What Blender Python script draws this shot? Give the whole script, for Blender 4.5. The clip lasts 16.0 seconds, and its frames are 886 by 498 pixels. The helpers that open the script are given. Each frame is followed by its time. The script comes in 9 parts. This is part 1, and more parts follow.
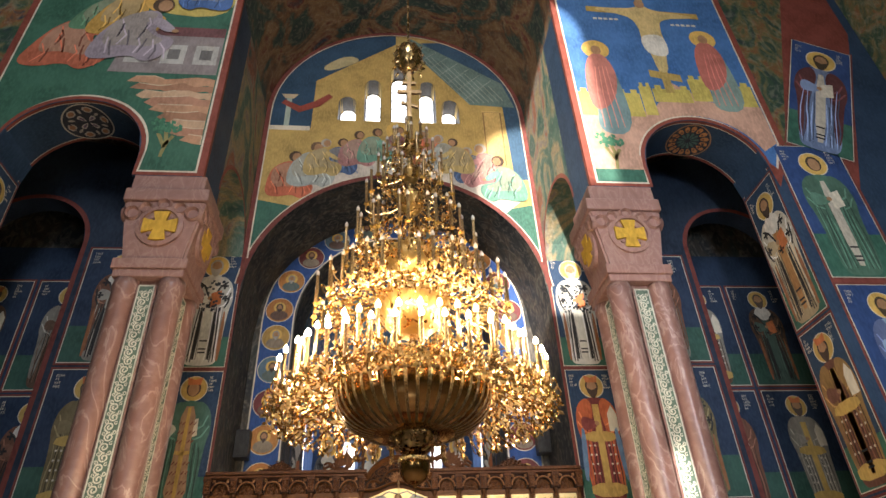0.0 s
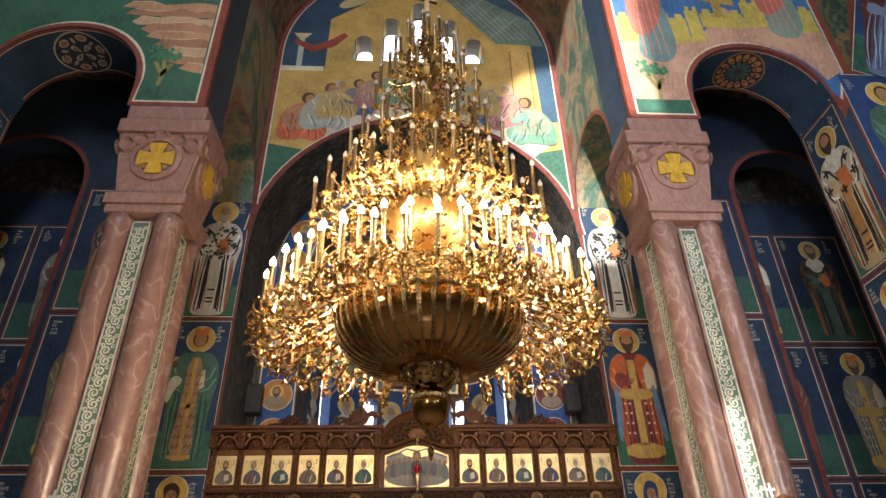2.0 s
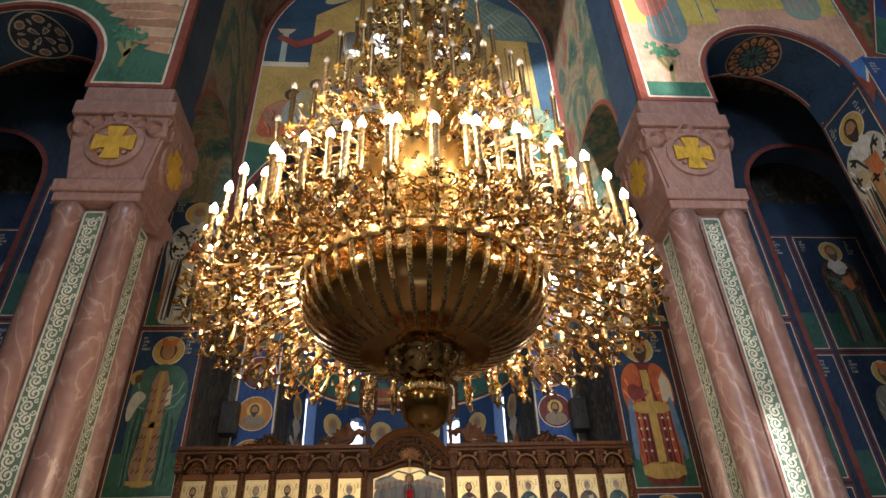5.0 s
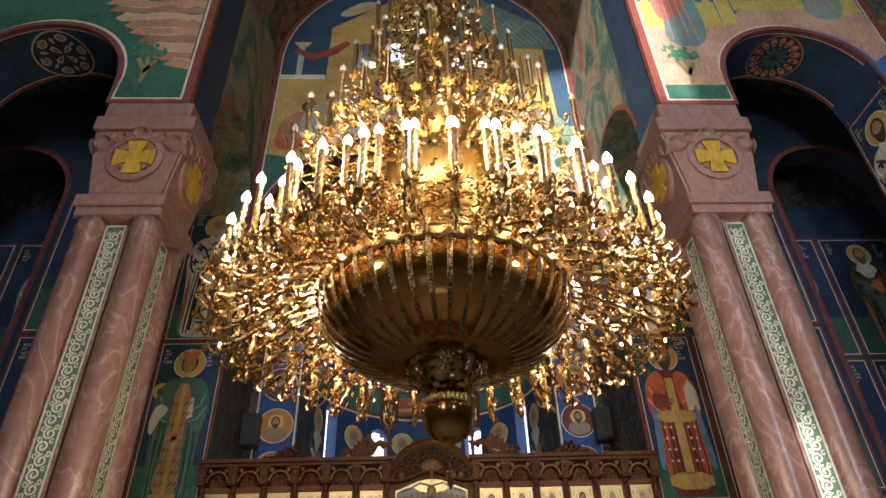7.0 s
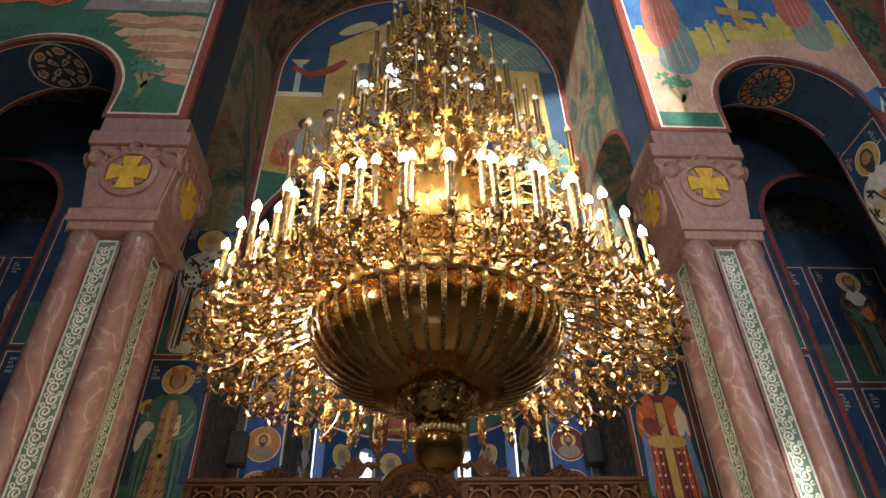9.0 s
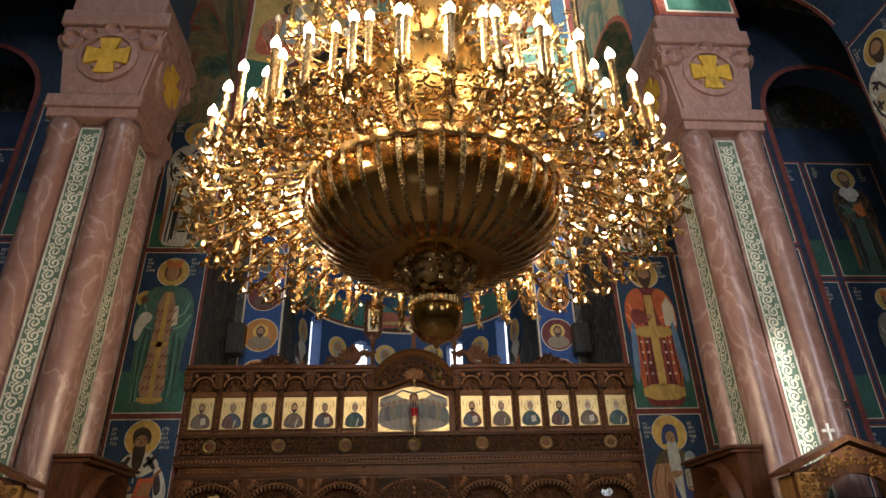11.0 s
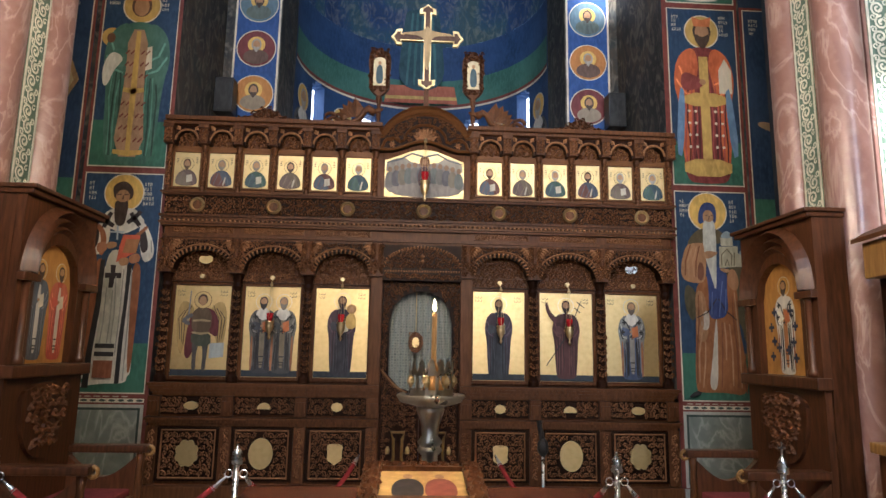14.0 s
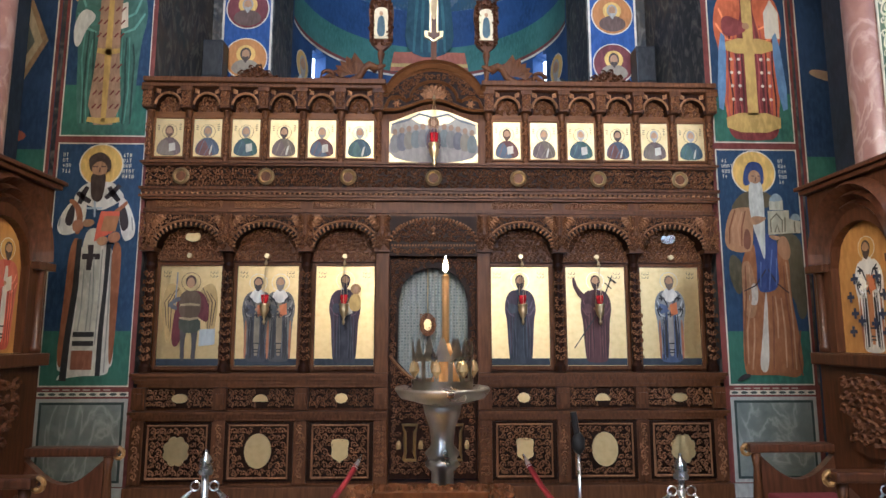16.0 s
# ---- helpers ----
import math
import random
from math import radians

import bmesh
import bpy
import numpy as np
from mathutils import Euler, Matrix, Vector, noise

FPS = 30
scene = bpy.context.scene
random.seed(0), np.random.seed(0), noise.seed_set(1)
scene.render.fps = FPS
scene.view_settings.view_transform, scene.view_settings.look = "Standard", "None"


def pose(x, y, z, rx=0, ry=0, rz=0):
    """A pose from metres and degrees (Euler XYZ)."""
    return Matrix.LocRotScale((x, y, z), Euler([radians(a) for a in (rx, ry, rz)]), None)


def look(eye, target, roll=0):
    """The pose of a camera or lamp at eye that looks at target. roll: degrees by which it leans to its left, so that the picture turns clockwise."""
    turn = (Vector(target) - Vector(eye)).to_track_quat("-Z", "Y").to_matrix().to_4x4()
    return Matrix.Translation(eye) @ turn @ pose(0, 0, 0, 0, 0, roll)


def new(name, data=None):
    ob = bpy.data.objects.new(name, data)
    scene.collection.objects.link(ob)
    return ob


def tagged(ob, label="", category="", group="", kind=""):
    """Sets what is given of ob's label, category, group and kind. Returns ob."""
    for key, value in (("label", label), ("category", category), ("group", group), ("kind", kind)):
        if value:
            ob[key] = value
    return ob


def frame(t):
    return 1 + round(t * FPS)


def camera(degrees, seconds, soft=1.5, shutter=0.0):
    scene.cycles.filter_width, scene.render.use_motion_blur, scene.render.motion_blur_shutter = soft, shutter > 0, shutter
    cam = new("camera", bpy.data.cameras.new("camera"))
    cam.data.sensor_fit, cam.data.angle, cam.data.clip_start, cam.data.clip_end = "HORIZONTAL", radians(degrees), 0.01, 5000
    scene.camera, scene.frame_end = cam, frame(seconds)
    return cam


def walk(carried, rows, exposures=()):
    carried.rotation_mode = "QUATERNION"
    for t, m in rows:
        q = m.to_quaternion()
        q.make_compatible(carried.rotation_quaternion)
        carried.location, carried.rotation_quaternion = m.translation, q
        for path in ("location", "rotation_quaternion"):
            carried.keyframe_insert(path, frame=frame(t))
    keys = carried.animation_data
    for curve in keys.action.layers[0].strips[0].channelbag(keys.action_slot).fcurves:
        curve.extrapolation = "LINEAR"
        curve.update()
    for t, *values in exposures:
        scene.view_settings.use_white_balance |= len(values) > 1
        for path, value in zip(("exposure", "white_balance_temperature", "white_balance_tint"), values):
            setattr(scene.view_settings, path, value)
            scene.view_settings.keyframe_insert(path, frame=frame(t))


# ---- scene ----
cam = camera(70.7, 16.0)
PATH = [
    (0, (-0.267, -10.392, 1.564), (-0.081, -8.742, 2.68), -2.8),
    (0.5, (-0.264, -10.198, 1.594), (-0.098, -8.491, 2.622), -3.3),
    (1, (-0.234, -9.926, 1.594), (-0.114, -8.22, 2.631), -3.2),
    (1.5, (-0.151, -9.724, 1.573), (-0.037, -8.025, 2.622), -1.8),
    (2, (-0.178, -9.435, 1.656), (-0.064, -7.729, 2.694), -1.3),
    (2.5, (-0.166, -9.237, 1.62), (-0.057, -7.541, 2.675), -1.6),
    (3, (-0.225, -9.031, 1.675), (-0.08, -7.341, 2.734), -1.7),
    (3.2, (-0.199, -8.905, 1.697), (-0.042, -7.22, 2.763), -2.1),
    (5.3, (-0.151, -8.468, 1.831), (-0.019, -6.811, 2.944), -2.1),
    (5.5, (-0.156, -8.463, 1.837), (-0.038, -6.811, 2.958), -1.7),
    (6, (-0.163, -8.441, 1.84), (-0.057, -6.796, 2.972), -1.6),
    (6.5, (-0.163, -8.432, 1.836), (-0.067, -6.789, 2.973), -1.8),
    (7, (-0.157, -8.423, 1.842), (-0.076, -6.774, 2.973), -2.0),
    (7.5, (-0.17, -8.451, 1.848), (-0.086, -6.813, 2.993), -1.8),
    (8, (-0.174, -8.448, 1.854), (-0.076, -6.827, 3.022), -1.3),
    (8.2, (-0.176, -8.465, 1.856), (-0.073, -6.851, 3.033), -1.4),
    (10.3, (-0.143, -8.448, 1.932), (-0.03, -6.785, 3.037), -1.0),
    (10.5, (-0.183, -8.456, 1.919), (-0.06, -6.76, 2.973), -1.0),
    (11, (-0.182, -8.329, 1.807), (-0.049, -6.552, 2.715), -1.5),
    (11.5, (-0.196, -8.162, 1.754), (-0.062, -6.343, 2.575), -1.0),
    (12, (-0.172, -7.98, 1.732), (-0.045, -6.1, 2.403), -1.3),
    (12.5, (-0.212, -7.765, 1.698), (-0.097, -5.852, 2.27), -1.2),
    (13, (-0.24, -7.586, 1.665), (-0.119, -5.641, 2.116), -1.6),
    (13.5, (-0.18, -7.331, 1.634), (-0.066, -5.371, 2.015), -0.2),
    (14, (-0.157, -7.113, 1.626), (-0.049, -5.142, 1.949), 1.0),
    (14.5, (-0.222, -6.834, 1.603), (-0.111, -4.857, 1.886), 0.3),
    (15, (-0.207, -6.64, 1.593), (-0.092, -4.66, 1.85), 0.2),
    (15.5, (-0.127, -6.465, 1.599), (-0.032, -4.485, 1.869), 0.8),
    (16, (-0.11, -6.322, 1.595), (-0.045, -4.342, 1.874), 0.0),
]
EXPOSURES = [(0.0, 0.3, 6400, 14), (2.0, 0.15, 6450, 14), (3.2, 0.0, 6350, 14), (5.3, -0.3, 6150, 13), (8.2, -0.3, 6150, 13), (10.4, -0.4, 6350, 12), (12.0, -0.27, 6250, 12), (12.5, -0.17, 6150, 12), (13.5, 0.4, 5900, 13), (14.5, 0.75, 5400, 13), (16.0, 1.06, 5050, 13)]
walk(cam, [(t, look(eye, target, roll)) for t, eye, target, roll in PATH], EXPOSURES)

# ---- world and light ----
world = bpy.data.worlds.new("world")
scene.world = world
world.use_nodes = True
wn = world.node_tree.nodes
sky = wn.new("ShaderNodeTexSky")
sky.sky_type, sky.sun_disc = "NISHITA", False
sky.sun_elevation, sky.sun_rotation = radians(13.5), radians(197)
world.node_tree.links.new(sky.outputs[0], wn["Background"].inputs[0])
wn["Background"].inputs[1].default_value = 0.15

CX, CY = -0.03, -5.8          # axis of the chandelier


def lamp(name, kind, power, colour, m, **more):
    data = bpy.data.lights.new(name, kind)
    data.energy, data.color = power, colour
    if "size" in more:
        data.shape, data.size, data.size_y = "RECTANGLE", more["size"][0], more["size"][1]
    if "radius" in more:
        data.shadow_soft_size = more["radius"]
    ob = new(name, data)
    ob.matrix_world = m
    return ob


WARM = (1.0, 0.79, 0.53)
for k in range(10):
    a = radians(36 * k + 18)
    lamp("bulb_light", "POINT", 60, WARM, pose(CX + 0.99 * math.cos(a), CY + 0.99 * math.sin(a), 3.60), radius=0.04)
for k in range(4):
    a = radians(90 * k + 45)
    lamp("bulb_light", "POINT", 14, WARM, pose(CX + 1.16 * math.cos(a), CY + 1.16 * math.sin(a), 3.24), radius=0.03)
# low western sun, let in by openings added to the unseen west wall
sun = lamp("sun", "SUN", 9.0, (1.0, 0.93, 0.82), look((-3.0, -10.0, 2.5), (0, 0, 0)))
sun.data.angle = radians(1.2)
# daylight through the tall west windows
for x in (-3.4, 3.4):
    lamp("west_window_daylight", "AREA", 70 if x < 0 else 75, (0.86, 0.93, 1.0), look((x, -14.2, 5.2), (x * 0.2, 0, 3.0) if x < 0 else (4.2, -1.0, 6.0)), size=(1.3, 3.2)).data.spread = radians(180 if x < 0 else 62)
# fill added to brighten the upper walls, set at the made-up high opening
lamp("high_fill_light", "AREA", 640, (0.90, 0.95, 1.0), look((-1.3, -14.3, 13.0), (1.5, 0, 10.0)), size=(2.2, 4.2))


# ---- materials ----
MATS = {}


def nodes_of(name):
    m = bpy.data.materials.new(name)
    m.use_nodes = True
    return m, m.node_tree.nodes, m.node_tree.links, m.node_tree.nodes["Principled BSDF"]


def noise_on(n, l, coord, scale, detail=4, stretch=None):
    t = n.new("ShaderNodeTexNoise")
    t.inputs["Scale"].default_value, t.inputs["Detail"].default_value = scale, detail
    if stretch:
        mp = n.new("ShaderNodeMapping")
        mp.inputs["Scale"].default_value = stretch
        l.new(coord, mp.inputs[0])
        coord = mp.outputs[0]
    l.new(coord, t.inputs["Vector"])
    return t.outputs["Fac"]


def mix_of(n, l, fac, a, b, mode="MIX"):
    x = n.new("ShaderNodeMix")
    x.data_type, x.blend_type = "RGBA", mode
    for sock, v in ((x.inputs["Factor"], fac), (x.inputs["A"], a), (x.inputs["B"], b)):
        if isinstance(v, (int, float)):
            sock.default_value = v
        elif isinstance(v, tuple):
            sock.default_value = (*v, 1)
        else:
            l.new(v, sock)
    return x.outputs["Result"]


def ramp_of(n, l, fac, stops):
    r = n.new("ShaderNodeValToRGB")
    while len(r.color_ramp.elements) < len(stops):
        r.color_ramp.elements.new(0.5)
    for e, (p, c) in zip(r.color_ramp.elements, stops):
        e.position, e.color = p, (*c, 1) if isinstance(c, tuple) else (c, c, c, 1)
    l.new(fac, r.inputs[0])
    return r.outputs[0]


def bump_on(n, l, b, height, strength, distance=0.01):
    k = n.new("ShaderNodeBump")
    k.inputs["Strength"].default_value, k.inputs["Distance"].default_value = strength, distance
    l.new(height, k.inputs["Height"])
    l.new(k.outputs[0], b.inputs["Normal"])


def coords(n):
    return n.new("ShaderNodeNewGeometry").outputs["Position"]


def paint(rgb, rough=0.62):
    """Fresco paint: brushed, faded and slightly stained."""
    key = ("paint", rgb, rough)
    if key in MATS:
        return MATS[key]
    m, n, l, b = nodes_of("fresco_paint")
    p = coords(n)
    big, fine = noise_on(n, l, p, 2.2), noise_on(n, l, p, 26, 6, (1, 1, 0.4))
    dark, light = tuple(c * 0.72 for c in rgb), tuple(min(1, c * 1.18 + 0.012) for c in rgb)
    c = mix_of(n, l, ramp_of(n, l, big, ((0.3, 0.0), (0.7, 1.0))), dark, light)
    c = mix_of(n, l, ramp_of(n, l, fine, ((0.42, 0.0), (0.66, 0.55))), c, tuple(min(1, v * 1.35 + 0.02) for v in rgb))
    l.new(c, b.inputs["Base Color"])
    b.inputs["Roughness"].default_value = rough
    b.inputs["Specular IOR Level"].default_value = 0.35
    bump_on(n, l, b, fine, 0.15, 0.004)
    MATS[key] = m
    return m


def fresco(name, stops, scale=1.6, seed=0.0):
    """Crowded wall painting seen from afar: drapery-like patches of several pigments."""
    m, n, l, b = nodes_of(name)
    p = coords(n)
    mp = n.new("ShaderNodeMapping")
    mp.inputs["Location"].default_value, mp.inputs["Scale"].default_value = (seed, seed * 1.7, seed * 0.6), (1, 1, 0.62)
    l.new(p, mp.inputs[0])
    warp = n.new("ShaderNodeTexNoise")
    warp.inputs["Scale"].default_value, warp.inputs["Detail"].default_value = scale, 5
    warp.inputs["Distortion"].default_value = 1.6
    l.new(mp.outputs[0], warp.inputs["Vector"])
    c = ramp_of(n, l, warp.outputs["Fac"], stops)
    fold = n.new("ShaderNodeTexNoise")
    fold.inputs["Scale"].default_value, fold.inputs["Distortion"].default_value, fold.inputs["Detail"].default_value = 4.5, 2.5, 3
    l.new(mp.outputs[0], fold.inputs["Vector"])
    c = mix_of(n, l, ramp_of(n, l, fold.outputs["Fac"], ((0.48, 0.0), (0.66, 0.45))), c, mix_of(n, l, 0.5, c, (0.5, 0.45, 0.35)))
    fine = noise_on(n, l, p, 30, 5)
    c = mix_of(n, l, ramp_of(n, l, fine, ((0.4, 0.0), (0.7, 0.4))), c, (0.05, 0.06, 0.06))
    l.new(c, b.inputs["Base Color"])
    b.inputs["Roughness"].default_value = 0.65
    b.inputs["Specular IOR Level"].default_value = 0.3
    bump_on(n, l, b, fine, 0.2, 0.004)
    return m


def wood(name, dark, light, rough=0.38, grain=(14, 14, 1.6), gloss=0.14):
    m, n, l, b = nodes_of(name)
    p = coords(n)
    g, s = noise_on(n, l, p, 3.0, 6, grain), noise_on(n, l, p, 1.1, 3)
    isl = n.new("ShaderNodeObjectInfo").outputs["Random"]
    c = mix_of(n, l, ramp_of(n, l, g, ((0.3, 0.0), (0.7, 1.0))), dark, light)
    c = mix_of(n, l, ramp_of(n, l, s, ((0.35, 0.0), (0.75, 0.5))), c, tuple(v * 0.55 for v in dark))
    c = mix_of(n, l, ramp_of(n, l, isl, ((0.0, 0.0), (1.0, 0.25))), c, tuple(v * 1.25 for v in light))
    l.new(c, b.inputs["Base Color"])
    b.inputs["Roughness"].default_value = rough
    b.inputs["Specular IOR Level"].default_value = gloss
    bump_on(n, l, b, g, 0.25, 0.004)
    return m


def metal(name, rgb, rough, mottled=0.35):
    m, n, l, b = nodes_of(name)
    p = coords(n)
    f, g = noise_on(n, l, p, 18, 4), noise_on(n, l, p, 90, 3)
    c = mix_of(n, l, ramp_of(n, l, f, ((0.35, 0.0), (0.75, mottled))), rgb, tuple(v * 0.45 for v in rgb))
    l.new(c, b.inputs["Base Color"])
    b.inputs["Metallic"].default_value = 1.0
    l.new(ramp_of(n, l, f, ((0.3, rough * 0.8), (0.7, min(1, rough * 1.5)))), b.inputs["Roughness"])
    bump_on(n, l, b, g, 0.08, 0.002)
    return m


def stippled(name, rgb):
    """Gilt metal hammered all over with fine dots; shade between them is coloured in."""
    m, n, l, b = nodes_of(name)
    b.inputs["Base Color"].default_value = (*rgb, 1)
    b.inputs["Metallic"].default_value = 1.0
    b.inputs["Roughness"].default_value = 0.28
    v = n.new("ShaderNodeTexVoronoi")
    v.inputs["Scale"].default_value = 105.0
    l.new(coords(n), v.inputs["Vector"])
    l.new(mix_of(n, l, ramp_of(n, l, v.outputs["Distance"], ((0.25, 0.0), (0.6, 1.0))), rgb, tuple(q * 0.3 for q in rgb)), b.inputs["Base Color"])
    bump_on(n, l, b, v.outputs["Distance"], 1.0, 0.006)
    return m


def chased(name, rgb):
    """Bright brass worked in deep leafy relief; shade in its creases is coloured in."""
    m, n, l, b = nodes_of(name)
    b.inputs["Metallic"].default_value = 1.0
    b.inputs["Roughness"].default_value = 0.16
    p = coords(n)
    v = n.new("ShaderNodeTexVoronoi")
    v.feature = "SMOOTH_F1"
    v.inputs["Scale"].default_value = 26.0
    l.new(p, v.inputs["Vector"])
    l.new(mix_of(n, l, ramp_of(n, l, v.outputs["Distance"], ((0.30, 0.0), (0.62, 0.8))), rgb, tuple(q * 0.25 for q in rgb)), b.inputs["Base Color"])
    bump_on(n, l, b, v.outputs["Distance"], 1.0, 0.03)
    return m


def marble(name, base, vein, tint, scale=1.2, rough=0.3):
    m, n, l, b = nodes_of(name)
    p = coords(n)
    warp = n.new("ShaderNodeTexNoise")
    warp.inputs["Scale"].default_value, warp.inputs["Detail"].default_value, warp.inputs["Distortion"].default_value = scale, 8, 2.2
    mp = n.new("ShaderNodeMapping")
    mp.inputs["Rotation"].default_value, mp.inputs["Scale"].default_value = (0.5, 0.6, 0.3), (1, 1, 0.45)
    l.new(p, mp.inputs[0])
    l.new(mp.outputs[0], warp.inputs["Vector"])
    c = ramp_of(n, l, warp.outputs["Fac"], ((0.3, tint), (0.48, base), (0.52, vein), (0.56, base), (0.75, tint)))
    sp = noise_on(n, l, p, 9, 7)
    c = mix_of(n, l, ramp_of(n, l, sp, ((0.5, 0.0), (0.75, 0.4))), c, vein)
    c = mix_of(n, l, 0.45, c, base)
    l.new(c, b.inputs["Base Color"])
    b.inputs["Roughness"].default_value = rough
    bump_on(n, l, b, sp, 0.08, 0.003)
    return m


def glow(name, rgb, strength):
    m, n, l, b = nodes_of(name)
    b.inputs["Base Color"].default_value = (*rgb, 1)
    b.inputs["Emission Color"].default_value = (*rgb, 1)
    b.inputs["Emission Strength"].default_value = strength
    return m


BLUE, GREEN, RED, CREAM = (0.016, 0.045, 0.10), (0.035, 0.125, 0.085), (0.16, 0.035, 0.025), (0.62, 0.56, 0.44)
OCHRE, GOLDP, BROWN, DARK = (0.50, 0.33, 0.09), (0.62, 0.40, 0.10), (0.13, 0.06, 0.03), (0.02, 0.018, 0.018)
SKIN, WHITE, ORANGE, PURPLE = (0.36, 0.20, 0.10), (0.66, 0.63, 0.55), (0.52, 0.16, 0.05), (0.14, 0.025, 0.03)
WOOD = wood("walnut", (0.045, 0.017, 0.0068), (0.145, 0.060, 0.024), 0.46)
WOOD_LIGHT = wood("walnut_panel", (0.09, 0.036, 0.012), (0.22, 0.095, 0.035), 0.4, (1.6, 14, 14))
WOOD_DARK = wood("dark_wood_ground", (0.012, 0.005, 0.003), (0.036, 0.014, 0.007), 0.42, (14, 14, 1.6), 0.06)
# same walnut, darkened to stand for shade in the hollows behind carving
RECESS_SHADE = wood("shaded_walnut_ground", (0.009, 0.0040, 0.0020), (0.027, 0.011, 0.005), 0.5, (14, 14, 1.6), 0.08)
# same walnut, lightened so the raised carving reads as lit
CARVED = wood("lightened_carved_walnut", (0.19, 0.088, 0.042), (0.41, 0.21, 0.10), 0.22, (14, 14, 1.6), 0.6)
THRONE = wood("throne_walnut", (0.030, 0.011, 0.005), (0.105, 0.040, 0.017), 0.34, (14, 14, 1.6), 0.3)
WOOD_RED = wood("mahogany_veneer", (0.040, 0.010, 0.005), (0.075, 0.020, 0.010), 0.2, (1.2, 12, 12))
GILT_WOOD = wood("gilded_walnut", (0.20, 0.10, 0.03), (0.42, 0.24, 0.08), 0.35)
GOLD = metal("gilt_brass", (0.70, 0.48, 0.21), 0.22, 0.4)
GOLD_BRIGHT = metal("polished_gilt_brass", (0.62, 0.40, 0.14), 0.27, 0.4)
BOWL = metal("bronze_bowl", (0.46, 0.27, 0.095), 0.14, 0.2)
CHASED = chased("chased_gilt_brass", (0.58, 0.40, 0.17))
BRASS = metal("aged_brass", (0.74, 0.56, 0.30), 0.42)
CHROME = metal("chrome", (0.72, 0.72, 0.72), 0.24, 0.15)
SILVER = metal("tarnished_silver", (0.68, 0.64, 0.57), 0.28, 0.3)
LEAF = metal("gold_leaf", (0.78, 0.58, 0.27), 0.42, 0.12)
PINK = marble("pink_marble", (0.235, 0.128, 0.106), (0.46, 0.34, 0.30), (0.165, 0.082, 0.068), 2.6)
CAPSTONE = marble("pink_carved_stone", (0.30, 0.165, 0.135), (0.40, 0.26, 0.215), (0.22, 0.11, 0.09), 3.5, 0.6)
GREY_MARBLE = marble("grey_marble", (0.20, 0.23, 0.21), (0.48, 0.50, 0.46), (0.10, 0.13, 0.12), 1.8)
FLOOR_MARBLE = marble("floor_marble", (0.20, 0.17, 0.14), (0.30, 0.26, 0.22), (0.13, 0.10, 0.08), 0.8, 0.15)
STEM = metal("bronze_candle_tube", (0.24, 0.155, 0.075), 0.34)
STIPPLED = stippled("stippled_gilt_band", (0.50, 0.36, 0.18))
STUD = metal("worn_gilt_stud", (0.40, 0.27, 0.11), 0.3, 0.2)
FLOWER = metal("matt_gilt_flower", (0.55, 0.34, 0.09), 0.5, 0.3)
BULB = glow("lit_bulb", (1.0, 0.84, 0.60), 45.0)
DEAD_BULB = paint((0.55, 0.50, 0.44), 0.25)
CORD = paint((0.22, 0.012, 0.014), 0.85)
BLACK = paint((0.012, 0.012, 0.013), 0.4)
WAX = paint((0.55, 0.30, 0.10), 0.45)
RUBY = paint((0.42, 0.010, 0.014), 0.12)
# blue wall palette with the aisle's shade mixed into it
SHADED_BLUE = fresco("shaded_blue_fresco", ((0.30, (0.014, 0.032, 0.060)), (0.46, (0.028, 0.055, 0.10)), (0.56, (0.085, 0.080, 0.070)), (0.62, (0.030, 0.065, 0.065)), (0.75, (0.10, 0.055, 0.035))), 1.3, 3.0)
VAULT = fresco("vault_fresco", ((0.32, (0.018, 0.030, 0.040)), (0.44, (0.035, 0.075, 0.065)), (0.52, (0.17, 0.085, 0.045)), (0.58, (0.26, 0.17, 0.09)), (0.64, (0.16, 0.04, 0.03)), (0.75, (0.03, 0.06, 0.09))), 0.9, 7.0)
SIDE = fresco("spandrel_fresco", ((0.30, (0.04, 0.10, 0.085)), (0.44, (0.09, 0.16, 0.12)), (0.52, (0.33, 0.25, 0.13)), (0.58, (0.22, 0.20, 0.17)), (0.65, (0.30, 0.10, 0.05)), (0.76, (0.05, 0.10, 0.10))), 1.1, 1.0)
# dark palette that puts the shade of reveals and vaults into the paint
INTRADOS = fresco("shaded_reveal_fresco", ((0.30, (0.014, 0.016, 0.020)), (0.48, (0.032, 0.034, 0.036)), (0.56, (0.075, 0.060, 0.045)), (0.70, (0.030, 0.045, 0.045))), 1.4, 5.0)
GREENERY = fresco("vine_fresco", ((0.30, (0.012, 0.03, 0.035)), (0.45, (0.03, 0.075, 0.04)), (0.56, (0.16, 0.13, 0.05)), (0.66, (0.22, 0.09, 0.03)), (0.75, (0.02, 0.04, 0.06))), 2.4, 9.0)
CONCH = fresco("conch_fresco", ((0.30, (0.010, 0.035, 0.12)), (0.50, (0.02, 0.06, 0.17)), (0.60, (0.03, 0.09, 0.15)), (0.72, (0.05, 0.10, 0.12))), 0.7, 2.0)


# ---- building helpers ----
def thing(name, m, label="", category="", group="", kind=""):
    ob = new(name)
    ob.empty_display_size = 0.1
    ob.matrix_basis = m
    return tagged(ob, label, category, group, kind)


def mesh_of(bm, material, smooth=False):
    me = bpy.data.meshes.new("mesh")
    bm.to_mesh(me)
    bm.free()
    me.materials.append(material)
    if smooth:
        me.polygons.foreach_set("use_smooth", [True] * len(me.polygons))
    return me


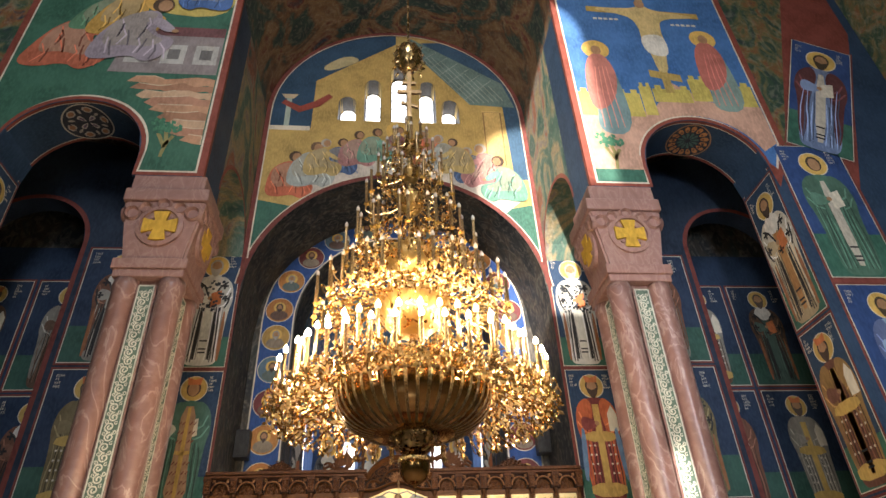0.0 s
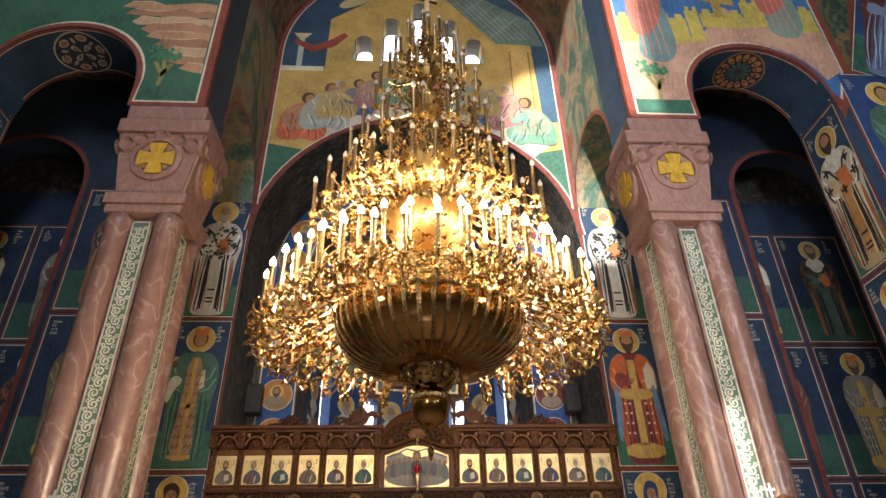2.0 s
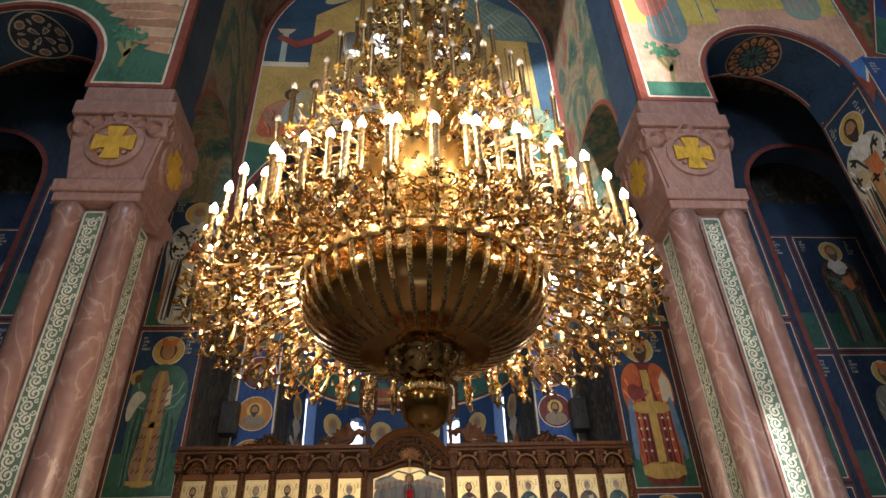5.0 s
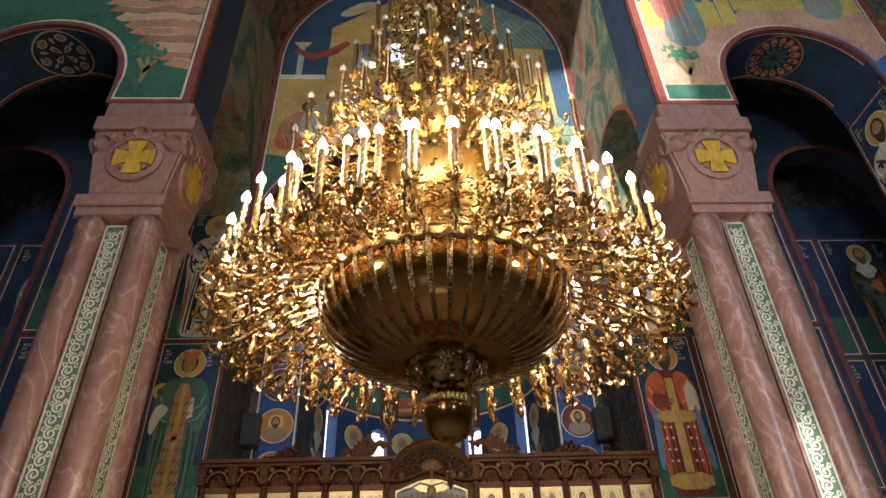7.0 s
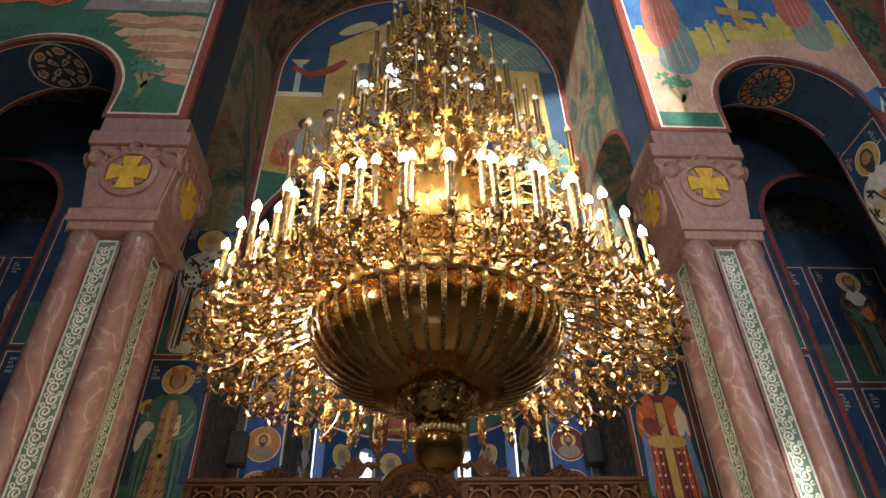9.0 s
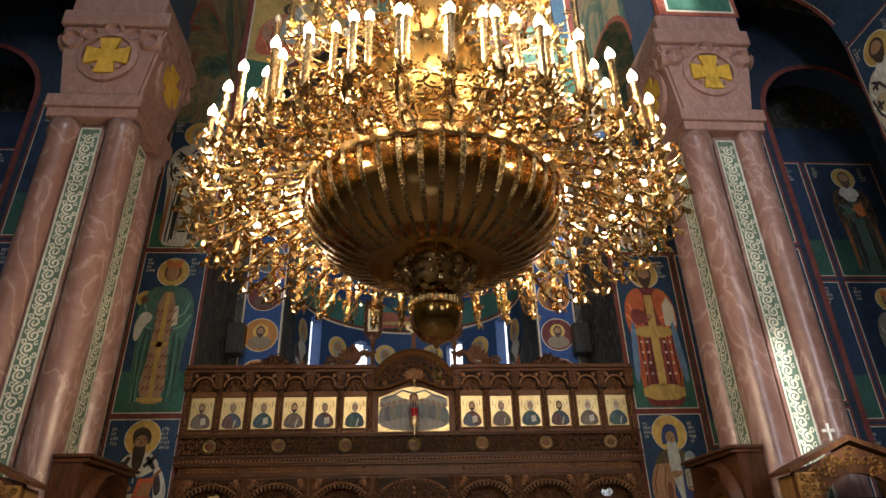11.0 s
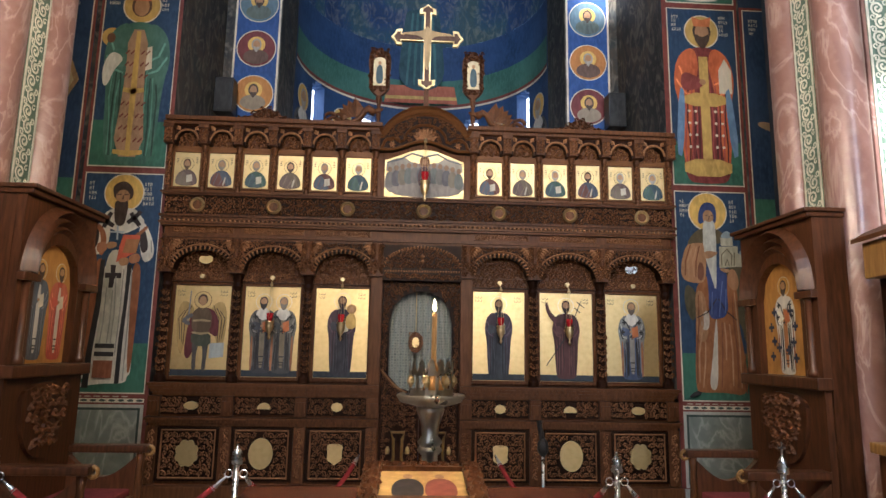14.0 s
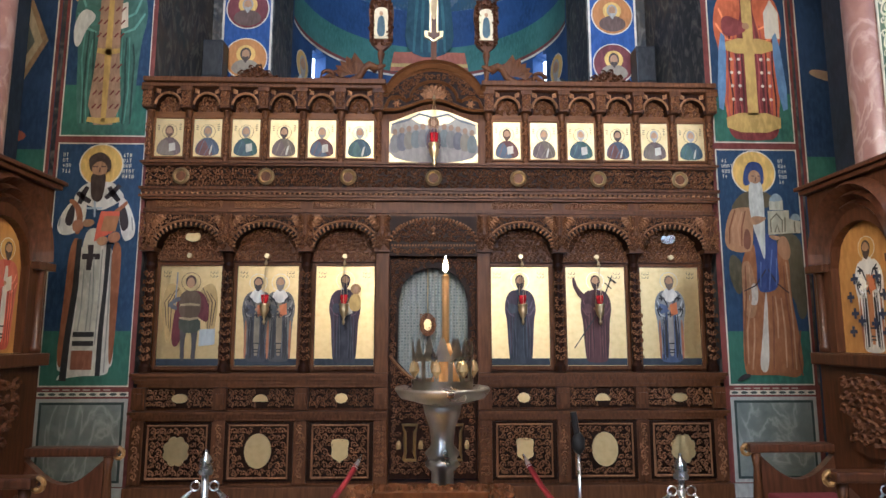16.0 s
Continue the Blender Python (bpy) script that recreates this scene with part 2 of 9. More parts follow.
def part(name, bm, material, parent, label="", smooth=False, m=None):
    me = bm if isinstance(bm, bpy.types.Mesh) else mesh_of(bm, material, smooth)
    ob = new(name, me)
    ob.parent = parent
    if m is not None:
        ob.matrix_basis = m
    return tagged(ob, label)


def solo(name, bm, material, label="", category="", kind="", smooth=False, group=""):
    return tagged(new(name, mesh_of(bm, material, smooth)), label, category, group, kind)


def hexa(bm, c):
    v = [bm.verts.new(p) for p in c]
    for f in ((0, 3, 2, 1), (4, 5, 6, 7), (0, 1, 5, 4), (1, 2, 6, 5), (2, 3, 7, 6), (3, 0, 4, 7)):
        bm.faces.new([v[i] for i in f])


def box(x0, x1, y0, y1, z0, z1, bm=None, bevel=0.0):
    new_bm = bm is None
    bm = bmesh.new() if new_bm else bm
    if bevel and new_bm:
        hexa(bm, [(x0, y0, z0), (x1, y0, z0), (x1, y1, z0), (x0, y1, z0), (x0, y0, z1), (x1, y0, z1), (x1, y1, z1), (x0, y1, z1)])
        bmesh.ops.bevel(bm, geom=bm.edges[:], offset=bevel, segments=2, affect="EDGES", profile=0.6)
        return bm
    hexa(bm, [(x0, y0, z0), (x1, y0, z0), (x1, y1, z0), (x0, y1, z0), (x0, y0, z1), (x1, y0, z1), (x1, y1, z1), (x0, y1, z1)])
    return bm


def lathe(profile, seg=24, bm=None, cx=0.0, cy=0.0, flute=0.0, lobes=0, cap=True):
    bm = bmesh.new() if bm is None else bm
    rings = []
    for r, z in profile:
        ring = []
        for k in range(seg):
            a = 2 * math.pi * k / seg
            rr = r * (1 + flute * abs(math.sin(a * lobes / 2))) if lobes else r
            ring.append(bm.verts.new((cx + rr * math.cos(a), cy + rr * math.sin(a), z)))
        rings.append(ring)
    for a, b in zip(rings, rings[1:]):
        for k in range(seg):
            bm.faces.new((a[k], a[(k + 1) % seg], b[(k + 1) % seg], b[k]))
    if cap:
        bm.faces.new(rings[0][::-1])
        bm.faces.new(rings[-1])
    return bm


def tube(pts, r, seg=5, bm=None, taper=None):
    bm = bmesh.new() if bm is None else bm
    pts = [Vector(p) for p in pts]
    rings = []
    for i, p in enumerate(pts):
        d = (pts[min(i + 1, len(pts) - 1)] - pts[max(i - 1, 0)]).normalized()
        side = d.cross(Vector((0, 0, 1)) if abs(d.z) < 0.95 else Vector((1, 0, 0))).normalized()
        up = side.cross(d)
        rr = r * (taper[0] + (taper[1] - taper[0]) * i / (len(pts) - 1)) if taper else r
        rings.append([bm.verts.new(p + rr * (math.cos(2 * math.pi * k / seg) * side + math.sin(2 * math.pi * k / seg) * up)) for k in range(seg)])
    for a, b in zip(rings, rings[1:]):
        for k in range(seg):
            bm.faces.new((a[k], a[(k + 1) % seg], b[(k + 1) % seg], b[k]))
    bm.faces.new(rings[0][::-1])
    bm.faces.new(rings[-1])
    return bm


def slab(pts, y0, y1, bm=None):
    """A plate with the outline pts (x, z), from y0 (front) to y1."""
    bm = bmesh.new() if bm is None else bm
    f, b = [bm.verts.new((x, y0, z)) for x, z in pts], [bm.verts.new((x, y1, z)) for x, z in pts]
    bm.faces.new(f)
    bm.faces.new(b[::-1])
    for i in range(len(pts)):
        j = (i + 1) % len(pts)
        bm.faces.new((f[j], f[i], b[i], b[j]))
    return bm


def sheet(pts, y):
    """Flat paint on a wall: the outline pts (x, z) at depth y."""
    bm = bmesh.new()
    bm.faces.new([bm.verts.new((x, y, z)) for x, z in pts])
    return bm


def oval(cx, cz, rx, rz, seg=24, a0=0.0, a1=360.0):
    full = abs(a1 - a0) >= 360
    n = seg if full else seg + 1
    return [(cx + rx * math.cos(radians(a0 + (a1 - a0) * k / seg)), cz + rz * math.sin(radians(a0 + (a1 - a0) * k / seg))) for k in range(n)]


def rect(x0, x1, z0, z1):
    return [(x0, z0), (x1, z0), (x1, z1), (x0, z1)]


def pierced(x0, x1, y0, y1, z0, top, openings, step=0.08):
    """A wall from x0 to x1 with openings (xa, xb, bottom(x), top(x)) right through it; top(x) is the wall's upper edge."""
    bm = bmesh.new()
    xs = {x0, x1}
    for a, b, _, _ in openings:
        n = max(1, round((b - a) / step))
        xs |= {a + (b - a) * k / n for k in range(n + 1) if x0 <= a + (b - a) * k / n <= x1}
    n = max(1, round((x1 - x0) / (step * 4)))
    xs = sorted(xs | {x0 + (x1 - x0) * k / n for k in range(n + 1)})
    xs = [x for i, x in enumerate(xs) if i == 0 or x - xs[i - 1] > 1e-5]
    for a, b in zip(xs, xs[1:]):
        mid, low = (a + b) / 2, [(lambda x: z0)]
        high = []
        for oa, ob, bot, up in sorted((o for o in openings if o[0] < mid < o[1]), key=lambda o: o[2](mid)):
            high.append(bot)
            low.append(up)
        high.append(top)
        for lo, hi in zip(low, high):
            if hi(mid) - lo(mid) > 1e-4:
                hexa(bm, [(a, y0, lo(a)), (b, y0, lo(b)), (b, y1, lo(b)), (a, y1, lo(a)), (a, y0, hi(a)), (b, y0, hi(b)), (b, y1, hi(b)), (a, y1, hi(a))])
    bmesh.ops.remove_doubles(bm, verts=bm.verts[:], dist=1e-5)
    bm.verts.index_update()
    seen = {}
    for f in bm.faces:
        seen.setdefault(frozenset(v.index for v in f.verts), []).append(f)
    bmesh.ops.delete(bm, geom=[f for fs in seen.values() if len(fs) > 1 for f in fs], context="FACES")
    return bm


def arch(c, spring, r):
    return lambda x: spring + math.sqrt(max(0.0, r * r - (x - c) ** 2))


def flat(z):
    return lambda x: z


# ---- the church ----
EAST, FRONT, BACK = 0.16, -2.85, -1.95        # front of the east wall; west and east face of the pillars' wall
solo("floor", box(-10, 10, -15, 6, -0.3, 0.0), FLOOR_MARBLE, "polished pale marble church floor", "floor", "structure")

# east wall: wide arch to the sanctuary below, lunette with five windows above
WINDOWS = ((-1.2, 0.21, 12.3, 0.58), (-0.6, 0.2, 12.3, 1.22), (0.04, 0.21, 12.3, 1.78), (0.72, 0.2, 12.3, 1.22), (1.26, 0.21, 12.3, 0.58))
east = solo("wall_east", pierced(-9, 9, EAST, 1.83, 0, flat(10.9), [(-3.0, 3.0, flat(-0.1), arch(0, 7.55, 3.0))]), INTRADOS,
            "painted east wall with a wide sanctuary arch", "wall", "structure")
lun = pierced(-9, 9, EAST, 0.8, 10.9, flat(16.6), [(x - r, x + r, flat(z), arch(x, z + h, r)) for x, r, z, h in WINDOWS], 0.05)
solo("wall_lunette", lun, paint((0.48, 0.33, 0.10)), "ochre painted lunette wall with five arched windows", "wall", "structure")
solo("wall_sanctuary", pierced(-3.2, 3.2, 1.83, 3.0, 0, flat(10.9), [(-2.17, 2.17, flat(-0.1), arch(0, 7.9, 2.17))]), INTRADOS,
     "inner sanctuary arch, its paint darkened for shade", "wall", "structure")

# apse: half-round wall with four windows, and its conch
def apse_wall():
    bm, n, r0, r1 = bmesh.new(), 72, 2.17, 2.6
    wins = [(62, 4.9, 6.1), (118, 4.9, 6.1), (28, 4.9, 6.35), (152, 4.9, 6.35)]
    for k in range(n):
        a0, a1 = 180 * k / n, 180 * (k + 1) / n
        mid = (a0 + a1) / 2
        spans = [(0.0, 7.9)]
        for c, lo, hi in wins:
            half = 5.0
            if abs(mid - c) < half:
                e = hi + 0.19 * math.sqrt(max(0, 1 - ((mid - c) / half) ** 2))
                spans = [(0.0, lo), (e, 7.9)]
        for lo, hi in spans:
            p = []
            for z in (lo, hi):
                for a, r in ((a0, r0), (a1, r0), (a1, r1), (a0, r1)):
                    p.append((r * math.cos(radians(a)), 3.0 + r * math.sin(radians(a)), z))
            hexa(bm, p)
    return bm


solo("wall_apse", apse_wall(), paint((0.018, 0.055, 0.15)), "deep blue painted apse wall with narrow windows", "wall", "structure")
def conch():
    bm, rows = bmesh.new(), []
    for i in range(13):
        e = radians(90 * i / 12)
        rows.append([bm.verts.new((2.17 * math.cos(e) * math.cos(radians(a)), 3.0 + 2.17 * math.cos(e) * math.sin(radians(a)), 7.9 + 2.17 * math.sin(e))) for a in range(0, 181, 6)])
    for a, b in zip(rows, rows[1:]):
        for k in range(30):
            bm.faces.new((a[k], b[k], b[k + 1], a[k + 1]))
    return bm


solo("ceiling_conch", conch(), CONCH, "blue painted half-dome of the apse", "ceiling", "structure", True)

# barrel vault of the east bay
def barrel(x0, x1, spring, y0, y1, n=40):
    bm, c, r = bmesh.new(), (x0 + x1) / 2, (x1 - x0) / 2
    rows = [[bm.verts.new((c + r * math.cos(math.pi * k / n), y, spring + r * math.sin(math.pi * k / n))) for k in range(n + 1)] for y in (y0, y1)]
    for k in range(n):
        bm.faces.new((rows[0][k], rows[1][k], rows[1][k + 1], rows[0][k + 1]))
    return bm


solo("ceiling_vault", barrel(-3.05, 3.05, 12.5, FRONT, EAST), VAULT, "dark painted barrel vault with figures and stars", "ceiling", "structure", True)
for s, tag in ((-1, "north"), (1, "south")):
    # wall over the pillar, with its side arch
    xa, xb = (3.05, 9.8) if s > 0 else (-9.8, -3.05)
    solo("wall_" + tag + "_arch", pierced(xa, xb, FRONT, BACK, 0, flat(16.6), [
        (min(s * 3.05, s * 4.08), max(s * 3.05, s * 4.08), flat(-0.1), flat(7.93)),
        (min(s * 4.08, s * 6.24), max(s * 4.08, s * 6.24), flat(-0.1), arch(s * 5.16, 8.43, 1.08))]), paint((0.016, 0.042, 0.085)),
        "painted wall with a round arch over the pillar", "wall", "structure")
    # wall from the pillar to the east wall, pierced by a narrow arch
    bm = pierced(BACK, EAST, 0, 0.85, 0, flat(16.6), [(BACK, EAST, flat(-0.1), arch(-0.895, 8.4, 1.055))])
    bmesh.ops.transform(bm, matrix=Matrix(((0, s, 0, s * 3.05), (1, 0, 0, 0), (0, 0, 1, 0), (0, 0, 0, 1))), verts=bm.verts)
    bmesh.ops.recalc_face_normals(bm, faces=bm.faces)
    solo("wall_" + tag + "_spandrel", bm, SIDE, "painted side wall above a narrow arch", "wall", "structure")
    # outer walls, and the aisle's own vault; aisle colours darkened for its shade
    solo("wall_" + tag, box(*sorted((s * 9.5, s * 9.9)), -14.4, FRONT - 0.004, 0, 16.6), GREENERY, "painted side wall of the nave", "wall", "structure")
    solo("wall_" + tag + "_aisle", box(*sorted((s * 8.2, s * 8.5)), BACK, 1.8, 0, 10.9), SHADED_BLUE, "painted aisle wall, darkened to stand for shade", "wall", "structure")
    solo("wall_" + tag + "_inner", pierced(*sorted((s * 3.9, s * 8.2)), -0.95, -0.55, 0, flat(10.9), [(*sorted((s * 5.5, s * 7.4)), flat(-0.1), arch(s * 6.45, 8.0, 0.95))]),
         paint((0.013, 0.026, 0.05)), "blue painted inner aisle wall with an arch, darkened for shade", "wall", "structure")
    ring = lambda r: [(s * 6.45 + r * math.cos(radians(a)), 8.0 + r * math.sin(radians(a))) for a in range(0, 181, 8)]
    solo("trim_" + tag + "_inner", sheet([(s * 6.45 + 1.03, 1.0)] + ring(1.03) + [(s * 6.45 - 1.03, 1.0), (s * 6.45 - 0.95, 1.0)] + ring(0.95)[::-1] + [(s * 6.45 + 0.95, 1.0)], -0.954),
         paint((0.16, 0.035, 0.025)), "red painted border of the inner arch", "trim", "structure")
    solo("ceiling_" + tag + "_aisle", barrel(*sorted((s * 3.9, s * 8.2)), 8.2, BACK, EAST, 24), INTRADOS, "painted aisle vault, its colours darkened for shade", "ceiling", "structure", True)
WEST = -14.4
# the high opening and the slit are added to shape the sun patches
solo("wall_west", pierced(-9.9, 9.9, WEST - 0.4, WEST, 0, flat(16.6), [(x - 0.7, x + 0.7, flat(3.4), arch(x, 6.4, 0.7)) for x in (-3.4, 3.4)] + [
    (-2.65, 0.05, flat(10.9), arch(-1.3, 14.6, 1.35)), (-0.33, 0.06, flat(5.2), flat(6.7))]), GREENERY,
     "unseen painted west wall with tall windows and added sun openings", "wall", "structure")
# unseen opaque boards, added to keep the sun out of these two windows
for x in (-3.4, 3.4):
    solo("sun_block_board", box(x - 0.72, x + 0.72, WEST - 0.36, WEST - 0.34, 3.38, 7.15), paint((0.7, 0.7, 0.68)), "unseen pale board that blocks the sun at a west window", "window", "structure")
solo("ceiling_nave", box(-9.9, 9.9, WEST - 0.4, FRONT, 16.6, 16.9), VAULT, "painted nave ceiling", "ceiling", "structure")
solo("ceiling_east", box(-9.9, 9.9, FRONT, 1.83, 16.6, 16.9), VAULT, "roof over the east bay", "ceiling", "structure")


# ---- relief carving ----
def spiral_pts(cx, cz, r, turns, start, hand, n=14):
    return [(cx + r * (1 - 0.8 * k / n) * math.cos(start + hand * turns * 2 * math.pi * k / n), cz + r * (1 - 0.8 * k / n) * math.sin(start + hand * turns * 2 * math.pi * k / n)) for k in range(n + 1)]


def ribbon(bm, pts, y, w, d):
    """A raised stem along pts (x, z) standing d out of the plane y, with a ridge."""
    rows = []
    for i, (x, z) in enumerate(pts):
        ax, az = pts[max(i - 1, 0)]
        bx, bz = pts[min(i + 1, len(pts) - 1)]
        dx, dz = bx - ax, bz - az
        q = math.hypot(dx, dz) or 1
        nx, nz = -dz / q * w, dx / q * w
        rows.append([bm.verts.new(p) for p in ((x - nx, y, z - nz), (x, y - d, z), (x + nx, y, z + nz))])
    for a, b in zip(rows, rows[1:]):
        bm.faces.new((a[0], a[1], b[1], b[0]))
        bm.faces.new((a[1], a[2], b[2], b[1]))


def leaf(bm, x, z, angle, size, y, d):
    c, s = math.cos(angle), math.sin(angle)
    mid = [bm.verts.new((x + size * u * c, y - d * h, z + size * u * s)) for u, h in ((0, 0.2), (0.5, 1.0), (1.0, 0.1))]
    for side in (-1, 1):
        e = bm.verts.new((x + size * (0.45 * c - side * 0.32 * s), y, z + size * (0.45 * s + side * 0.32 * c)))
        f = (mid[0], mid[1], e), (mid[1], mid[2], e)
        for t in f:
            bm.faces.new(t if side < 0 else t[::-1])


def acanthus(bm, x, z, angle, size, y, d):
    """A five-lobed leaf that curls out of the ground."""
    for k, (off, ln) in enumerate(((-1.15, 0.5), (-0.6, 0.78), (0.0, 1.0), (0.6, 0.78), (1.15, 0.5))):
        leaf(bm, x, z, angle + off, size * ln, y, d * (1.15 - 0.08 * abs(k - 2)))


def carving(x0, x1, z0, z1, y, cell=0.09, d=0.018, seed=1, bm=None, keep=None):
    """Vine scrolls with acanthus leaves and berries that fill a field, each row shifted by half a scroll."""
    rnd = random.Random(seed)
    bm = bmesh.new() if bm is None else bm
    nx, nz = max(1, round((x1 - x0) / cell)), max(1, round((z1 - z0) / cell))
    cw, chh = (x1 - x0) / nx, (z1 - z0) / nz
    for j in range(nz):
        for i in range(nx):
            shift = 0.25 * cw * (1 if j % 2 else -1) if nx > 2 and 0 < i < nx - 1 else 0.0
            cx, cz = x0 + cw * (i + 0.5) + shift + rnd.uniform(-0.08, 0.08) * cw, z0 + chh * (j + 0.5) + rnd.uniform(-0.08, 0.08) * chh
            if keep and not keep(cx, cz):
                continue
            r = 0.52 * min(cw, chh) * rnd.uniform(0.85, 1.1)
            hand = 1 if (i + j) % 2 else -1
            a = (0.0 if hand > 0 else math.pi) + rnd.uniform(-0.7, 0.7)
            dd = min(d, r * 0.75)
            ribbon(bm, spiral_pts(cx, cz, r * 1.05, 1.25, a, hand, 12), y, r * 0.17, dd)
            for k in range(2):
                b = a + hand * (0.9 + 2.6 * k) + rnd.uniform(-0.2, 0.2)
                acanthus(bm, cx + r * 0.72 * math.cos(b), cz + r * 0.72 * math.sin(b), b + hand * 0.9, r * rnd.uniform(0.75, 0.95), y, dd * 1.1)
            tip = bm.verts.new((cx, y - dd * 1.1, cz))
            ring = [bm.verts.new((cx + r * 0.24 * math.cos(1.05 * q), y, cz + r * 0.24 * math.sin(1.05 * q))) for q in range(6)]
            for q in range(6):
                bm.faces.new((ring[q], ring[(q + 1) % 6], tip))
    return bm


def rope(bm, pts, y, r=0.012, pitch=0.03):
    """A row of small slanted beads along pts (x, z)."""
    for (ax, az), (bx, bz) in zip(pts, pts[1:]):
        q = math.hypot(bx - ax, bz - az)
        n = max(1, round(q / pitch))
        ux, uz = (bx - ax) / q, (bz - az) / q
        for k in range(n):
            x, z = ax + (bx - ax) * (k + 0.5) / n, az + (bz - az) * (k + 0.5) / n
            h = pitch * 0.42
            tip = bm.verts.new((x, y - r, z))
            p = [bm.verts.new((x + ux * a * h - uz * b * r, y, z + uz * a * h + ux * b * r)) for a, b in ((-1, -0.9), (0.5, -1.0), (1, 0.9), (-0.5, 1.0))]
            for i in range(4):
                bm.faces.new((p[i], p[(i + 1) % 4], tip))


# ---- pillars ----
def pillar(cx):
    t = thing("pillar", pose(cx, (FRONT + BACK) / 2, 0), "pink marble clustered pillar with ornament strips and carved capital", "pillar", "crossing pillars")
    part("core", box(-0.33, 0.33, -0.33, 0.33, 0, 6.14), PINK, t)
    part("base", lathe([(0.64, 0.0), (0.64, 0.18), (0.60, 0.22), (0.60, 0.30), (0.55, 0.36)], 4), PINK, t, m=pose(0, 0, 0, 0, 0, 45))
    shaft = mesh_of(lathe([(0.19, 0.12), (0.19, 0.3), (0.165, 0.4), (0.165, 5.95), (0.185, 6.02), (0.17, 6.14)], 28), PINK, True)
    for sx in (-1, 1):
        for sy in (-1, 1):
            part("column_shaft", shaft, None, t, m=pose(sx * 0.30, sy * 0.30, 0))
    for k in range(4):
        turn = pose(0, 0, 0, 0, 0, 90 * k)
        strip = part("ornament_strip", box(-0.105, 0.105, -0.385, -0.32, 0.4, 6.05), paint((0.085, 0.135, 0.10)), t, "green strip inlaid with white scrolls", m=turn)
        edge = bmesh.new()
        for s in (-1, 1):
            box(s * 0.098 - 0.008, s * 0.098 + 0.008, -0.391, -0.384, 0.4, 6.05, edge)
        box(-0.1, 0.1, -0.391, -0.384, 6.03, 6.05, edge)
        part("strip_border", edge, paint((0.50, 0.50, 0.42)), strip)
        bm = bmesh.new()
        for j in range(46):
            z, hand = 0.5 + 0.12 * j, 1 if j % 2 else -1
            ribbon(bm, spiral_pts(0.012 * hand, z, 0.060, 1.5, radians(90 * hand), hand, 14), -0.3855, 0.0095, 0.004)
            ribbon(bm, spiral_pts(0.058 * hand, z + 0.06, 0.030, 1.2, radians(200 * hand), hand, 9), -0.3855, 0.007, 0.004)
            ribbon(bm, spiral_pts(-0.055 * hand, z + 0.045, 0.026, 1.0, radians(-60 * hand), -hand, 8), -0.3855, 0.006, 0.004)
            leaf(bm, 0, z, radians(70 * hand), 0.035, -0.3855, 0.004)
        part("scrollwork", bm, paint((0.55, 0.54, 0.44)), strip)
        ch = bmesh.new()
        for s in (-1, 1):
            box(s * 0.118 - 0.013, s * 0.118 + 0.013, -0.375, -0.30, 0.4, 6.05, ch)
        part("moulding", ch, PINK, t, m=turn)
    # capital: two slabs, flaring block, four carved faces
    part("necking", box(-0.47, 0.47, -0.47, 0.47, 6.14, 6.26, bevel=0.02), CAPSTONE, t)
    part("neck_slab", box(-0.50, 0.50, -0.50, 0.50, 6.26, 6.42, bevel=0.015), CAPSTONE, t)
    bm = bmesh.new()
    hexa(bm, [(-0.42, -0.42, 6.42), (0.42, -0.42, 6.42), (0.42, 0.42, 6.42), (-0.42, 0.42, 6.42), (-0.58, -0.49, 7.42), (0.58, -0.49, 7.42), (0.58, 0.49, 7.42), (-0.58, 0.49, 7.42)])
    bmesh.ops.bevel(bm, geom=bm.edges[:], offset=0.03, segments=2, affect="EDGES")
    cap = part("capital", bm, CAPSTONE, t)
    part("abacus", box(-0.60, 0.60, -0.52, 0.52, 7.42, 7.64, bevel=0.025), CAPSTONE, t)
    part("impost", box(-0.50, 0.56, -0.46, 0.46, 7.64, 7.93, bevel=0.02) if cx > 0 else box(-0.56, 0.50, -0.46, 0.46, 7.64, 7.93, bevel=0.02), CAPSTONE, t)
    for k in range(4):
        tilt = pose(0, 0, 0, 0, 0, 90 * k) @ pose(0, -0.455 if k % 2 == 0 else -0.50, 6.98, 4, 0, 0)
        disc = bmesh.new()
        rim, inner = oval(0, 0, 0.33, 0.33, 36), oval(0, 0, 0.27, 0.27, 36)
        for i in range(36):
            j = (i + 1) % 36
            a = [disc.verts.new((p[0], y, p[1])) for p, y in ((rim[i], 0.02), (rim[j], 0.02), (rim[j], -0.04), (rim[i], -0.04), (inner[j], -0.055), (inner[i], -0.055), (inner[j], -0.01), (inner[i], -0.01))]
            for f in ((0, 1, 2, 3), (3, 2, 4, 5), (5, 4, 6, 7)):
                disc.faces.new([a[q] for q in f])
        disc.faces.new([disc.verts.new((x, -0.012, z)) for x, z in inner])
        d = part("roundel", disc, CAPSTONE, cap, m=tilt)
        flare = []
        for q in range(4):
            c, s = math.cos(radians(90 * q)), math.sin(radians(90 * q))
            for u, v in ((0.075, -0.075), (0.235, -0.115), (0.235, 0.115), (0.075, 0.075)):
                flare.append((u * c - v * s, u * s + v * c))
        part("cross", slab(flare, -0.05, -0.008), paint((0.55, 0.33, 0.03)), cap, "yellow painted cross", m=tilt)
        dr = bmesh.new()
        for q in range(4):
            a = radians(45 + 90 * q)
            lathe([(0.045, 0.0), (0.032, 0.035), (0.004, 0.045)], 10, dr, 0.185 * math.cos(a), 0.185 * math.sin(a))
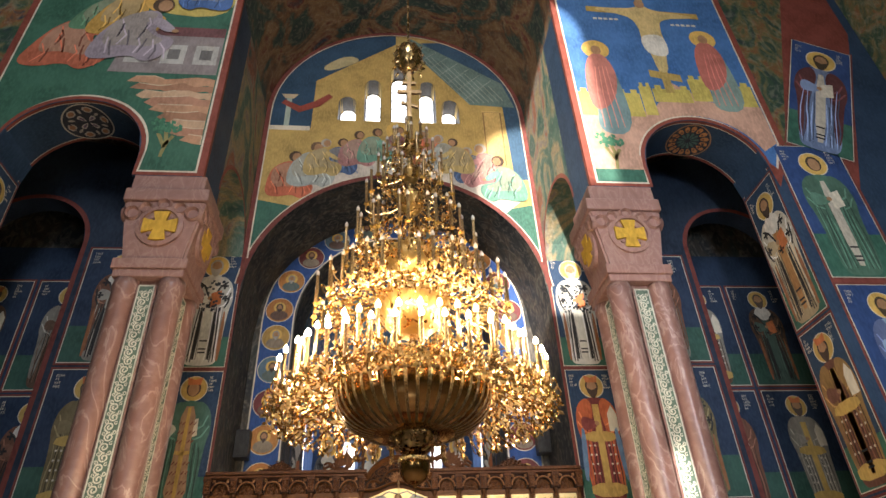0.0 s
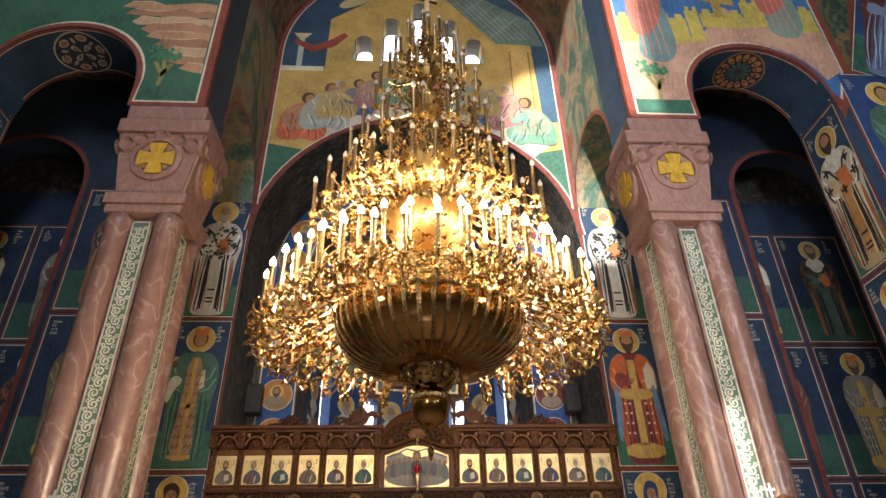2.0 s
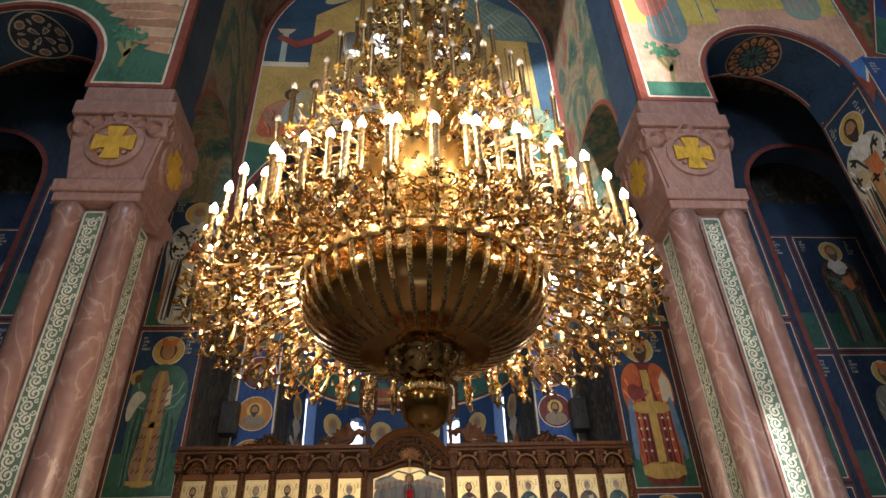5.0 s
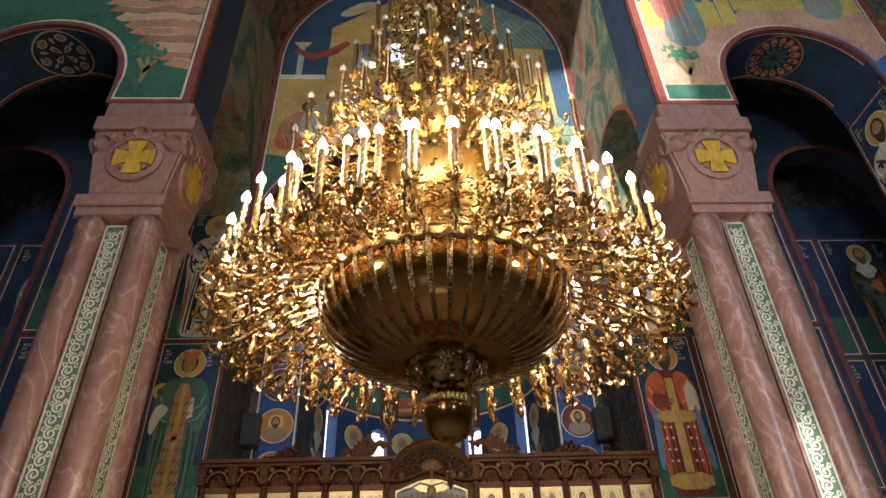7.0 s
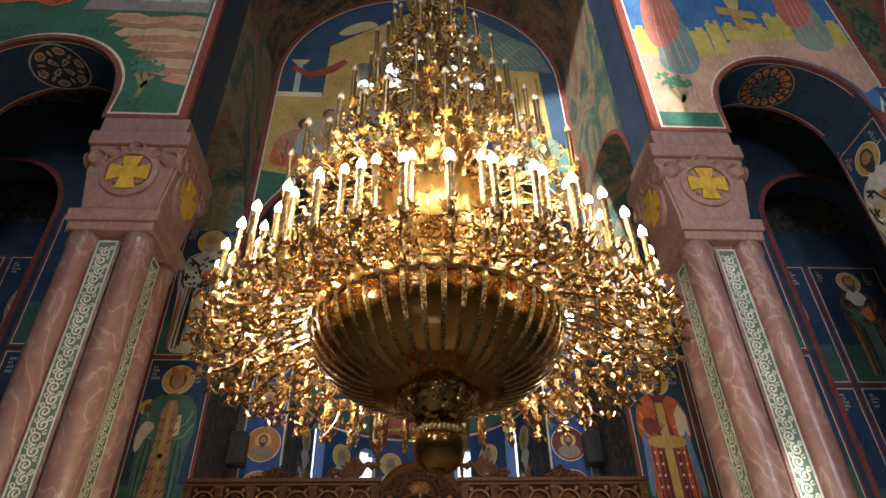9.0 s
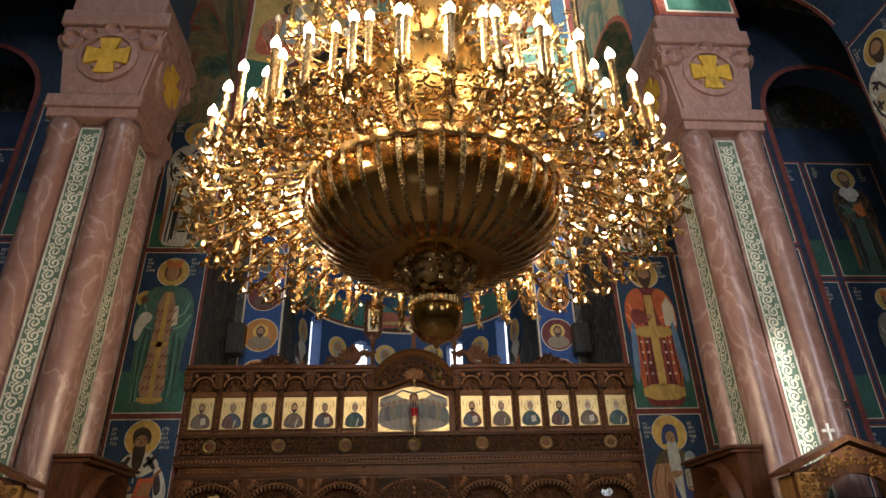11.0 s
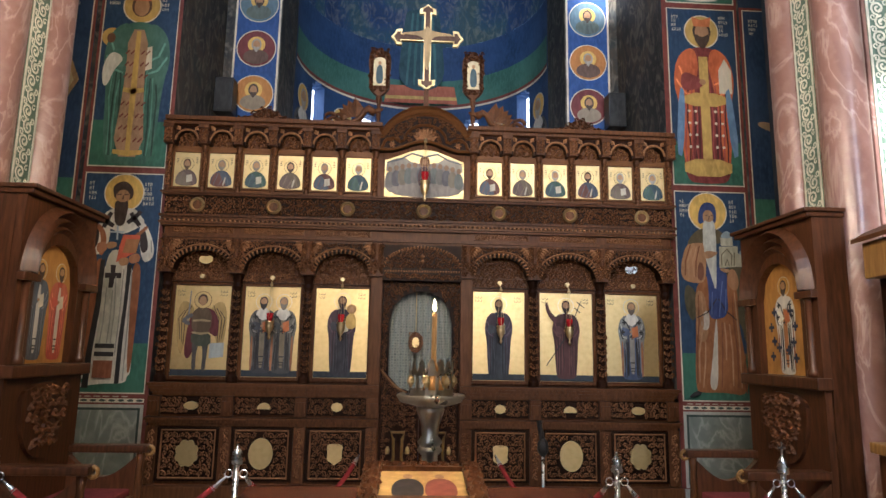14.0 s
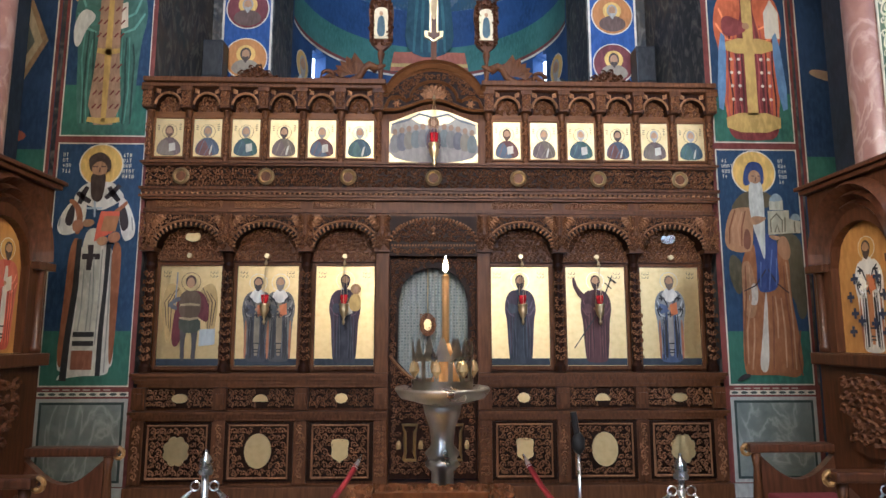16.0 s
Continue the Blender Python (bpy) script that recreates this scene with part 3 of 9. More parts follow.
        bmesh.ops.rotate(dr, matrix=Matrix.Rotation(radians(90), 3, "X"), verts=dr.verts)
        part("boss", dr, CAPSTONE, cap, m=tilt)
        loops = bmesh.new()
        for x, z, r in ((-0.24, 0.30, 0.085), (0.0, 0.37, 0.085), (0.24, 0.30, 0.085), (-0.42, 0.22, 0.10), (0.42, 0.22, 0.10)):
            ribbon(loops, [(x + r * math.cos(radians(b)), z + r * math.sin(radians(b))) for b in range(-20, 341, 20)], -0.005, 0.028, 0.05)
        part("knotwork", loops, CAPSTONE, cap, m=tilt)
    return t


pillar(3.47)
pillar(-3.47)


# ---- painted figures: plain shapes only ----
def blob(pts, n=3):
    """Rounds an outline (x, z) by corner cutting."""
    for _ in range(n):
        out = []
        for (ax, az), (bx, bz) in zip(pts, pts[1:] + pts[:1]):
            out += [(ax * 0.75 + bx * 0.25, az * 0.75 + bz * 0.25), (ax * 0.25 + bx * 0.75, az * 0.25 + bz * 0.75)]
        pts = out
    return pts


def layer(parent, name, pts, colour, depth, m=None):
    return part(name, sheet(pts, -depth), paint(colour) if isinstance(colour, tuple) else colour, parent, m=m)


def strokes(parent, name, lines, w, colour, depth, m=None):
    bm = bmesh.new()
    for pts in lines:
        rows = []
        for i, (x, z) in enumerate(pts):
            ax, az = pts[max(i - 1, 0)]
            bx, bz = pts[min(i + 1, len(pts) - 1)]
            q = math.hypot(bx - ax, bz - az) or 1
            k = w * (0.45 + 0.55 * math.sin(math.pi * (i + 0.5) / len(pts)))
            rows.append((bm.verts.new((x - (az - bz) / q * k, -depth, z - (bx - ax) / q * k)), bm.verts.new((x + (az - bz) / q * k, -depth, z + (bx - ax) / q * k))))
        for a, b in zip(rows, rows[1:]):
            bm.faces.new((a[0], b[0], b[1], a[1]))
    return tagged(part(name, bm, paint(colour), parent, m=m), kind="stuff")


def lighter(c, k):
    return tuple(min(0.85, v * k + 0.01) for v in c)


def saint(parent, cx, z0, h, robe, mantle, hair, halo=GOLDP, kind="plain", seed=0, m=None, d=0.008, beard=True, stole=None, gap=0.0015):
    """A standing robed figure of plain colour shapes, h tall to the top of its halo."""
    rnd = random.Random(seed)
    w = h * 0.19
    X = lambda u: cx + u * w
    Z = lambda v: z0 + v * h
    P = lambda pts: [(X(u), Z(v)) for u, v in pts]
    layer(parent, "halo_rim", oval(cx, Z(0.895), h * 0.103, h * 0.103, 28), CREAM, d, m)
    layer(parent, "halo", oval(cx, Z(0.895), h * 0.096, h * 0.096, 28), halo, d + gap, m)
    layer(parent, "robe", blob(P([(-0.62, 0.0), (-0.72, 0.12), (-0.66, 0.45), (-0.80, 0.60), (-0.72, 0.72), (-0.30, 0.80), (0.30, 0.80), (0.72, 0.72), (0.82, 0.58), (0.66, 0.45), (0.72, 0.12), (0.62, 0.0), (0.2, -0.01), (-0.2, -0.01)]), 2), robe, d + 2 * gap, m)
    layer(parent, "mantle", blob(P([(-0.72, 0.10), (-0.78, 0.45), (-0.95, 0.58), (-0.80, 0.74), (-0.30, 0.81), (-0.12, 0.70), (-0.30, 0.55), (-0.42, 0.30), (-0.50, 0.06)]), 2), mantle, d + 3 * gap, m)
    layer(parent, "mantle", blob(P([(0.72, 0.10), (0.78, 0.45), (0.95, 0.58), (0.80, 0.74), (0.30, 0.81), (0.12, 0.70), (0.30, 0.55), (0.42, 0.30), (0.50, 0.06)]), 2), mantle, d + 3 * gap, m)
    folds = [[(X(u + rnd.uniform(-0.05, 0.05)), Z(v)) for v in (0.04, 0.2, 0.36, rnd.uniform(0.42, 0.62))] for u in (-0.62, -0.52, -0.44, -0.36, -0.28, -0.2, 0.2, 0.28, 0.36, 0.44, 0.52, 0.62)]
    strokes(parent, "folds", folds[::2], w * 0.02, lighter(robe, 1.9), d + 4 * gap, m)
    strokes(parent, "folds", folds[1::2], w * 0.025, tuple(v * 0.4 for v in robe), d + 4 * gap, m)
    strokes(parent, "folds", [[(X(s * 0.75), Z(0.68)), (X(s * 0.6), Z(0.6)), (X(s * 0.3), Z(0.57))] for s in (-1, 1)] + [[(X(s * 0.85), Z(0.6)), (X(s * 0.6), Z(0.52)), (X(s * 0.35), Z(0.5))] for s in (-1, 1)], w * 0.035, lighter(mantle, 2.2), d + 4 * gap, m)
    if stole:
        layer(parent, "stole", blob(P([(-0.17, 0.06), (-0.17, 0.74), (0.17, 0.74), (0.17, 0.06)]), 1), stole, d + 5 * gap, m)
        strokes(parent, "stole_band", [[(X(-0.15), Z(v)), (X(0.15), Z(v))] for v in (0.1, 0.13, 0.2)], h * 0.008, DARK, d + 6 * gap, m)
    if kind == "bishop":
        layer(parent, "side_band", blob(P([(-0.74, 0.03), (-0.72, 0.45), (-0.60, 0.47), (-0.58, 0.03)]), 1), (0.30, 0.12, 0.05), d + 4.5 * gap, m)
        layer(parent, "side_band", blob(P([(0.74, 0.03), (0.72, 0.45), (0.60, 0.47), (0.58, 0.03)]), 1), (0.30, 0.12, 0.05), d + 4.5 * gap, m)
        strokes(parent, "dark_band", [[(X(q * 0.62), Z(0.74)), (X(q * 0.35), Z(0.70)), (X(q * 0.12), Z(0.60))] for q in (-1, 1)] + [[(X(q * 0.80), Z(0.64)), (X(q * 0.72), Z(0.54)), (X(q * 0.60), Z(0.49))] for q in (-1, 1)], w * 0.045, (0.03, 0.03, 0.03), d + 6.2 * gap, m)
        layer(parent, "collar", blob(P([(-0.55, 0.73), (-0.2, 0.82), (0.2, 0.82), (0.55, 0.73), (0.15, 0.66), (-0.15, 0.66)]), 2), (0.60, 0.57, 0.50), d + 5.5 * gap, m)
        strokes(parent, "hem_stripe", [[(X(u), Z(0.04)), (X(u * 0.95), Z(0.25)), (X(u * 0.9), Z(0.46))] for u in (-0.30, 0.30)], w * 0.055, DARK, d + 6.5 * gap, m)
        for u, v in ((-0.5, 0.70), (0.5, 0.70), (-0.62, 0.58), (0.62, 0.58), (0.0, 0.52)):
            q = h * 0.03
            x, z = X(u), Z(v)
            layer(parent, "dark_cross", [(x - q * .3, z - q), (x + q * .3, z - q), (x + q * .3, z - q * .3), (x + q, z - q * .3), (x + q, z + q * .3), (x + q * .3, z + q * .3), (x + q * .3, z + q), (x - q * .3, z + q), (x - q * .3, z + q * .3), (x - q, z + q * .3), (x - q, z - q * .3), (x - q * .3, z - q * .3)], DARK, d + 7 * gap, m)
        strokes(parent, "hem_stripe", [[(X(u), Z(0.02)), (X(u * 0.92), Z(0.3)), (X(u * 0.8), Z(0.5))] for u in (-0.5, -0.38, 0.38, 0.5)], w * 0.03, DARK, d + 6 * gap, m)
    if kind == "king":
        layer(parent, "gold_band", P([(-0.14, 0.12), (0.14, 0.12), (0.14, 0.74), (-0.14, 0.74)]), OCHRE, d + 5 * gap, m)
        layer(parent, "gold_band", blob(P([(-0.7, 0.03), (-0.72, 0.13), (0.72, 0.13), (0.7, 0.03)]), 1), OCHRE, d + 5 * gap, m)
        layer(parent, "gold_band", blob(P([(-0.7, 0.44), (-0.6, 0.52), (0.6, 0.52), (0.7, 0.44)]), 1), OCHRE, d + 6 * gap, m)
        dots = [(X(u), Z(v)) for u in (-0.5, -0.3, 0.3, 0.5) for v in (0.2, 0.27, 0.34, 0.41)]
        bm = bmesh.new()
        for x, z in dots:
            bm.faces.new([bm.verts.new((px, -(d + 5 * gap), pz)) for px, pz in oval(x, z, w * 0.045, w * 0.045, 8)])
        tagged(part("pearls", bm, paint(CREAM), parent, m=m), kind="stuff")
    layer(parent, "book", P([(0.02, 0.50), (0.44, 0.53), (0.40, 0.66), (-0.02, 0.63)]) if kind != "king" else P([(0.45, 0.52), (0.85, 0.52), (0.85, 0.66), (0.65, 0.73), (0.45, 0.66)]), ORANGE if kind == "bishop" else CREAM, d + 7 * gap, m)
    layer(parent, "sleeve", blob(P([(-0.72, 0.52), (-0.05, 0.55), (-0.02, 0.60), (-0.70, 0.66)]), 2), lighter(robe, 1.25), d + 6 * gap, m)
    layer(parent, "hand_shape", oval(X(-0.05), Z(0.585), w * 0.10, h * 0.018, 12), SKIN, d + 8 * gap, m)
    layer(parent, "hair", oval(cx, Z(0.895), h * 0.054, h * 0.066, 20), hair, d + 6 * gap, m)
    layer(parent, "head_shape", oval(cx, Z(0.888), h * 0.041, h * 0.055, 20), SKIN, d + 7 * gap, m)
    if beard:
        layer(parent, "beard", blob(P([(-0.22, 0.885), (-0.24, 0.84), (0.0, 0.775), (0.24, 0.84), (0.22, 0.885), (0.0, 0.855)]), 2), hair, d + 8 * gap, m)
    if kind in ("king", "queen"):
        layer(parent, "crown", P([(-0.25, 0.925), (-0.30, 0.985), (0.0, 0.965), (0.30, 0.985), (0.25, 0.925)]), ORANGE, d + 8 * gap, m)


def bars(parent, spots, colour, depth, m=None):
    """Writing that cannot be read: short bars."""
    bm = bmesh.new()
    for x, z, w, h in spots:
        bm.faces.new([bm.verts.new((px, -depth, pz)) for px, pz in rect(x, x + w, z, z + h)])
    return tagged(part("lettering", bm, paint(colour), parent, m=m), kind="stuff")


def mural(m, w, h, label, sky_c=BLUE, ground=GREEN, split=0.26, border=RED, frame_w=0.035, letters=True):
    """A painted panel on a wall: red border, white line, sky and ground; local x to the right, z up."""
    t = thing("wall_painting", m, label, "mural", "painted wall panels")
    part("red_border", sheet(rect(-frame_w, w + frame_w, -frame_w, h + frame_w), -0.003), paint(border), t)
    part("white_line", sheet(rect(0.0, w, 0.0, h), -0.005), paint(CREAM), t)
    part("painted_sky", sheet(rect(0.014, w - 0.014, h * split, h - 0.014), -0.0065), paint(sky_c), t)
    part("painted_ground", sheet(rect(0.014, w - 0.014, 0.014, h * split), -0.0065), paint(ground), t)
    if letters:
        rnd = random.Random(round(w * 1000 + h * 77 + m.translation.x * 10))
        spots = []
        for x0, rows in ((0.07, 4), (0.76, 5)):
            for k in range(rows):
                for j in range(rnd.randint(2, 4)):
                    x, z = w * x0 + 0.032 * j, h * 0.94 - 0.058 * k
                    spots += [(x, z, 0.007, 0.040), (x + 0.015, z, 0.006, 0.040)] if rnd.random() < 0.6 else [(x, z + rnd.choice((0, 0.017, 0.033)), 0.021, 0.007), (x + 0.007, z, 0.007, 0.038)]
        tagged(bars(t, spots, CREAM, 0.0085), kind="stuff")
    return t


# ---- iconostasis ----
ICON = thing("iconostasis", pose(0, 0, 0), "tall carved walnut icon screen with gold-ground icons in two rows", "iconostasis")


def ip(name, bm, mat=None, parent=None, label="", smooth=False):
    return part(name, bm, mat or WOOD, parent or ICON, label, smooth)


def moulding(z0, z1, y, x=3.0, steps=3, mat=None, name="moulding"):
    """A stepped horizontal moulding that juts out to y."""
    bm = bmesh.new()
    for k in range(steps):
        a, b = z0 + (z1 - z0) * k / steps, z0 + (z1 - z0) * (k + 1) / steps
        o = 0.02 * (steps - 1 - k)
        box(-x + o, x - o, y + o, 0.30, a, b - 0.002, bm)
    return ip(name, bm, mat)


ip("plinth", box(-2.98, 2.98, 0.0, 0.34, 0, 0.16, bevel=0.01))
for s in (-1, 1):
    ip("base_board", box(*sorted((s * 0.45, s * 2.95)), 0.10, 0.34, 0.16, 0.80))
    ip("middle_board", box(*sorted((s * 0.45, s * 2.95)), 0.12, 0.34, 0.87, 1.12))
    for z0, z1, n, y in ((0.78, 0.87, 3, 0.01), (1.10, 1.24, 4, 0.0)):
        bm = bmesh.new()
        for k in range(n):
            o = 0.02 * (n - 1 - k)
            box(*sorted((s * 0.45, s * (2.98 - o))), y + o, 0.30, z0 + (z1 - z0) * k / n, z0 + (z1 - z0) * (k + 1) / n - 0.002, bm)
        ip("moulding", bm)
# the field behind the big icons, left open at the royal doors
for s in (-1, 1):
    ip("back_board", box(*sorted((s * 0.47, s * 2.95)), 0.25, 0.34, 1.24, 2.84))
    ip("stile", box(*sorted((s * 0.45, s * 0.59)), 0.08, 0.34, 0.16, 2.84, bevel=0.01))
moulding(2.83, 2.90, 0.04, 2.97, 2)
ip("entablature", box(-2.95, 2.95, 0.06, 0.34, 2.90, 3.0))
bm = bmesh.new()
rope(bm, [(-2.96, 3.05), (2.96, 3.05)], 0.0, 0.022, 0.052)
ip("rope_moulding", bm, CARVED)
moulding(2.99, 3.04, -0.02, 3.0, 2)
moulding(3.06, 3.12, -0.03, 3.0, 2)
ip("frieze_board", box(-2.96, 2.96, 0.02, 0.34, 3.12, 3.34), RECESS_SHADE)
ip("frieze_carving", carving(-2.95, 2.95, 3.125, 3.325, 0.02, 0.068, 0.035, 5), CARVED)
for x in (-2.58, -1.72, -0.88, 0.0, 0.88, 1.72, 2.58):
    bm = bmesh.new()
    ribbon(bm, [(x + 0.068 * math.cos(radians(a)), 3.225 + 0.068 * math.sin(radians(a))) for a in range(0, 361, 15)], -0.03, 0.02, 0.022)
    ip("ring", bm, BRASS, None, "polished brass ring")
    part("ring_centre", slab(oval(x, 3.225, 0.055, 0.055, 16), -0.032, 0.0), WOOD, ICON)
moulding(3.34, 3.385, -0.045, 3.0, 2)
ip("upper_board", box(-2.95, 2.95, 0.10, 0.34, 3.385, 4.17), WOOD)
ip("upper_rail", box(-2.93, 2.93, 0.085, 0.11, 3.385, 3.43), WOOD_LIGHT)
for s in (-1, 1):
    ip("upper_band", box(*sorted((s * 0.56, s * 2.93)), 0.088, 0.11, 3.892, 3.948), WOOD_LIGHT)
for s in (-1, 1):
    ip("cornice", box(*sorted((s * 0.50, s * 3.02)), -0.07, 0.34, 4.17, 4.21, bevel=0.008))
    ip("cornice", box(*sorted((s * 0.50, s * 3.0)), -0.10, 0.34, 4.212, 4.265, bevel=0.012))

# row of small icons with colonnettes and arches
UP = [0.78 + 0.397 * k for k in range(6)]
colon = bmesh.new()
lathe([(0.036, 3.39), (0.036, 3.43), (0.026, 3.45), (0.030, 3.55), (0.022, 3.66), (0.028, 3.80), (0.022, 3.86), (0.036, 3.90), (0.040, 3.95)], 12, colon)
colon = mesh_of(colon, WOOD)
colon_vine = mesh_of(carving(-0.034, 0.034, 3.45, 3.86, -0.024, 0.05, 0.016, 8), CARVED)
cap_block = bmesh.new()
box(-0.048, 0.048, -0.05, 0.06, 3.95, 4.17, cap_block)
box(-0.06, 0.06, -0.065, 0.06, 4.13, 4.17, cap_block)
cap_block = mesh_of(cap_block, WOOD)
cap_vine = mesh_of(carving(-0.045, 0.045, 3.96, 4.13, -0.05, 0.045, 0.02, 9), CARVED)
ROBES = [(0.035, 0.06, 0.075), (0.10, 0.035, 0.025), (0.12, 0.09, 0.06), (0.04, 0.08, 0.065), (0.06, 0.075, 0.10), (0.10, 0.065, 0.055)]


def bust(parent, x, z0, w, h, seed, y):
    rnd = random.Random(seed)
    robe, hair = ROBES[seed % 6], rnd.choice(((0.05, 0.03, 0.02), (0.22, 0.18, 0.14), (0.09, 0.045, 0.02), (0.32, 0.29, 0.25)))
    m = pose(x, y, z0)
    layer(parent, "halo", oval(0, h * 0.66, w * 0.27, w * 0.27, 20), (0.16, 0.07, 0.03), 0.0035, m)
    layer(parent, "halo", oval(0, h * 0.66, w * 0.255, w * 0.255, 20), LEAF, 0.0045, m)
    layer(parent, "robe", blob([(-w * 0.43, 0.008), (-w * 0.42, h * 0.30), (-w * 0.16, h * 0.50), (w * 0.16, h * 0.50), (w * 0.42, h * 0.30), (w * 0.43, 0.008)], 2), robe, 0.0055, m)
    layer(parent, "mantle", blob([(-w * 0.42, 0.008), (-w * 0.36, h * 0.34), (-w * 0.10, h * 0.48), (w * 0.05, h * 0.2), (w * 0.28, 0.008)], 2), lighter(ROBES[(seed + 3) % 6], 1.1), 0.0065, m)
    strokes(parent, "folds", [[(-w * 0.3, h * 0.05), (-w * 0.22, h * 0.22), (-w * 0.12, h * 0.42)], [(w * 0.3, h * 0.06), (w * 0.24, h * 0.25), (w * 0.14, h * 0.42)], [(-w * 0.1, h * 0.04), (w * 0.02, h * 0.2), (w * 0.1, h * 0.3)]], w * 0.012, lighter(robe, 1.7), 0.0075, m)
    layer(parent, "hair", oval(0, h * 0.665, w * 0.155, h * 0.150, 16), hair, 0.0085, m)
    layer(parent, "head_shape", oval(0, h * 0.645, w * 0.115, h * 0.12, 16), SKIN, 0.0095, m)
    layer(parent, "beard", blob([(-w * 0.1, h * 0.63), (-w * 0.09, h * 0.55), (0, h * 0.46), (w * 0.09, h * 0.55), (w * 0.1, h * 0.63), (0, h * 0.58)], 2), hair, 0.0105, m)
    if seed % 2:
        layer(parent, "book", [(w * 0.02, h * 0.12), (w * 0.24, h * 0.16), (w * 0.22, h * 0.36), (0, h * 0.33)], lighter(CREAM, 0.7), 0.0085, m)
    else:
        layer(parent, "scroll", blob([(w * 0.05, h * 0.05), (w * 0.14, h * 0.3), (w * 0.2, h * 0.3), (w * 0.13, h * 0.05)], 1), lighter(CREAM, 0.7), 0.0085, m)
    bars(parent, [(-w * 0.42, h * 0.80 - 0.02 * k, w * 0.07, 0.008) for k in range(3)] + [(w * 0.34, h * 0.84 - 0.02 * k, w * 0.07, 0.008) for k in range(4)], (0.09, 0.04, 0.02), 0.0035, m)


for s in (-1, 1):
    for k, u in enumerate(UP):
        x, w, z0, h = s * u, 0.29, 3.46, 0.41
        ic = ip("icon", box(x - w / 2, x + w / 2, 0.082, 0.10, z0, z0 + h), LEAF, None, "small gold-ground icon with a half-length figure")
        bust(ic, x, z0, w, h, k + (0 if s < 0 else 7), 0.082)
        fm = bmesh.new()
        for a, b, c, d in ((x - 0.165, x - 0.146, z0 - 0.02, z0 + h + 0.02), (x + 0.146, x + 0.165, z0 - 0.02, z0 + h + 0.02), (x - 0.145, x + 0.145, z0 + h + 0.001, z0 + h + 0.02), (x - 0.145, x + 0.145, z0 - 0.02, z0 - 0.001)):
            box(a, b, 0.068, 0.105, c, d, fm)
        rope(fm, [(x - 0.15, z0 + h + 0.011), (x + 0.15, z0 + h + 0.011)], 0.068, 0.006, 0.016)
        rope(fm, [(x - 0.15, z0 - 0.011), (x + 0.15, z0 - 0.011)], 0.068, 0.006, 0.016)
        ip("icon_frame", fm, WOOD_LIGHT)
        # little arch over it
        ar = pierced(x - 0.15, x + 0.15, -0.005, 0.10, 3.95, flat(4.17), [(x - 0.125, x + 0.125, flat(3.94), arch(x, 3.99, 0.125))], 0.025)
        ip("small_arch", ar, WOOD_DARK)
        tb = bmesh.new()
        carving(x - 0.12, x + 0.12, 3.95, 4.11, 0.09, 0.06, 0.03, 20 + k, tb, lambda px, pz, x=x: math.hypot(px - x, pz - 3.99) < 0.125)
        ribbon(tb, [(x + 0.132 * math.cos(radians(a)), 3.99 + 0.132 * math.sin(radians(a))) for a in range(0, 181, 15)], -0.005, 0.014, 0.018)
        for a in (55, 125):
            leaf(tb, x + 0.14 * math.cos(radians(a)), 3.99 + 0.14 * math.sin(radians(a)), radians(a), 0.09, -0.005, 0.02)
        ip("arch_carving", tb, CARVED)
    for k in range(7):
        x = s * (0.58 + 0.397 * k)
        part("colonnette_vine", colon_vine, None, part("colonnette", colon, None, ICON, m=pose(x, 0.06, 0)))
        part("bracket_vine", cap_vine, None, part("bracket", cap_block, None, ICON, m=pose(x, 0.0, 0)))
# gabled centre with the feast icon
def swell(x):
    """Upper edge of the segmental gable."""
    return 3.957 + math.sqrt(max(0.0, 0.51 ** 2 - (x * 0.93) ** 2)) if abs(x) < 0.5 else 4.18


def brow(x):
    return 3.955 + 0.115 * (0.5 + 0.5 * math.cos(math.pi * min(1, abs(x) / 0.44)))


bm = pierced(-0.54, 0.54, -0.005, 0.30, 3.95, swell, [(-0.50, 0.50, flat(3.94), brow)], 0.03)
ip("gable", bm, RECESS_SHADE)
gm = bmesh.new()
for off, wdt, dd, yy in ((-0.018, 0.034, 0.05, -0.03), (-0.062, 0.016, 0.03, -0.005), (0.006, 0.018, 0.06, -0.06)):
    ribbon(gm, [(x / 24 * 0.54, swell(x / 24 * 0.54) + off) for x in range(-24, 25)], yy, wdt, dd)
ribbon(gm, [(x / 20 * 0.53, brow(x / 20 * 0.53) + 0.012) for x in range(-20, 21)], -0.005, 0.018, 0.03)
ip("gable_moulding", gm, WOOD_LIGHT)
lobes = [(-0.52, 3.98)] + [(-0.39 - 0.105 * math.cos(radians(a)), 4.02 + 0.085 * math.sin(radians(a))) for a in range(0, 151, 15)]
lobes += [(-0.25 * math.cos(radians(a)), 4.08 + 0.20 * math.sin(radians(a))) for a in range(0, 181, 12)]
lobes += [(-x, z) for x, z in reversed(lobes[:12])]
lm = bmesh.new()
ribbon(lm, lobes, -0.008, 0.018, 0.045)
ip("lobed_moulding", lm, WOOD_LIGHT)
bm = bmesh.new()
carving(-0.46, 0.46, 4.06, 4.42, -0.005, 0.062, 0.03, 31, bm, lambda x, z: brow(x) + 0.05 < z < swell(x) - 0.085 and abs(math.hypot(x / 0.25, (z - 4.08) / 0.2) - 1) > 0.16)
for a in range(20, 161, 20):
    leaf(bm, 0.02 * math.cos(radians(a)), 4.09 + 0.02 * math.sin(radians(a)), radians(a), 0.14, -0.006, 0.035)
for s in (-1, 1):
    for a in range(0, 360, 60):
        leaf(bm, s * 0.39, 4.03, radians(a), 0.05, -0.006, 0.025)
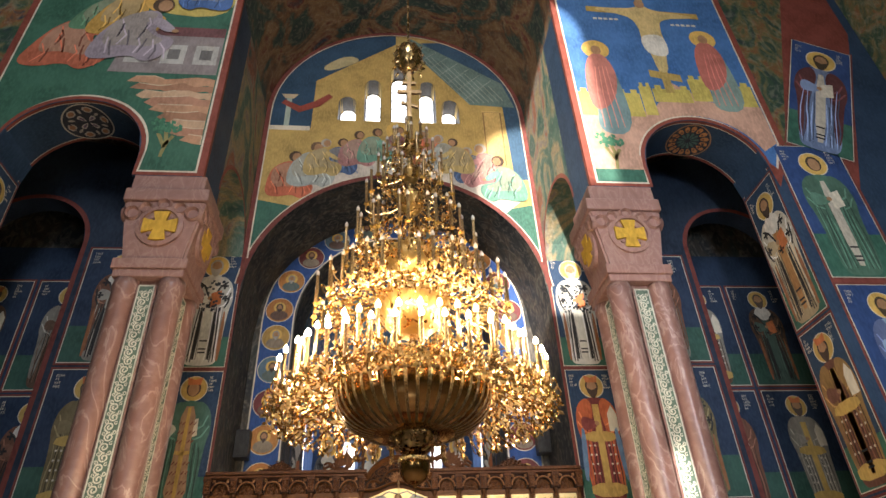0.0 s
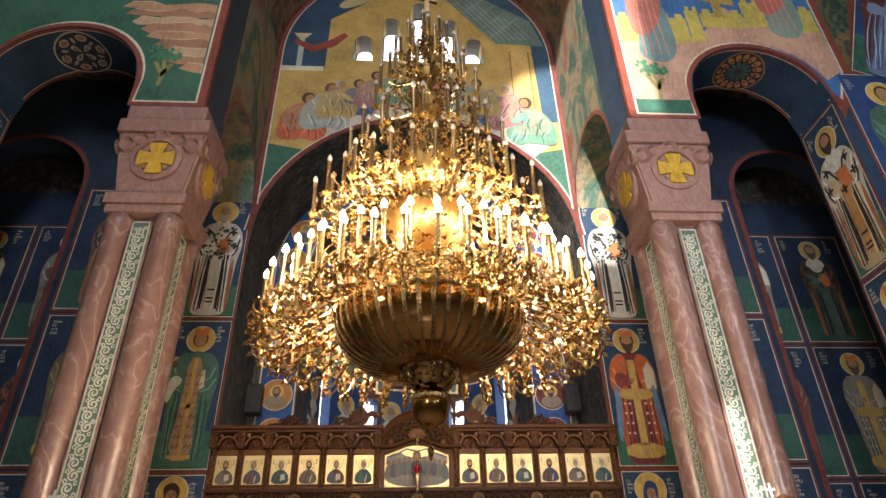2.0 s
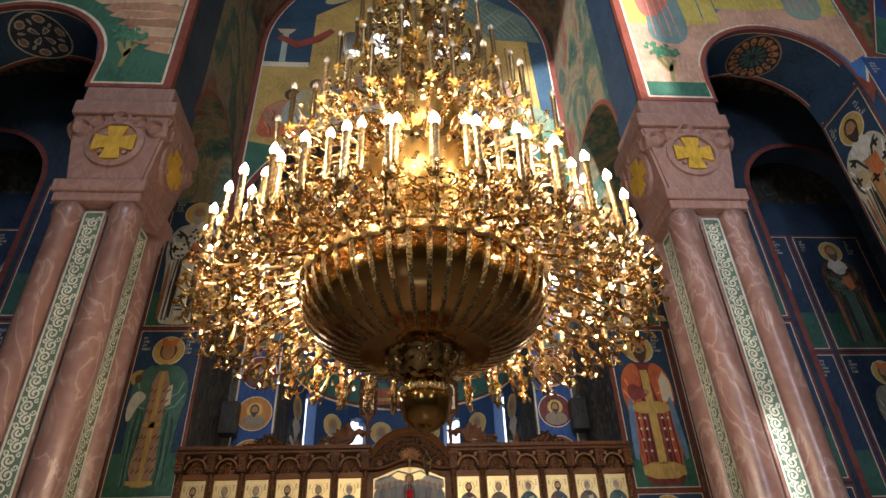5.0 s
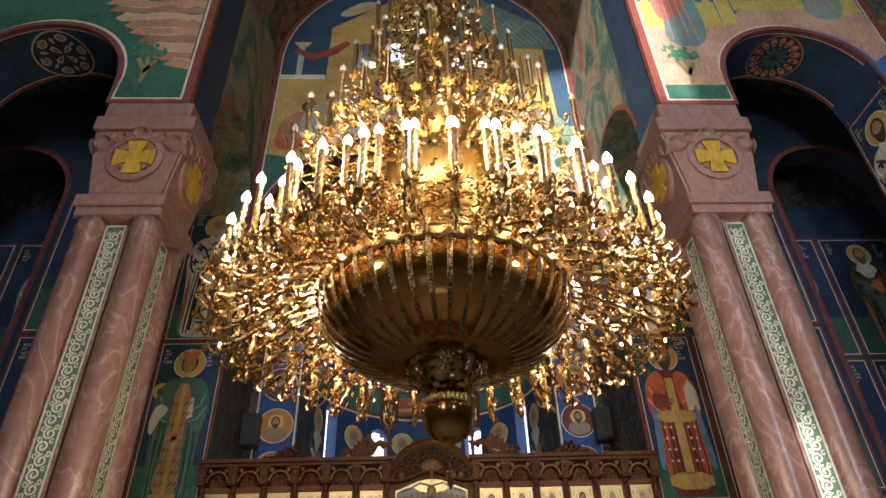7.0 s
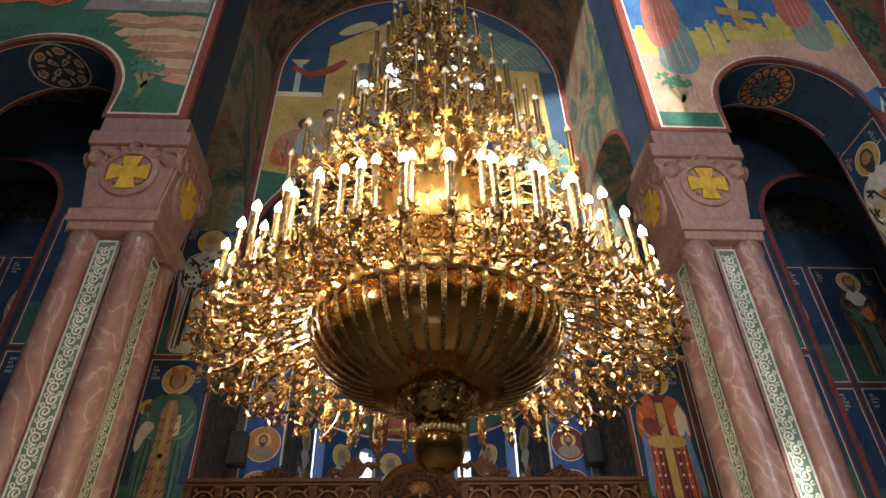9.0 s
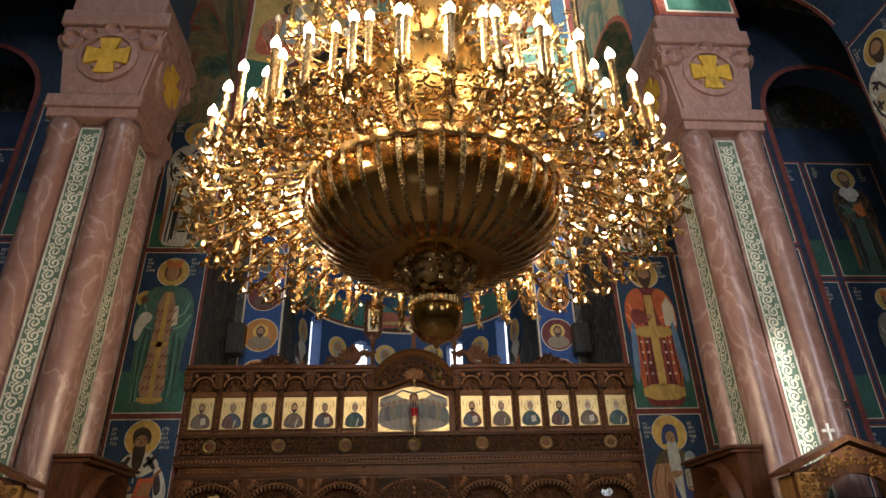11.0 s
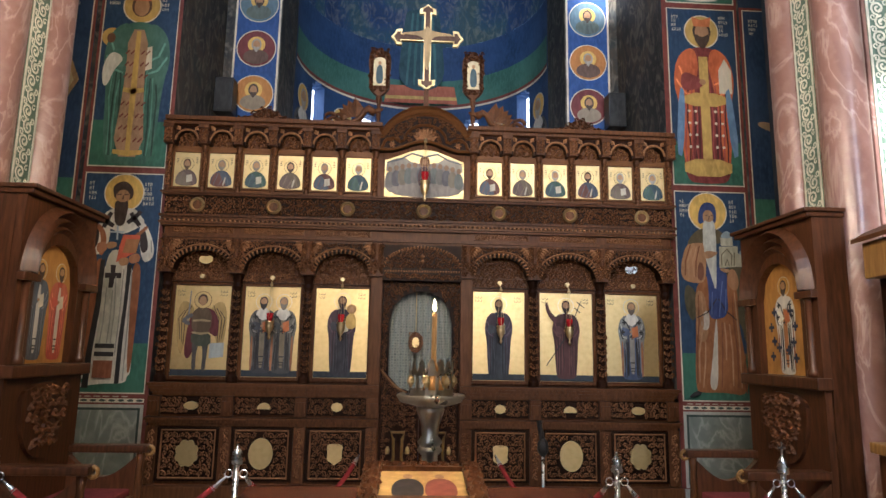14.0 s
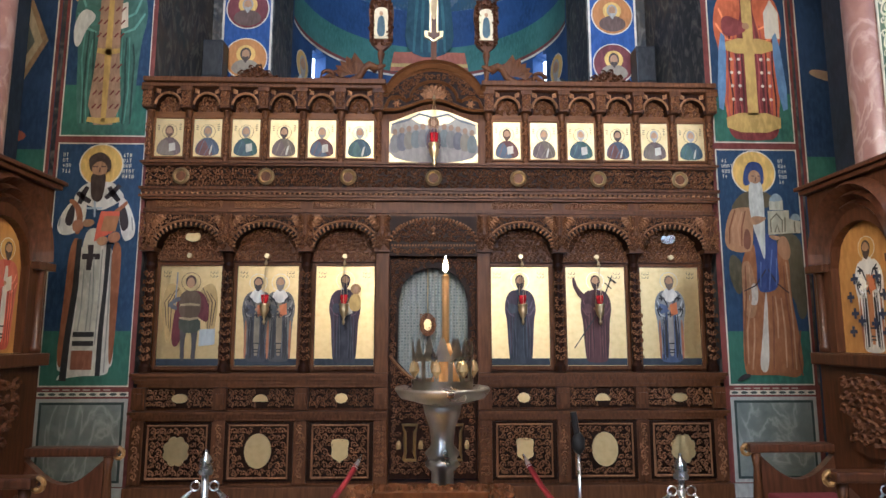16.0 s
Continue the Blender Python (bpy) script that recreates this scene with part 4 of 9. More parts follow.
ip("gable_carving", bm, CARVED)
ci = ip("icon", slab([(-0.47, 3.41), (0.47, 3.41), (0.47, 3.86)] + [(0.47 - 0.94 * k / 24, 3.86 + 0.14 * math.sin(math.pi * k / 24) ** 1.3) for k in range(1, 24)] + [(-0.47, 3.86)], 0.082, 0.10), LEAF, None, "wide gold-ground icon of a gathering at table")
cm = pose(0, 0.082, 3.41)
layer(ci, "table_cloth", blob([(-0.47, 0.005), (-0.47, 0.30), (-0.2, 0.42), (0.2, 0.42), (0.47, 0.30), (0.47, 0.005)], 2), (0.22, 0.19, 0.16), 0.004, cm)
layer(ci, "painted_house", blob([(-0.46, 0.28), (-0.45, 0.44), (-0.25, 0.50), (-0.14, 0.42), (0.14, 0.42), (0.25, 0.50), (0.45, 0.44), (0.46, 0.28)], 1), (0.27, 0.245, 0.20), 0.0035, cm)
for k in range(12):
    x = -0.41 + 0.0745 * k
    z = 0.25 + 0.07 * math.sin(math.pi * k / 11)
    layer(ci, "robe", blob([(x - 0.05, z - 0.14), (x - 0.055, z), (x - 0.02, z + 0.06), (x + 0.02, z + 0.06), (x + 0.055, z), (x + 0.05, z - 0.14)], 2), ((0.15, 0.135, 0.12), (0.10, 0.095, 0.10), (0.17, 0.14, 0.10), (0.12, 0.13, 0.12))[k % 4], 0.005 + 0.0003 * k, cm)
    layer(ci, "head_shape", oval(x, z + 0.085, 0.027, 0.034, 12), (0.22, 0.135, 0.08), 0.0095, cm)
layer(ci, "robe", blob([(-0.07, 0.12), (-0.08, 0.32), (0, 0.40), (0.08, 0.32), (0.07, 0.12)], 2), (0.07, 0.03, 0.03), 0.010, cm)
layer(ci, "halo", oval(0, 0.445, 0.06, 0.06, 20), (0.17, 0.08, 0.03), 0.0105, cm)
layer(ci, "head_shape", oval(0, 0.44, 0.028, 0.038, 14), SKIN, 0.012, cm)
strokes(ci, "drapery", [[(-0.45, 0.42), (-0.3, 0.46), (-0.15, 0.54), (0.0, 0.50), (0.15, 0.54), (0.3, 0.46), (0.45, 0.42)]], 0.012, (0.10, 0.11, 0.12), 0.006, cm)

# big icons, bays, columns, arches
BAYS = ((0.60, 1.23), (1.39, 2.04), (2.18, 2.83))
colb = bmesh.new()
lathe([(0.062, 1.24), (0.062, 1.30), (0.045, 1.33), (0.050, 1.5), (0.040, 1.75), (0.050, 2.0), (0.040, 2.28), (0.055, 2.32), (0.045, 2.36), (0.070, 2.46)], 16, colb)
colb = mesh_of(colb, WOOD_DARK)
vine = bmesh.new()
for zz in range(11):
    carving(-0.055, 0.055, 1.34 + zz * 0.085, 1.425 + zz * 0.085, -0.036, 0.06, 0.024, zz, vine)
vine = mesh_of(vine, CARVED)
capb = bmesh.new()
for z0, z1, o in ((2.46, 2.50, 0.075), (2.50, 2.62, 0.06), (2.62, 2.66, 0.08)):
    box(-o, o, -o, 0.1, z0, z1, capb)
lathe([(0.02, 2.58), (0.045, 2.64), (0.04, 2.74), (0.06, 2.83)], 10, capb, 0, -0.05)
capb = mesh_of(capb, WOOD)
capb_leaves = mesh_of(carving(-0.08, 0.08, 2.48, 2.84, -0.075, 0.055, 0.03, 77), CARVED)
FIGS = {-3: ((0.16, 0.06, 0.04), (0.10, 0.02, 0.02), (0.05, 0.03, 0.02), "plain"), -2: ((0.035, 0.035, 0.045), (0.11, 0.10, 0.09), (0.04, 0.03, 0.025), "bishop"),
        -1: ((0.022, 0.022, 0.032), (0.045, 0.02, 0.03), (0.03, 0.015, 0.02), "plain"), 1: ((0.022, 0.028, 0.04), (0.04, 0.025, 0.04), (0.035, 0.02, 0.015), "plain"),
        2: ((0.06, 0.018, 0.018), (0.05, 0.015, 0.015), (0.035, 0.02, 0.015), "plain"), 3: ((0.05, 0.07, 0.13), (0.20, 0.20, 0.19), (0.14, 0.10, 0.07), "bishop")}
for s in (-1, 1):
    for k, (a, b) in enumerate(BAYS):
        x0, x1 = sorted((s * a, s * b))
        xc, w = (x0 + x1) / 2, x1 - x0
        ic = ip("icon", box(x0 + 0.01, x1 - 0.01, 0.225, 0.25, 1.30, 2.33), LEAF, None, "tall gold-ground icon with a full-length robed figure")
        im = pose(xc, 0.225, 1.30)
        layer(ic, "dark_ground", rect(-w / 2 + 0.012, w / 2 - 0.012, 0.004, 0.075), (0.018, 0.025, 0.035), 0.003, im)
        robe, mantle, hair, kind = FIGS[s * (k + 1)]
        if s * (k + 1) == -2:
            saint(ic, -0.10, 0.05, 0.90, robe, mantle, hair, LEAF, kind, 4, im, 0.004, True, (0.18, 0.15, 0.10), 0.0008)
            saint(ic, 0.13, 0.05, 0.90, (0.05, 0.05, 0.05), (0.13, 0.12, 0.10), (0.18, 0.15, 0.12), LEAF, kind, 5, im, 0.012, True, (0.20, 0.16, 0.10), 0.0008)
        else:
            if s * (k + 1) == -3:
                for q in (-1, 1):
                    layer(ic, "wing", blob([(q * 0.06, 0.75), (q * 0.22, 0.88), (q * 0.29, 0.70), (q * 0.26, 0.35), (q * 0.2, 0.2), (q * 0.16, 0.5)], 2), (0.42, 0.28, 0.10), 0.0035, im)
                    strokes(ic, "feathers", [[(q * (0.12 + 0.04 * f), 0.8 - 0.03 * f), (q * (0.19 + 0.035 * f), 0.65), (q * (0.19 + 0.02 * f), 0.35 + 0.03 * f)] for f in range(3)], 0.005, (0.05, 0.03, 0.02), 0.0042, im)
            if s * (k + 1) == -3:
                layer(ic, "cloak", blob([(-0.10, 0.76), (-0.16, 0.55), (-0.18, 0.22), (-0.10, 0.18), (-0.03, 0.5), (0.08, 0.5), (0.20, 0.42), (0.19, 0.66), (0.10, 0.78)], 2), (0.10, 0.015, 0.018), 0.006, im)
                for q in (-1, 1):
                    layer(ic, "leg", blob([(q * 0.03, 0.05), (q * 0.04, 0.24), (q * 0.012, 0.40), (q * 0.095, 0.40), (q * 0.08, 0.22), (q * 0.075, 0.05)], 1), (0.06, 0.05, 0.045), 0.0075 + 0.0003 * q, im)
                layer(ic, "skirt", blob([(-0.10, 0.34), (-0.11, 0.50), (0.11, 0.50), (0.12, 0.33)], 1), (0.05, 0.055, 0.035), 0.009, im)
                layer(ic, "armour", blob([(-0.10, 0.47), (-0.12, 0.70), (-0.05, 0.78), (0.05, 0.78), (0.12, 0.70), (0.10, 0.47)], 2), (0.10, 0.065, 0.035), 0.0105, im)
                strokes(ic, "belt", [[(-0.10, 0.49), (0.0, 0.475), (0.10, 0.49)], [(-0.10, 0.62), (0.0, 0.63), (0.10, 0.62)]], 0.014, (0.34, 0.26, 0.14), 0.012, im)
                strokes(ic, "sword", [[(-0.15, 0.60), (-0.145, 0.78), (-0.14, 0.96)]], 0.008, (0.22, 0.23, 0.24), 0.0125, im)
                layer(ic, "arm", blob([(-0.12, 0.72), (-0.24, 0.62), (-0.14, 0.56), (-0.12, 0.60), (-0.18, 0.63), (-0.09, 0.67)], 1), (0.10, 0.10, 0.11), 0.0135, im)
                layer(ic, "scroll", [(0.11, 0.20), (0.27, 0.22), (0.27, 0.38), (0.11, 0.37)], (0.34, 0.36, 0.35), 0.0135, im)
                layer(ic, "halo_rim", oval(0.0, 0.86, 0.10, 0.10, 24), (0.16, 0.07, 0.03), 0.0105, im)
                layer(ic, "halo", oval(0.0, 0.86, 0.094, 0.094, 24), LEAF, 0.0115, im)
                layer(ic, "hair", oval(0.0, 0.865, 0.055, 0.065, 16), (0.07, 0.035, 0.02), 0.0125, im)
                layer(ic, "head_shape", oval(0.0, 0.85, 0.04, 0.055, 16), SKIN, 0.0135, im)
            else:
                saint(ic, 0.0, 0.04, 0.94, robe, mantle, hair, LEAF, kind, k + 3 * s + 9, im, 0.0046, True, (0.25, 0.23, 0.20) if kind == "bishop" else None, 0.0009)
            if s * (k + 1) == -1:
                layer(ic, "robe", blob([(0.05, 0.56), (0.04, 0.70), (0.12, 0.76), (0.17, 0.68), (0.16, 0.56)], 2), OCHRE, 0.0185, im)
                layer(ic, "halo", oval(0.11, 0.79, 0.055, 0.055, 18), (0.3, 0.17, 0.06), 0.0187, im)
                layer(ic, "head_shape", oval(0.11, 0.785, 0.028, 0.034, 14), SKIN, 0.0195, im)
            if s * (k + 1) == 2:
                strokes(ic, "staff", [[(0.18, 0.94), (0.02, 0.55), (-0.24, 0.18)], [(0.10, 0.86), (0.17, 0.80)], [(0.13, 0.93), (0.22, 0.86)]], 0.007, DARK, 0.0185, im)
                layer(ic, "sleeve", blob([(-0.14, 0.66), (-0.24, 0.80), (-0.25, 0.92), (-0.22, 0.92), (-0.19, 0.80), (-0.06, 0.70)], 2), (0.06, 0.018, 0.018), 0.0185, im)
        bars(ic, [(x + 0.017 * q, 0.95 - 0.04 * r - 0.003 * (q % 2), 0.005 + 0.006 * (q % 2), 0.022 - 0.012 * (q % 2)) for x in (-w / 2 + 0.04, w / 2 - 0.13) for r in range(2) for q in range(5)], (0.08, 0.04, 0.02), 0.004, im)
        fm = bmesh.new()
        box(x0 - 0.025, x0 + 0.009, 0.20, 0.25, 1.27, 2.36, fm)
        box(x1 - 0.009, x1 + 0.025, 0.20, 0.25, 1.27, 2.36, fm)
        box(x0 + 0.01, x1 - 0.01, 0.20, 0.25, 1.262, 1.298, fm)
        box(x0 + 0.01, x1 - 0.01, 0.20, 0.25, 2.332, 2.365, fm)
        rope(fm, [(x0, 1.28), (x1, 1.28)], 0.20, 0.008, 0.02)
        rope(fm, [(x0 - 0.01, 1.3), (x0 - 0.01, 2.34)], 0.20, 0.008, 0.02)
        rope(fm, [(x1 + 0.01, 1.3), (x1 + 0.01, 2.34)], 0.20, 0.008, 0.02)
        ip("icon_frame", fm)
        # carved lintel, tympanum and toothed arch
        lint = ip("lintel", box(x0 - 0.03, x1 + 0.03, 0.17, 0.25, 2.37, 2.48), WOOD)
        part("lintel_vine", carving(x0 - 0.02, x1 + 0.02, 2.38, 2.475, 0.17, 0.048, 0.022, 40 + k), CARVED, lint)
        part("lamp_hook", slab(oval(xc, 2.425, 0.026, 0.026, 12), 0.12, 0.17), BRASS, lint)
        R = (x1 - x0) / 2 + 0.01
        rise = 0.24
        el = lambda x, xc=xc, R=R: 2.50 + rise * math.sqrt(max(0.0, 1 - ((x - xc) / R) ** 2))
        ip("arch", pierced(x0 - 0.08, x1 + 0.08, 0.05, 0.25, 2.48, flat(2.835), [(x0 - 0.01, x1 + 0.01, flat(2.47), el)], 0.04), RECESS_SHADE)
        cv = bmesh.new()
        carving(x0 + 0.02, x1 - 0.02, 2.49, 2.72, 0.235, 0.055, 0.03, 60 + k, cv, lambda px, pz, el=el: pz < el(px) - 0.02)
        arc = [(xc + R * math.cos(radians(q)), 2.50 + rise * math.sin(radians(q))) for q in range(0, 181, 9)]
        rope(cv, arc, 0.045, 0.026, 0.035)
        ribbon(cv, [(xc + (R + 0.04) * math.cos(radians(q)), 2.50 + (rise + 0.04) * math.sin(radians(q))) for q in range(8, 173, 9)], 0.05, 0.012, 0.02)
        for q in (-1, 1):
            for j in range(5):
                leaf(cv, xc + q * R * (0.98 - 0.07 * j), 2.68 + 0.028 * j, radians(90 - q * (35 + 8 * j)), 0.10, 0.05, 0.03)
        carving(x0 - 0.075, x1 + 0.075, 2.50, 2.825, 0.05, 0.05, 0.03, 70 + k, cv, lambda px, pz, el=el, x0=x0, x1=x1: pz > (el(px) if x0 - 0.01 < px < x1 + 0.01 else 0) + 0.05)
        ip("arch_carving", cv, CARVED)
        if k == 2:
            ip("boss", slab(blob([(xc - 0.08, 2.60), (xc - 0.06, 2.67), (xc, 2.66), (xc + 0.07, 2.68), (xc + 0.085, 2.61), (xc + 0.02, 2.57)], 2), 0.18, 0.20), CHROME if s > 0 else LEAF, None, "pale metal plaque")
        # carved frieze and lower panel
        fp = ip("frieze_panel", box(x0 - 0.02, x1 + 0.02, 0.095, 0.12, 0.895, 1.085), RECESS_SHADE)
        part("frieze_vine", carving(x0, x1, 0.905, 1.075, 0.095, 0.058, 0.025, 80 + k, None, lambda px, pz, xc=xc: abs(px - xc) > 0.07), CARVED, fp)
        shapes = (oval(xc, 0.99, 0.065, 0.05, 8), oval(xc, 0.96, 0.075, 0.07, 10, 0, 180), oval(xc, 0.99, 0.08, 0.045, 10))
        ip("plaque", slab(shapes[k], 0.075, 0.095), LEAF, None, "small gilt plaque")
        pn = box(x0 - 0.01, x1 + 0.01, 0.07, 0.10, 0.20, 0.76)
        ip("lower_panel", pn, RECESS_SHADE)
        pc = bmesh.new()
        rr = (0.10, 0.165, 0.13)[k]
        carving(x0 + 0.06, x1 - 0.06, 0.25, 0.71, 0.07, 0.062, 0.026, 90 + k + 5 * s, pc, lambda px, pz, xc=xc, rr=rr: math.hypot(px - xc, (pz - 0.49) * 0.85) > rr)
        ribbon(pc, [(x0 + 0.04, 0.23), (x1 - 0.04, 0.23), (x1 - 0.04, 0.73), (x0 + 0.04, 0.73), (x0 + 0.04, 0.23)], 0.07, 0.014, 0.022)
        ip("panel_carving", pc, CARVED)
        plate = (blob([(xc + u, 0.49 + v) for u, v in ((-0.09, 0.09), (-0.05, 0.11), (0.05, 0.11), (0.09, 0.09), (0.075, 0.0), (0.085, -0.06), (0.03, -0.09), (0, -0.12), (-0.03, -0.09), (-0.085, -0.06), (-0.075, 0.0))], 1), oval(xc, 0.49, 0.13, 0.165, 28), [(xc + 0.108 * (1 + 0.16 * abs(math.sin(4 * radians(q)))) * math.cos(radians(q)), 0.49 + 0.125 * (1 + 0.16 * abs(math.sin(4 * radians(q)))) * math.sin(radians(q))) for q in range(0, 360, 5)])[k]
        ip("plate", slab(plate, 0.05, 0.07), LEAF, None, "gilt plate on the lower panel")
    for x in (0.525, 1.31, 2.11, 2.90):
        part("column_vine", vine, None, part("column", colb, None, ICON, m=pose(s * x, 0.16, 0)))
        part("capital_leafwork", capb_leaves, None, part("capital", capb, None, ICON, m=pose(s * x, 0.10, 0)))
        ped = ip("pedestal", box(s * x - 0.065, s * x + 0.065, 0.06, 0.12, 0.17, 0.78, bevel=0.01), WOOD)
        part("pedestal_vine", carving(s * x - 0.045, s * x + 0.045, 0.22, 0.73, 0.06, 0.06, 0.018, 30 + round(10 * x)), CARVED, ped)
        pd = box(s * x - 0.065, s * x + 0.065, 0.05, 0.12, 0.885, 1.095)
        box(s * x - 0.05, s * x + 0.05, 0.03, 0.05, 0.93, 1.04, pd)
        ip("pedestal_block", pd, WOOD)
for s in (-1, 1):
    for k, (a, b) in enumerate(((0.60, 1.25), (1.37, 2.05), (2.17, 2.85))):
        x0, x1 = sorted((s * a, s * b))
        ep = ip("entablature_panel", box(x0, x1, 0.045, 0.06, 2.91, 2.985), WOOD_LIGHT)
        part("entablature_vine", carving(x0 + 0.01, x1 - 0.01, 2.915, 2.98, 0.045, 0.038, 0.018, 120 + k), CARVED, ep)

# royal doors: carved leaves below, curtain behind the opening
for s in (-1, 1):
    top = lambda x: 1.14 + 0.30 * (abs(x) / 0.45) ** 2.2
    d = pierced(*sorted((s * 0.004, s * 0.448)), 0.14, 0.19, 0.20, top, [(*sorted((s * 0.002, s * 0.002)), flat(0), flat(0))], 0.05)
    door = ip("royal_door", d, WOOD_DARK, None, "carved dark double-leaf door with a curved top")
    cv = bmesh.new()
    x0, x1 = sorted((s * 0.03, s * 0.42))
    carving(x0, x1, 0.24, 1.6, 0.14, 0.058, 0.03, 140 + s, cv, lambda px, pz: pz < top(px) - 0.03 and not (abs(abs(px) - 0.23) < 0.1 and 0.35 < pz < 0.75))
    ribbon(cv, [(s * 0.44 * k / 12, top(0.44 * k / 12) - 0.015) for k in range(13)], 0.14, 0.016, 0.03)
    part("door_carving", cv, CARVED, door)
    gl = bmesh.new()
    ribbon(gl, [(s * 0.23 + u, 0.55 + v) for u, v in ((-0.06, -0.17), (0.06, -0.17), (0.045, -0.1), (0.05, 0.1), (0.075, 0.17), (-0.075, 0.17), (-0.05, 0.1), (-0.045, -0.1), (-0.06, -0.17))], 0.135, 0.016, 0.025)
    for u in (-0.11, 0.11):
        lathe([(0.02, 0.49), (0.026, 0.53), (0.012, 0.57)], 8, gl, s * 0.23 + u, 0.12)
    part("gilt_fitting", gl, LEAF, door, "gilt door mount")
ip("door_lintel", box(-0.45, 0.45, 0.05, 0.30, 2.42, 2.835), RECESS_SHADE)
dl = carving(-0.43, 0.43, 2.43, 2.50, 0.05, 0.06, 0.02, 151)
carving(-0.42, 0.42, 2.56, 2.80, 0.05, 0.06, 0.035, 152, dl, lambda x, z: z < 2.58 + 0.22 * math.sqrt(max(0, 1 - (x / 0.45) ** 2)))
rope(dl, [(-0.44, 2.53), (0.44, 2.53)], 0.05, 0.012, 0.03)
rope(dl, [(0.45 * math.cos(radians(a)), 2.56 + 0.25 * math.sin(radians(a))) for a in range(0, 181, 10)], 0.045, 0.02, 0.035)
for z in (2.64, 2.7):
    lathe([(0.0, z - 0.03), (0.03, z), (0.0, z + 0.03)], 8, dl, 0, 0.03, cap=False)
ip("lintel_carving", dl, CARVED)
ip("door_surround", pierced(-0.45, 0.45, 0.15, 0.20, 1.2, flat(2.42), [(-0.36, 0.36, flat(1.19), arch(0, 1.95, 0.36))], 0.04), RECESS_SHADE)
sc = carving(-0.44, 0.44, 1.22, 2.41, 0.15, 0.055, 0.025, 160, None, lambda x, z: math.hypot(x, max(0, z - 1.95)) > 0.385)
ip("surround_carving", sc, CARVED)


def curtain_bm():
    bm, n, rows = bmesh.new(), 72, []
    for z in (0.5, 1.4, 2.45):
        rows.append([bm.verts.new((-0.46 + 0.92 * k / n, 0.30 + 0.022 * math.sin(k * 1.25) + 0.008 * math.sin(k * 0.37 + z), z)) for k in range(n + 1)])
    for a, b in zip(rows, rows[1:]):
        for k in range(n):
            bm.faces.new((a[k], a[k + 1], b[k + 1], b[k]))
    return bm


def brocade(name, ground, figure):
    """Shiny cloth woven with rows of small lozenges."""
    m, n, l, b = nodes_of(name)
    mp = n.new("ShaderNodeMapping")
    mp.inputs["Rotation"].default_value[1] = radians(45)
    mp.inputs["Scale"].default_value = (22, 1, 22)
    l.new(coords(n), mp.inputs["Vector"])
    v = n.new("ShaderNodeTexVoronoi")
    v.inputs["Scale"].default_value, v.inputs["Randomness"].default_value = 1.0, 0.12
    l.new(mp.outputs[0], v.inputs["Vector"])
    l.new(mix_of(n, l, ramp_of(n, l, v.outputs["Distance"], ((0.26, 1.0), (0.36, 0.0), (0.52, 0.0), (0.6, 0.6))), ground, figure), b.inputs["Base Color"])
    b.inputs["Roughness"].default_value = 0.38
    return m


CURTAIN = brocade("grey_brocade", (0.27, 0.27, 0.23), (0.10, 0.12, 0.10))
solo("curtain", curtain_bm(), CURTAIN, "pale grey brocade curtain hung behind the royal doors", "curtain", "", True)

md = thing("door_medallion", pose(-0.055, 0.20, 1.72), "small oval icon in a carved frame on the curtain", "icon")
part("frame", slab(oval(0, 0, 0.085, 0.12, 20), -0.02, 0.02), WOOD, md)
part("frame_carving", carving(-0.085, 0.085, -0.12, 0.12, -0.02, 0.05, 0.02, 170, None, lambda x, z: 0.45 < math.hypot(x / 0.085, z / 0.12) < 1.0), CARVED, md)
part("icon_face", slab(oval(0, 0, 0.042, 0.06, 16), -0.03, -0.018), LEAF, md)
part("hanger", tube([(0, 0, 0.12), (0, 0.0, 0.72)], 0.006, 6), BRASS, md)

# crest: cross, two framed side icons, dragons and carved finials
def trefoil(s, w):
    """Outline of a cross with three-lobed ends; arm length s, half-width w."""
    out = []
    for q in range(4):
        c, d = math.cos(radians(90 * q)), math.sin(radians(90 * q))
        ln = s * (1.55 if q == 3 else 1.0)
        arm = [(w, -w), (ln - 2.2 * w, -w), (ln - 2.4 * w, -2.3 * w), (ln - 0.9 * w, -2.2 * w), (ln - 0.4 * w, -1.1 * w), (ln + 0.6 * w, 0), (ln - 0.4 * w, 1.1 * w), (ln - 0.9 * w, 2.2 * w), (ln - 2.4 * w, 2.3 * w), (ln - 2.2 * w, w)]
        out += [(u * c - v * d, u * d + v * c) for u, v in arm]
    return out


cr = thing("crucifix", pose(0.0, 0.06, 5.42), "large gilt altar cross with trefoil ends on the icon screen", "cross")
part("cross_frame", slab(trefoil(0.42, 0.045), -0.02, 0.02), LEAF, cr)
part("cross_face", slab([(x * 0.94, z * 0.97) for x, z in trefoil(0.42, 0.030)], -0.028, -0.018), paint((0.10, 0.05, 0.03)), cr)
part("figure_shape", slab(blob([(-0.03, -0.42), (-0.035, -0.1), (-0.06, 0.02), (-0.3, 0.03), (-0.3, 0.055), (-0.05, 0.08), (0, 0.16), (0.05, 0.08), (0.3, 0.055), (0.3, 0.03), (0.06, 0.02), (0.035, -0.1), (0.03, -0.42)], 2), -0.034, -0.026), paint((0.42, 0.30, 0.15)), cr)
part("post", slab([(-0.03, -0.95), (0.03, -0.95), (0.03, -0.66), (-0.03, -0.66)], -0.02, 0.03), WOOD, cr)
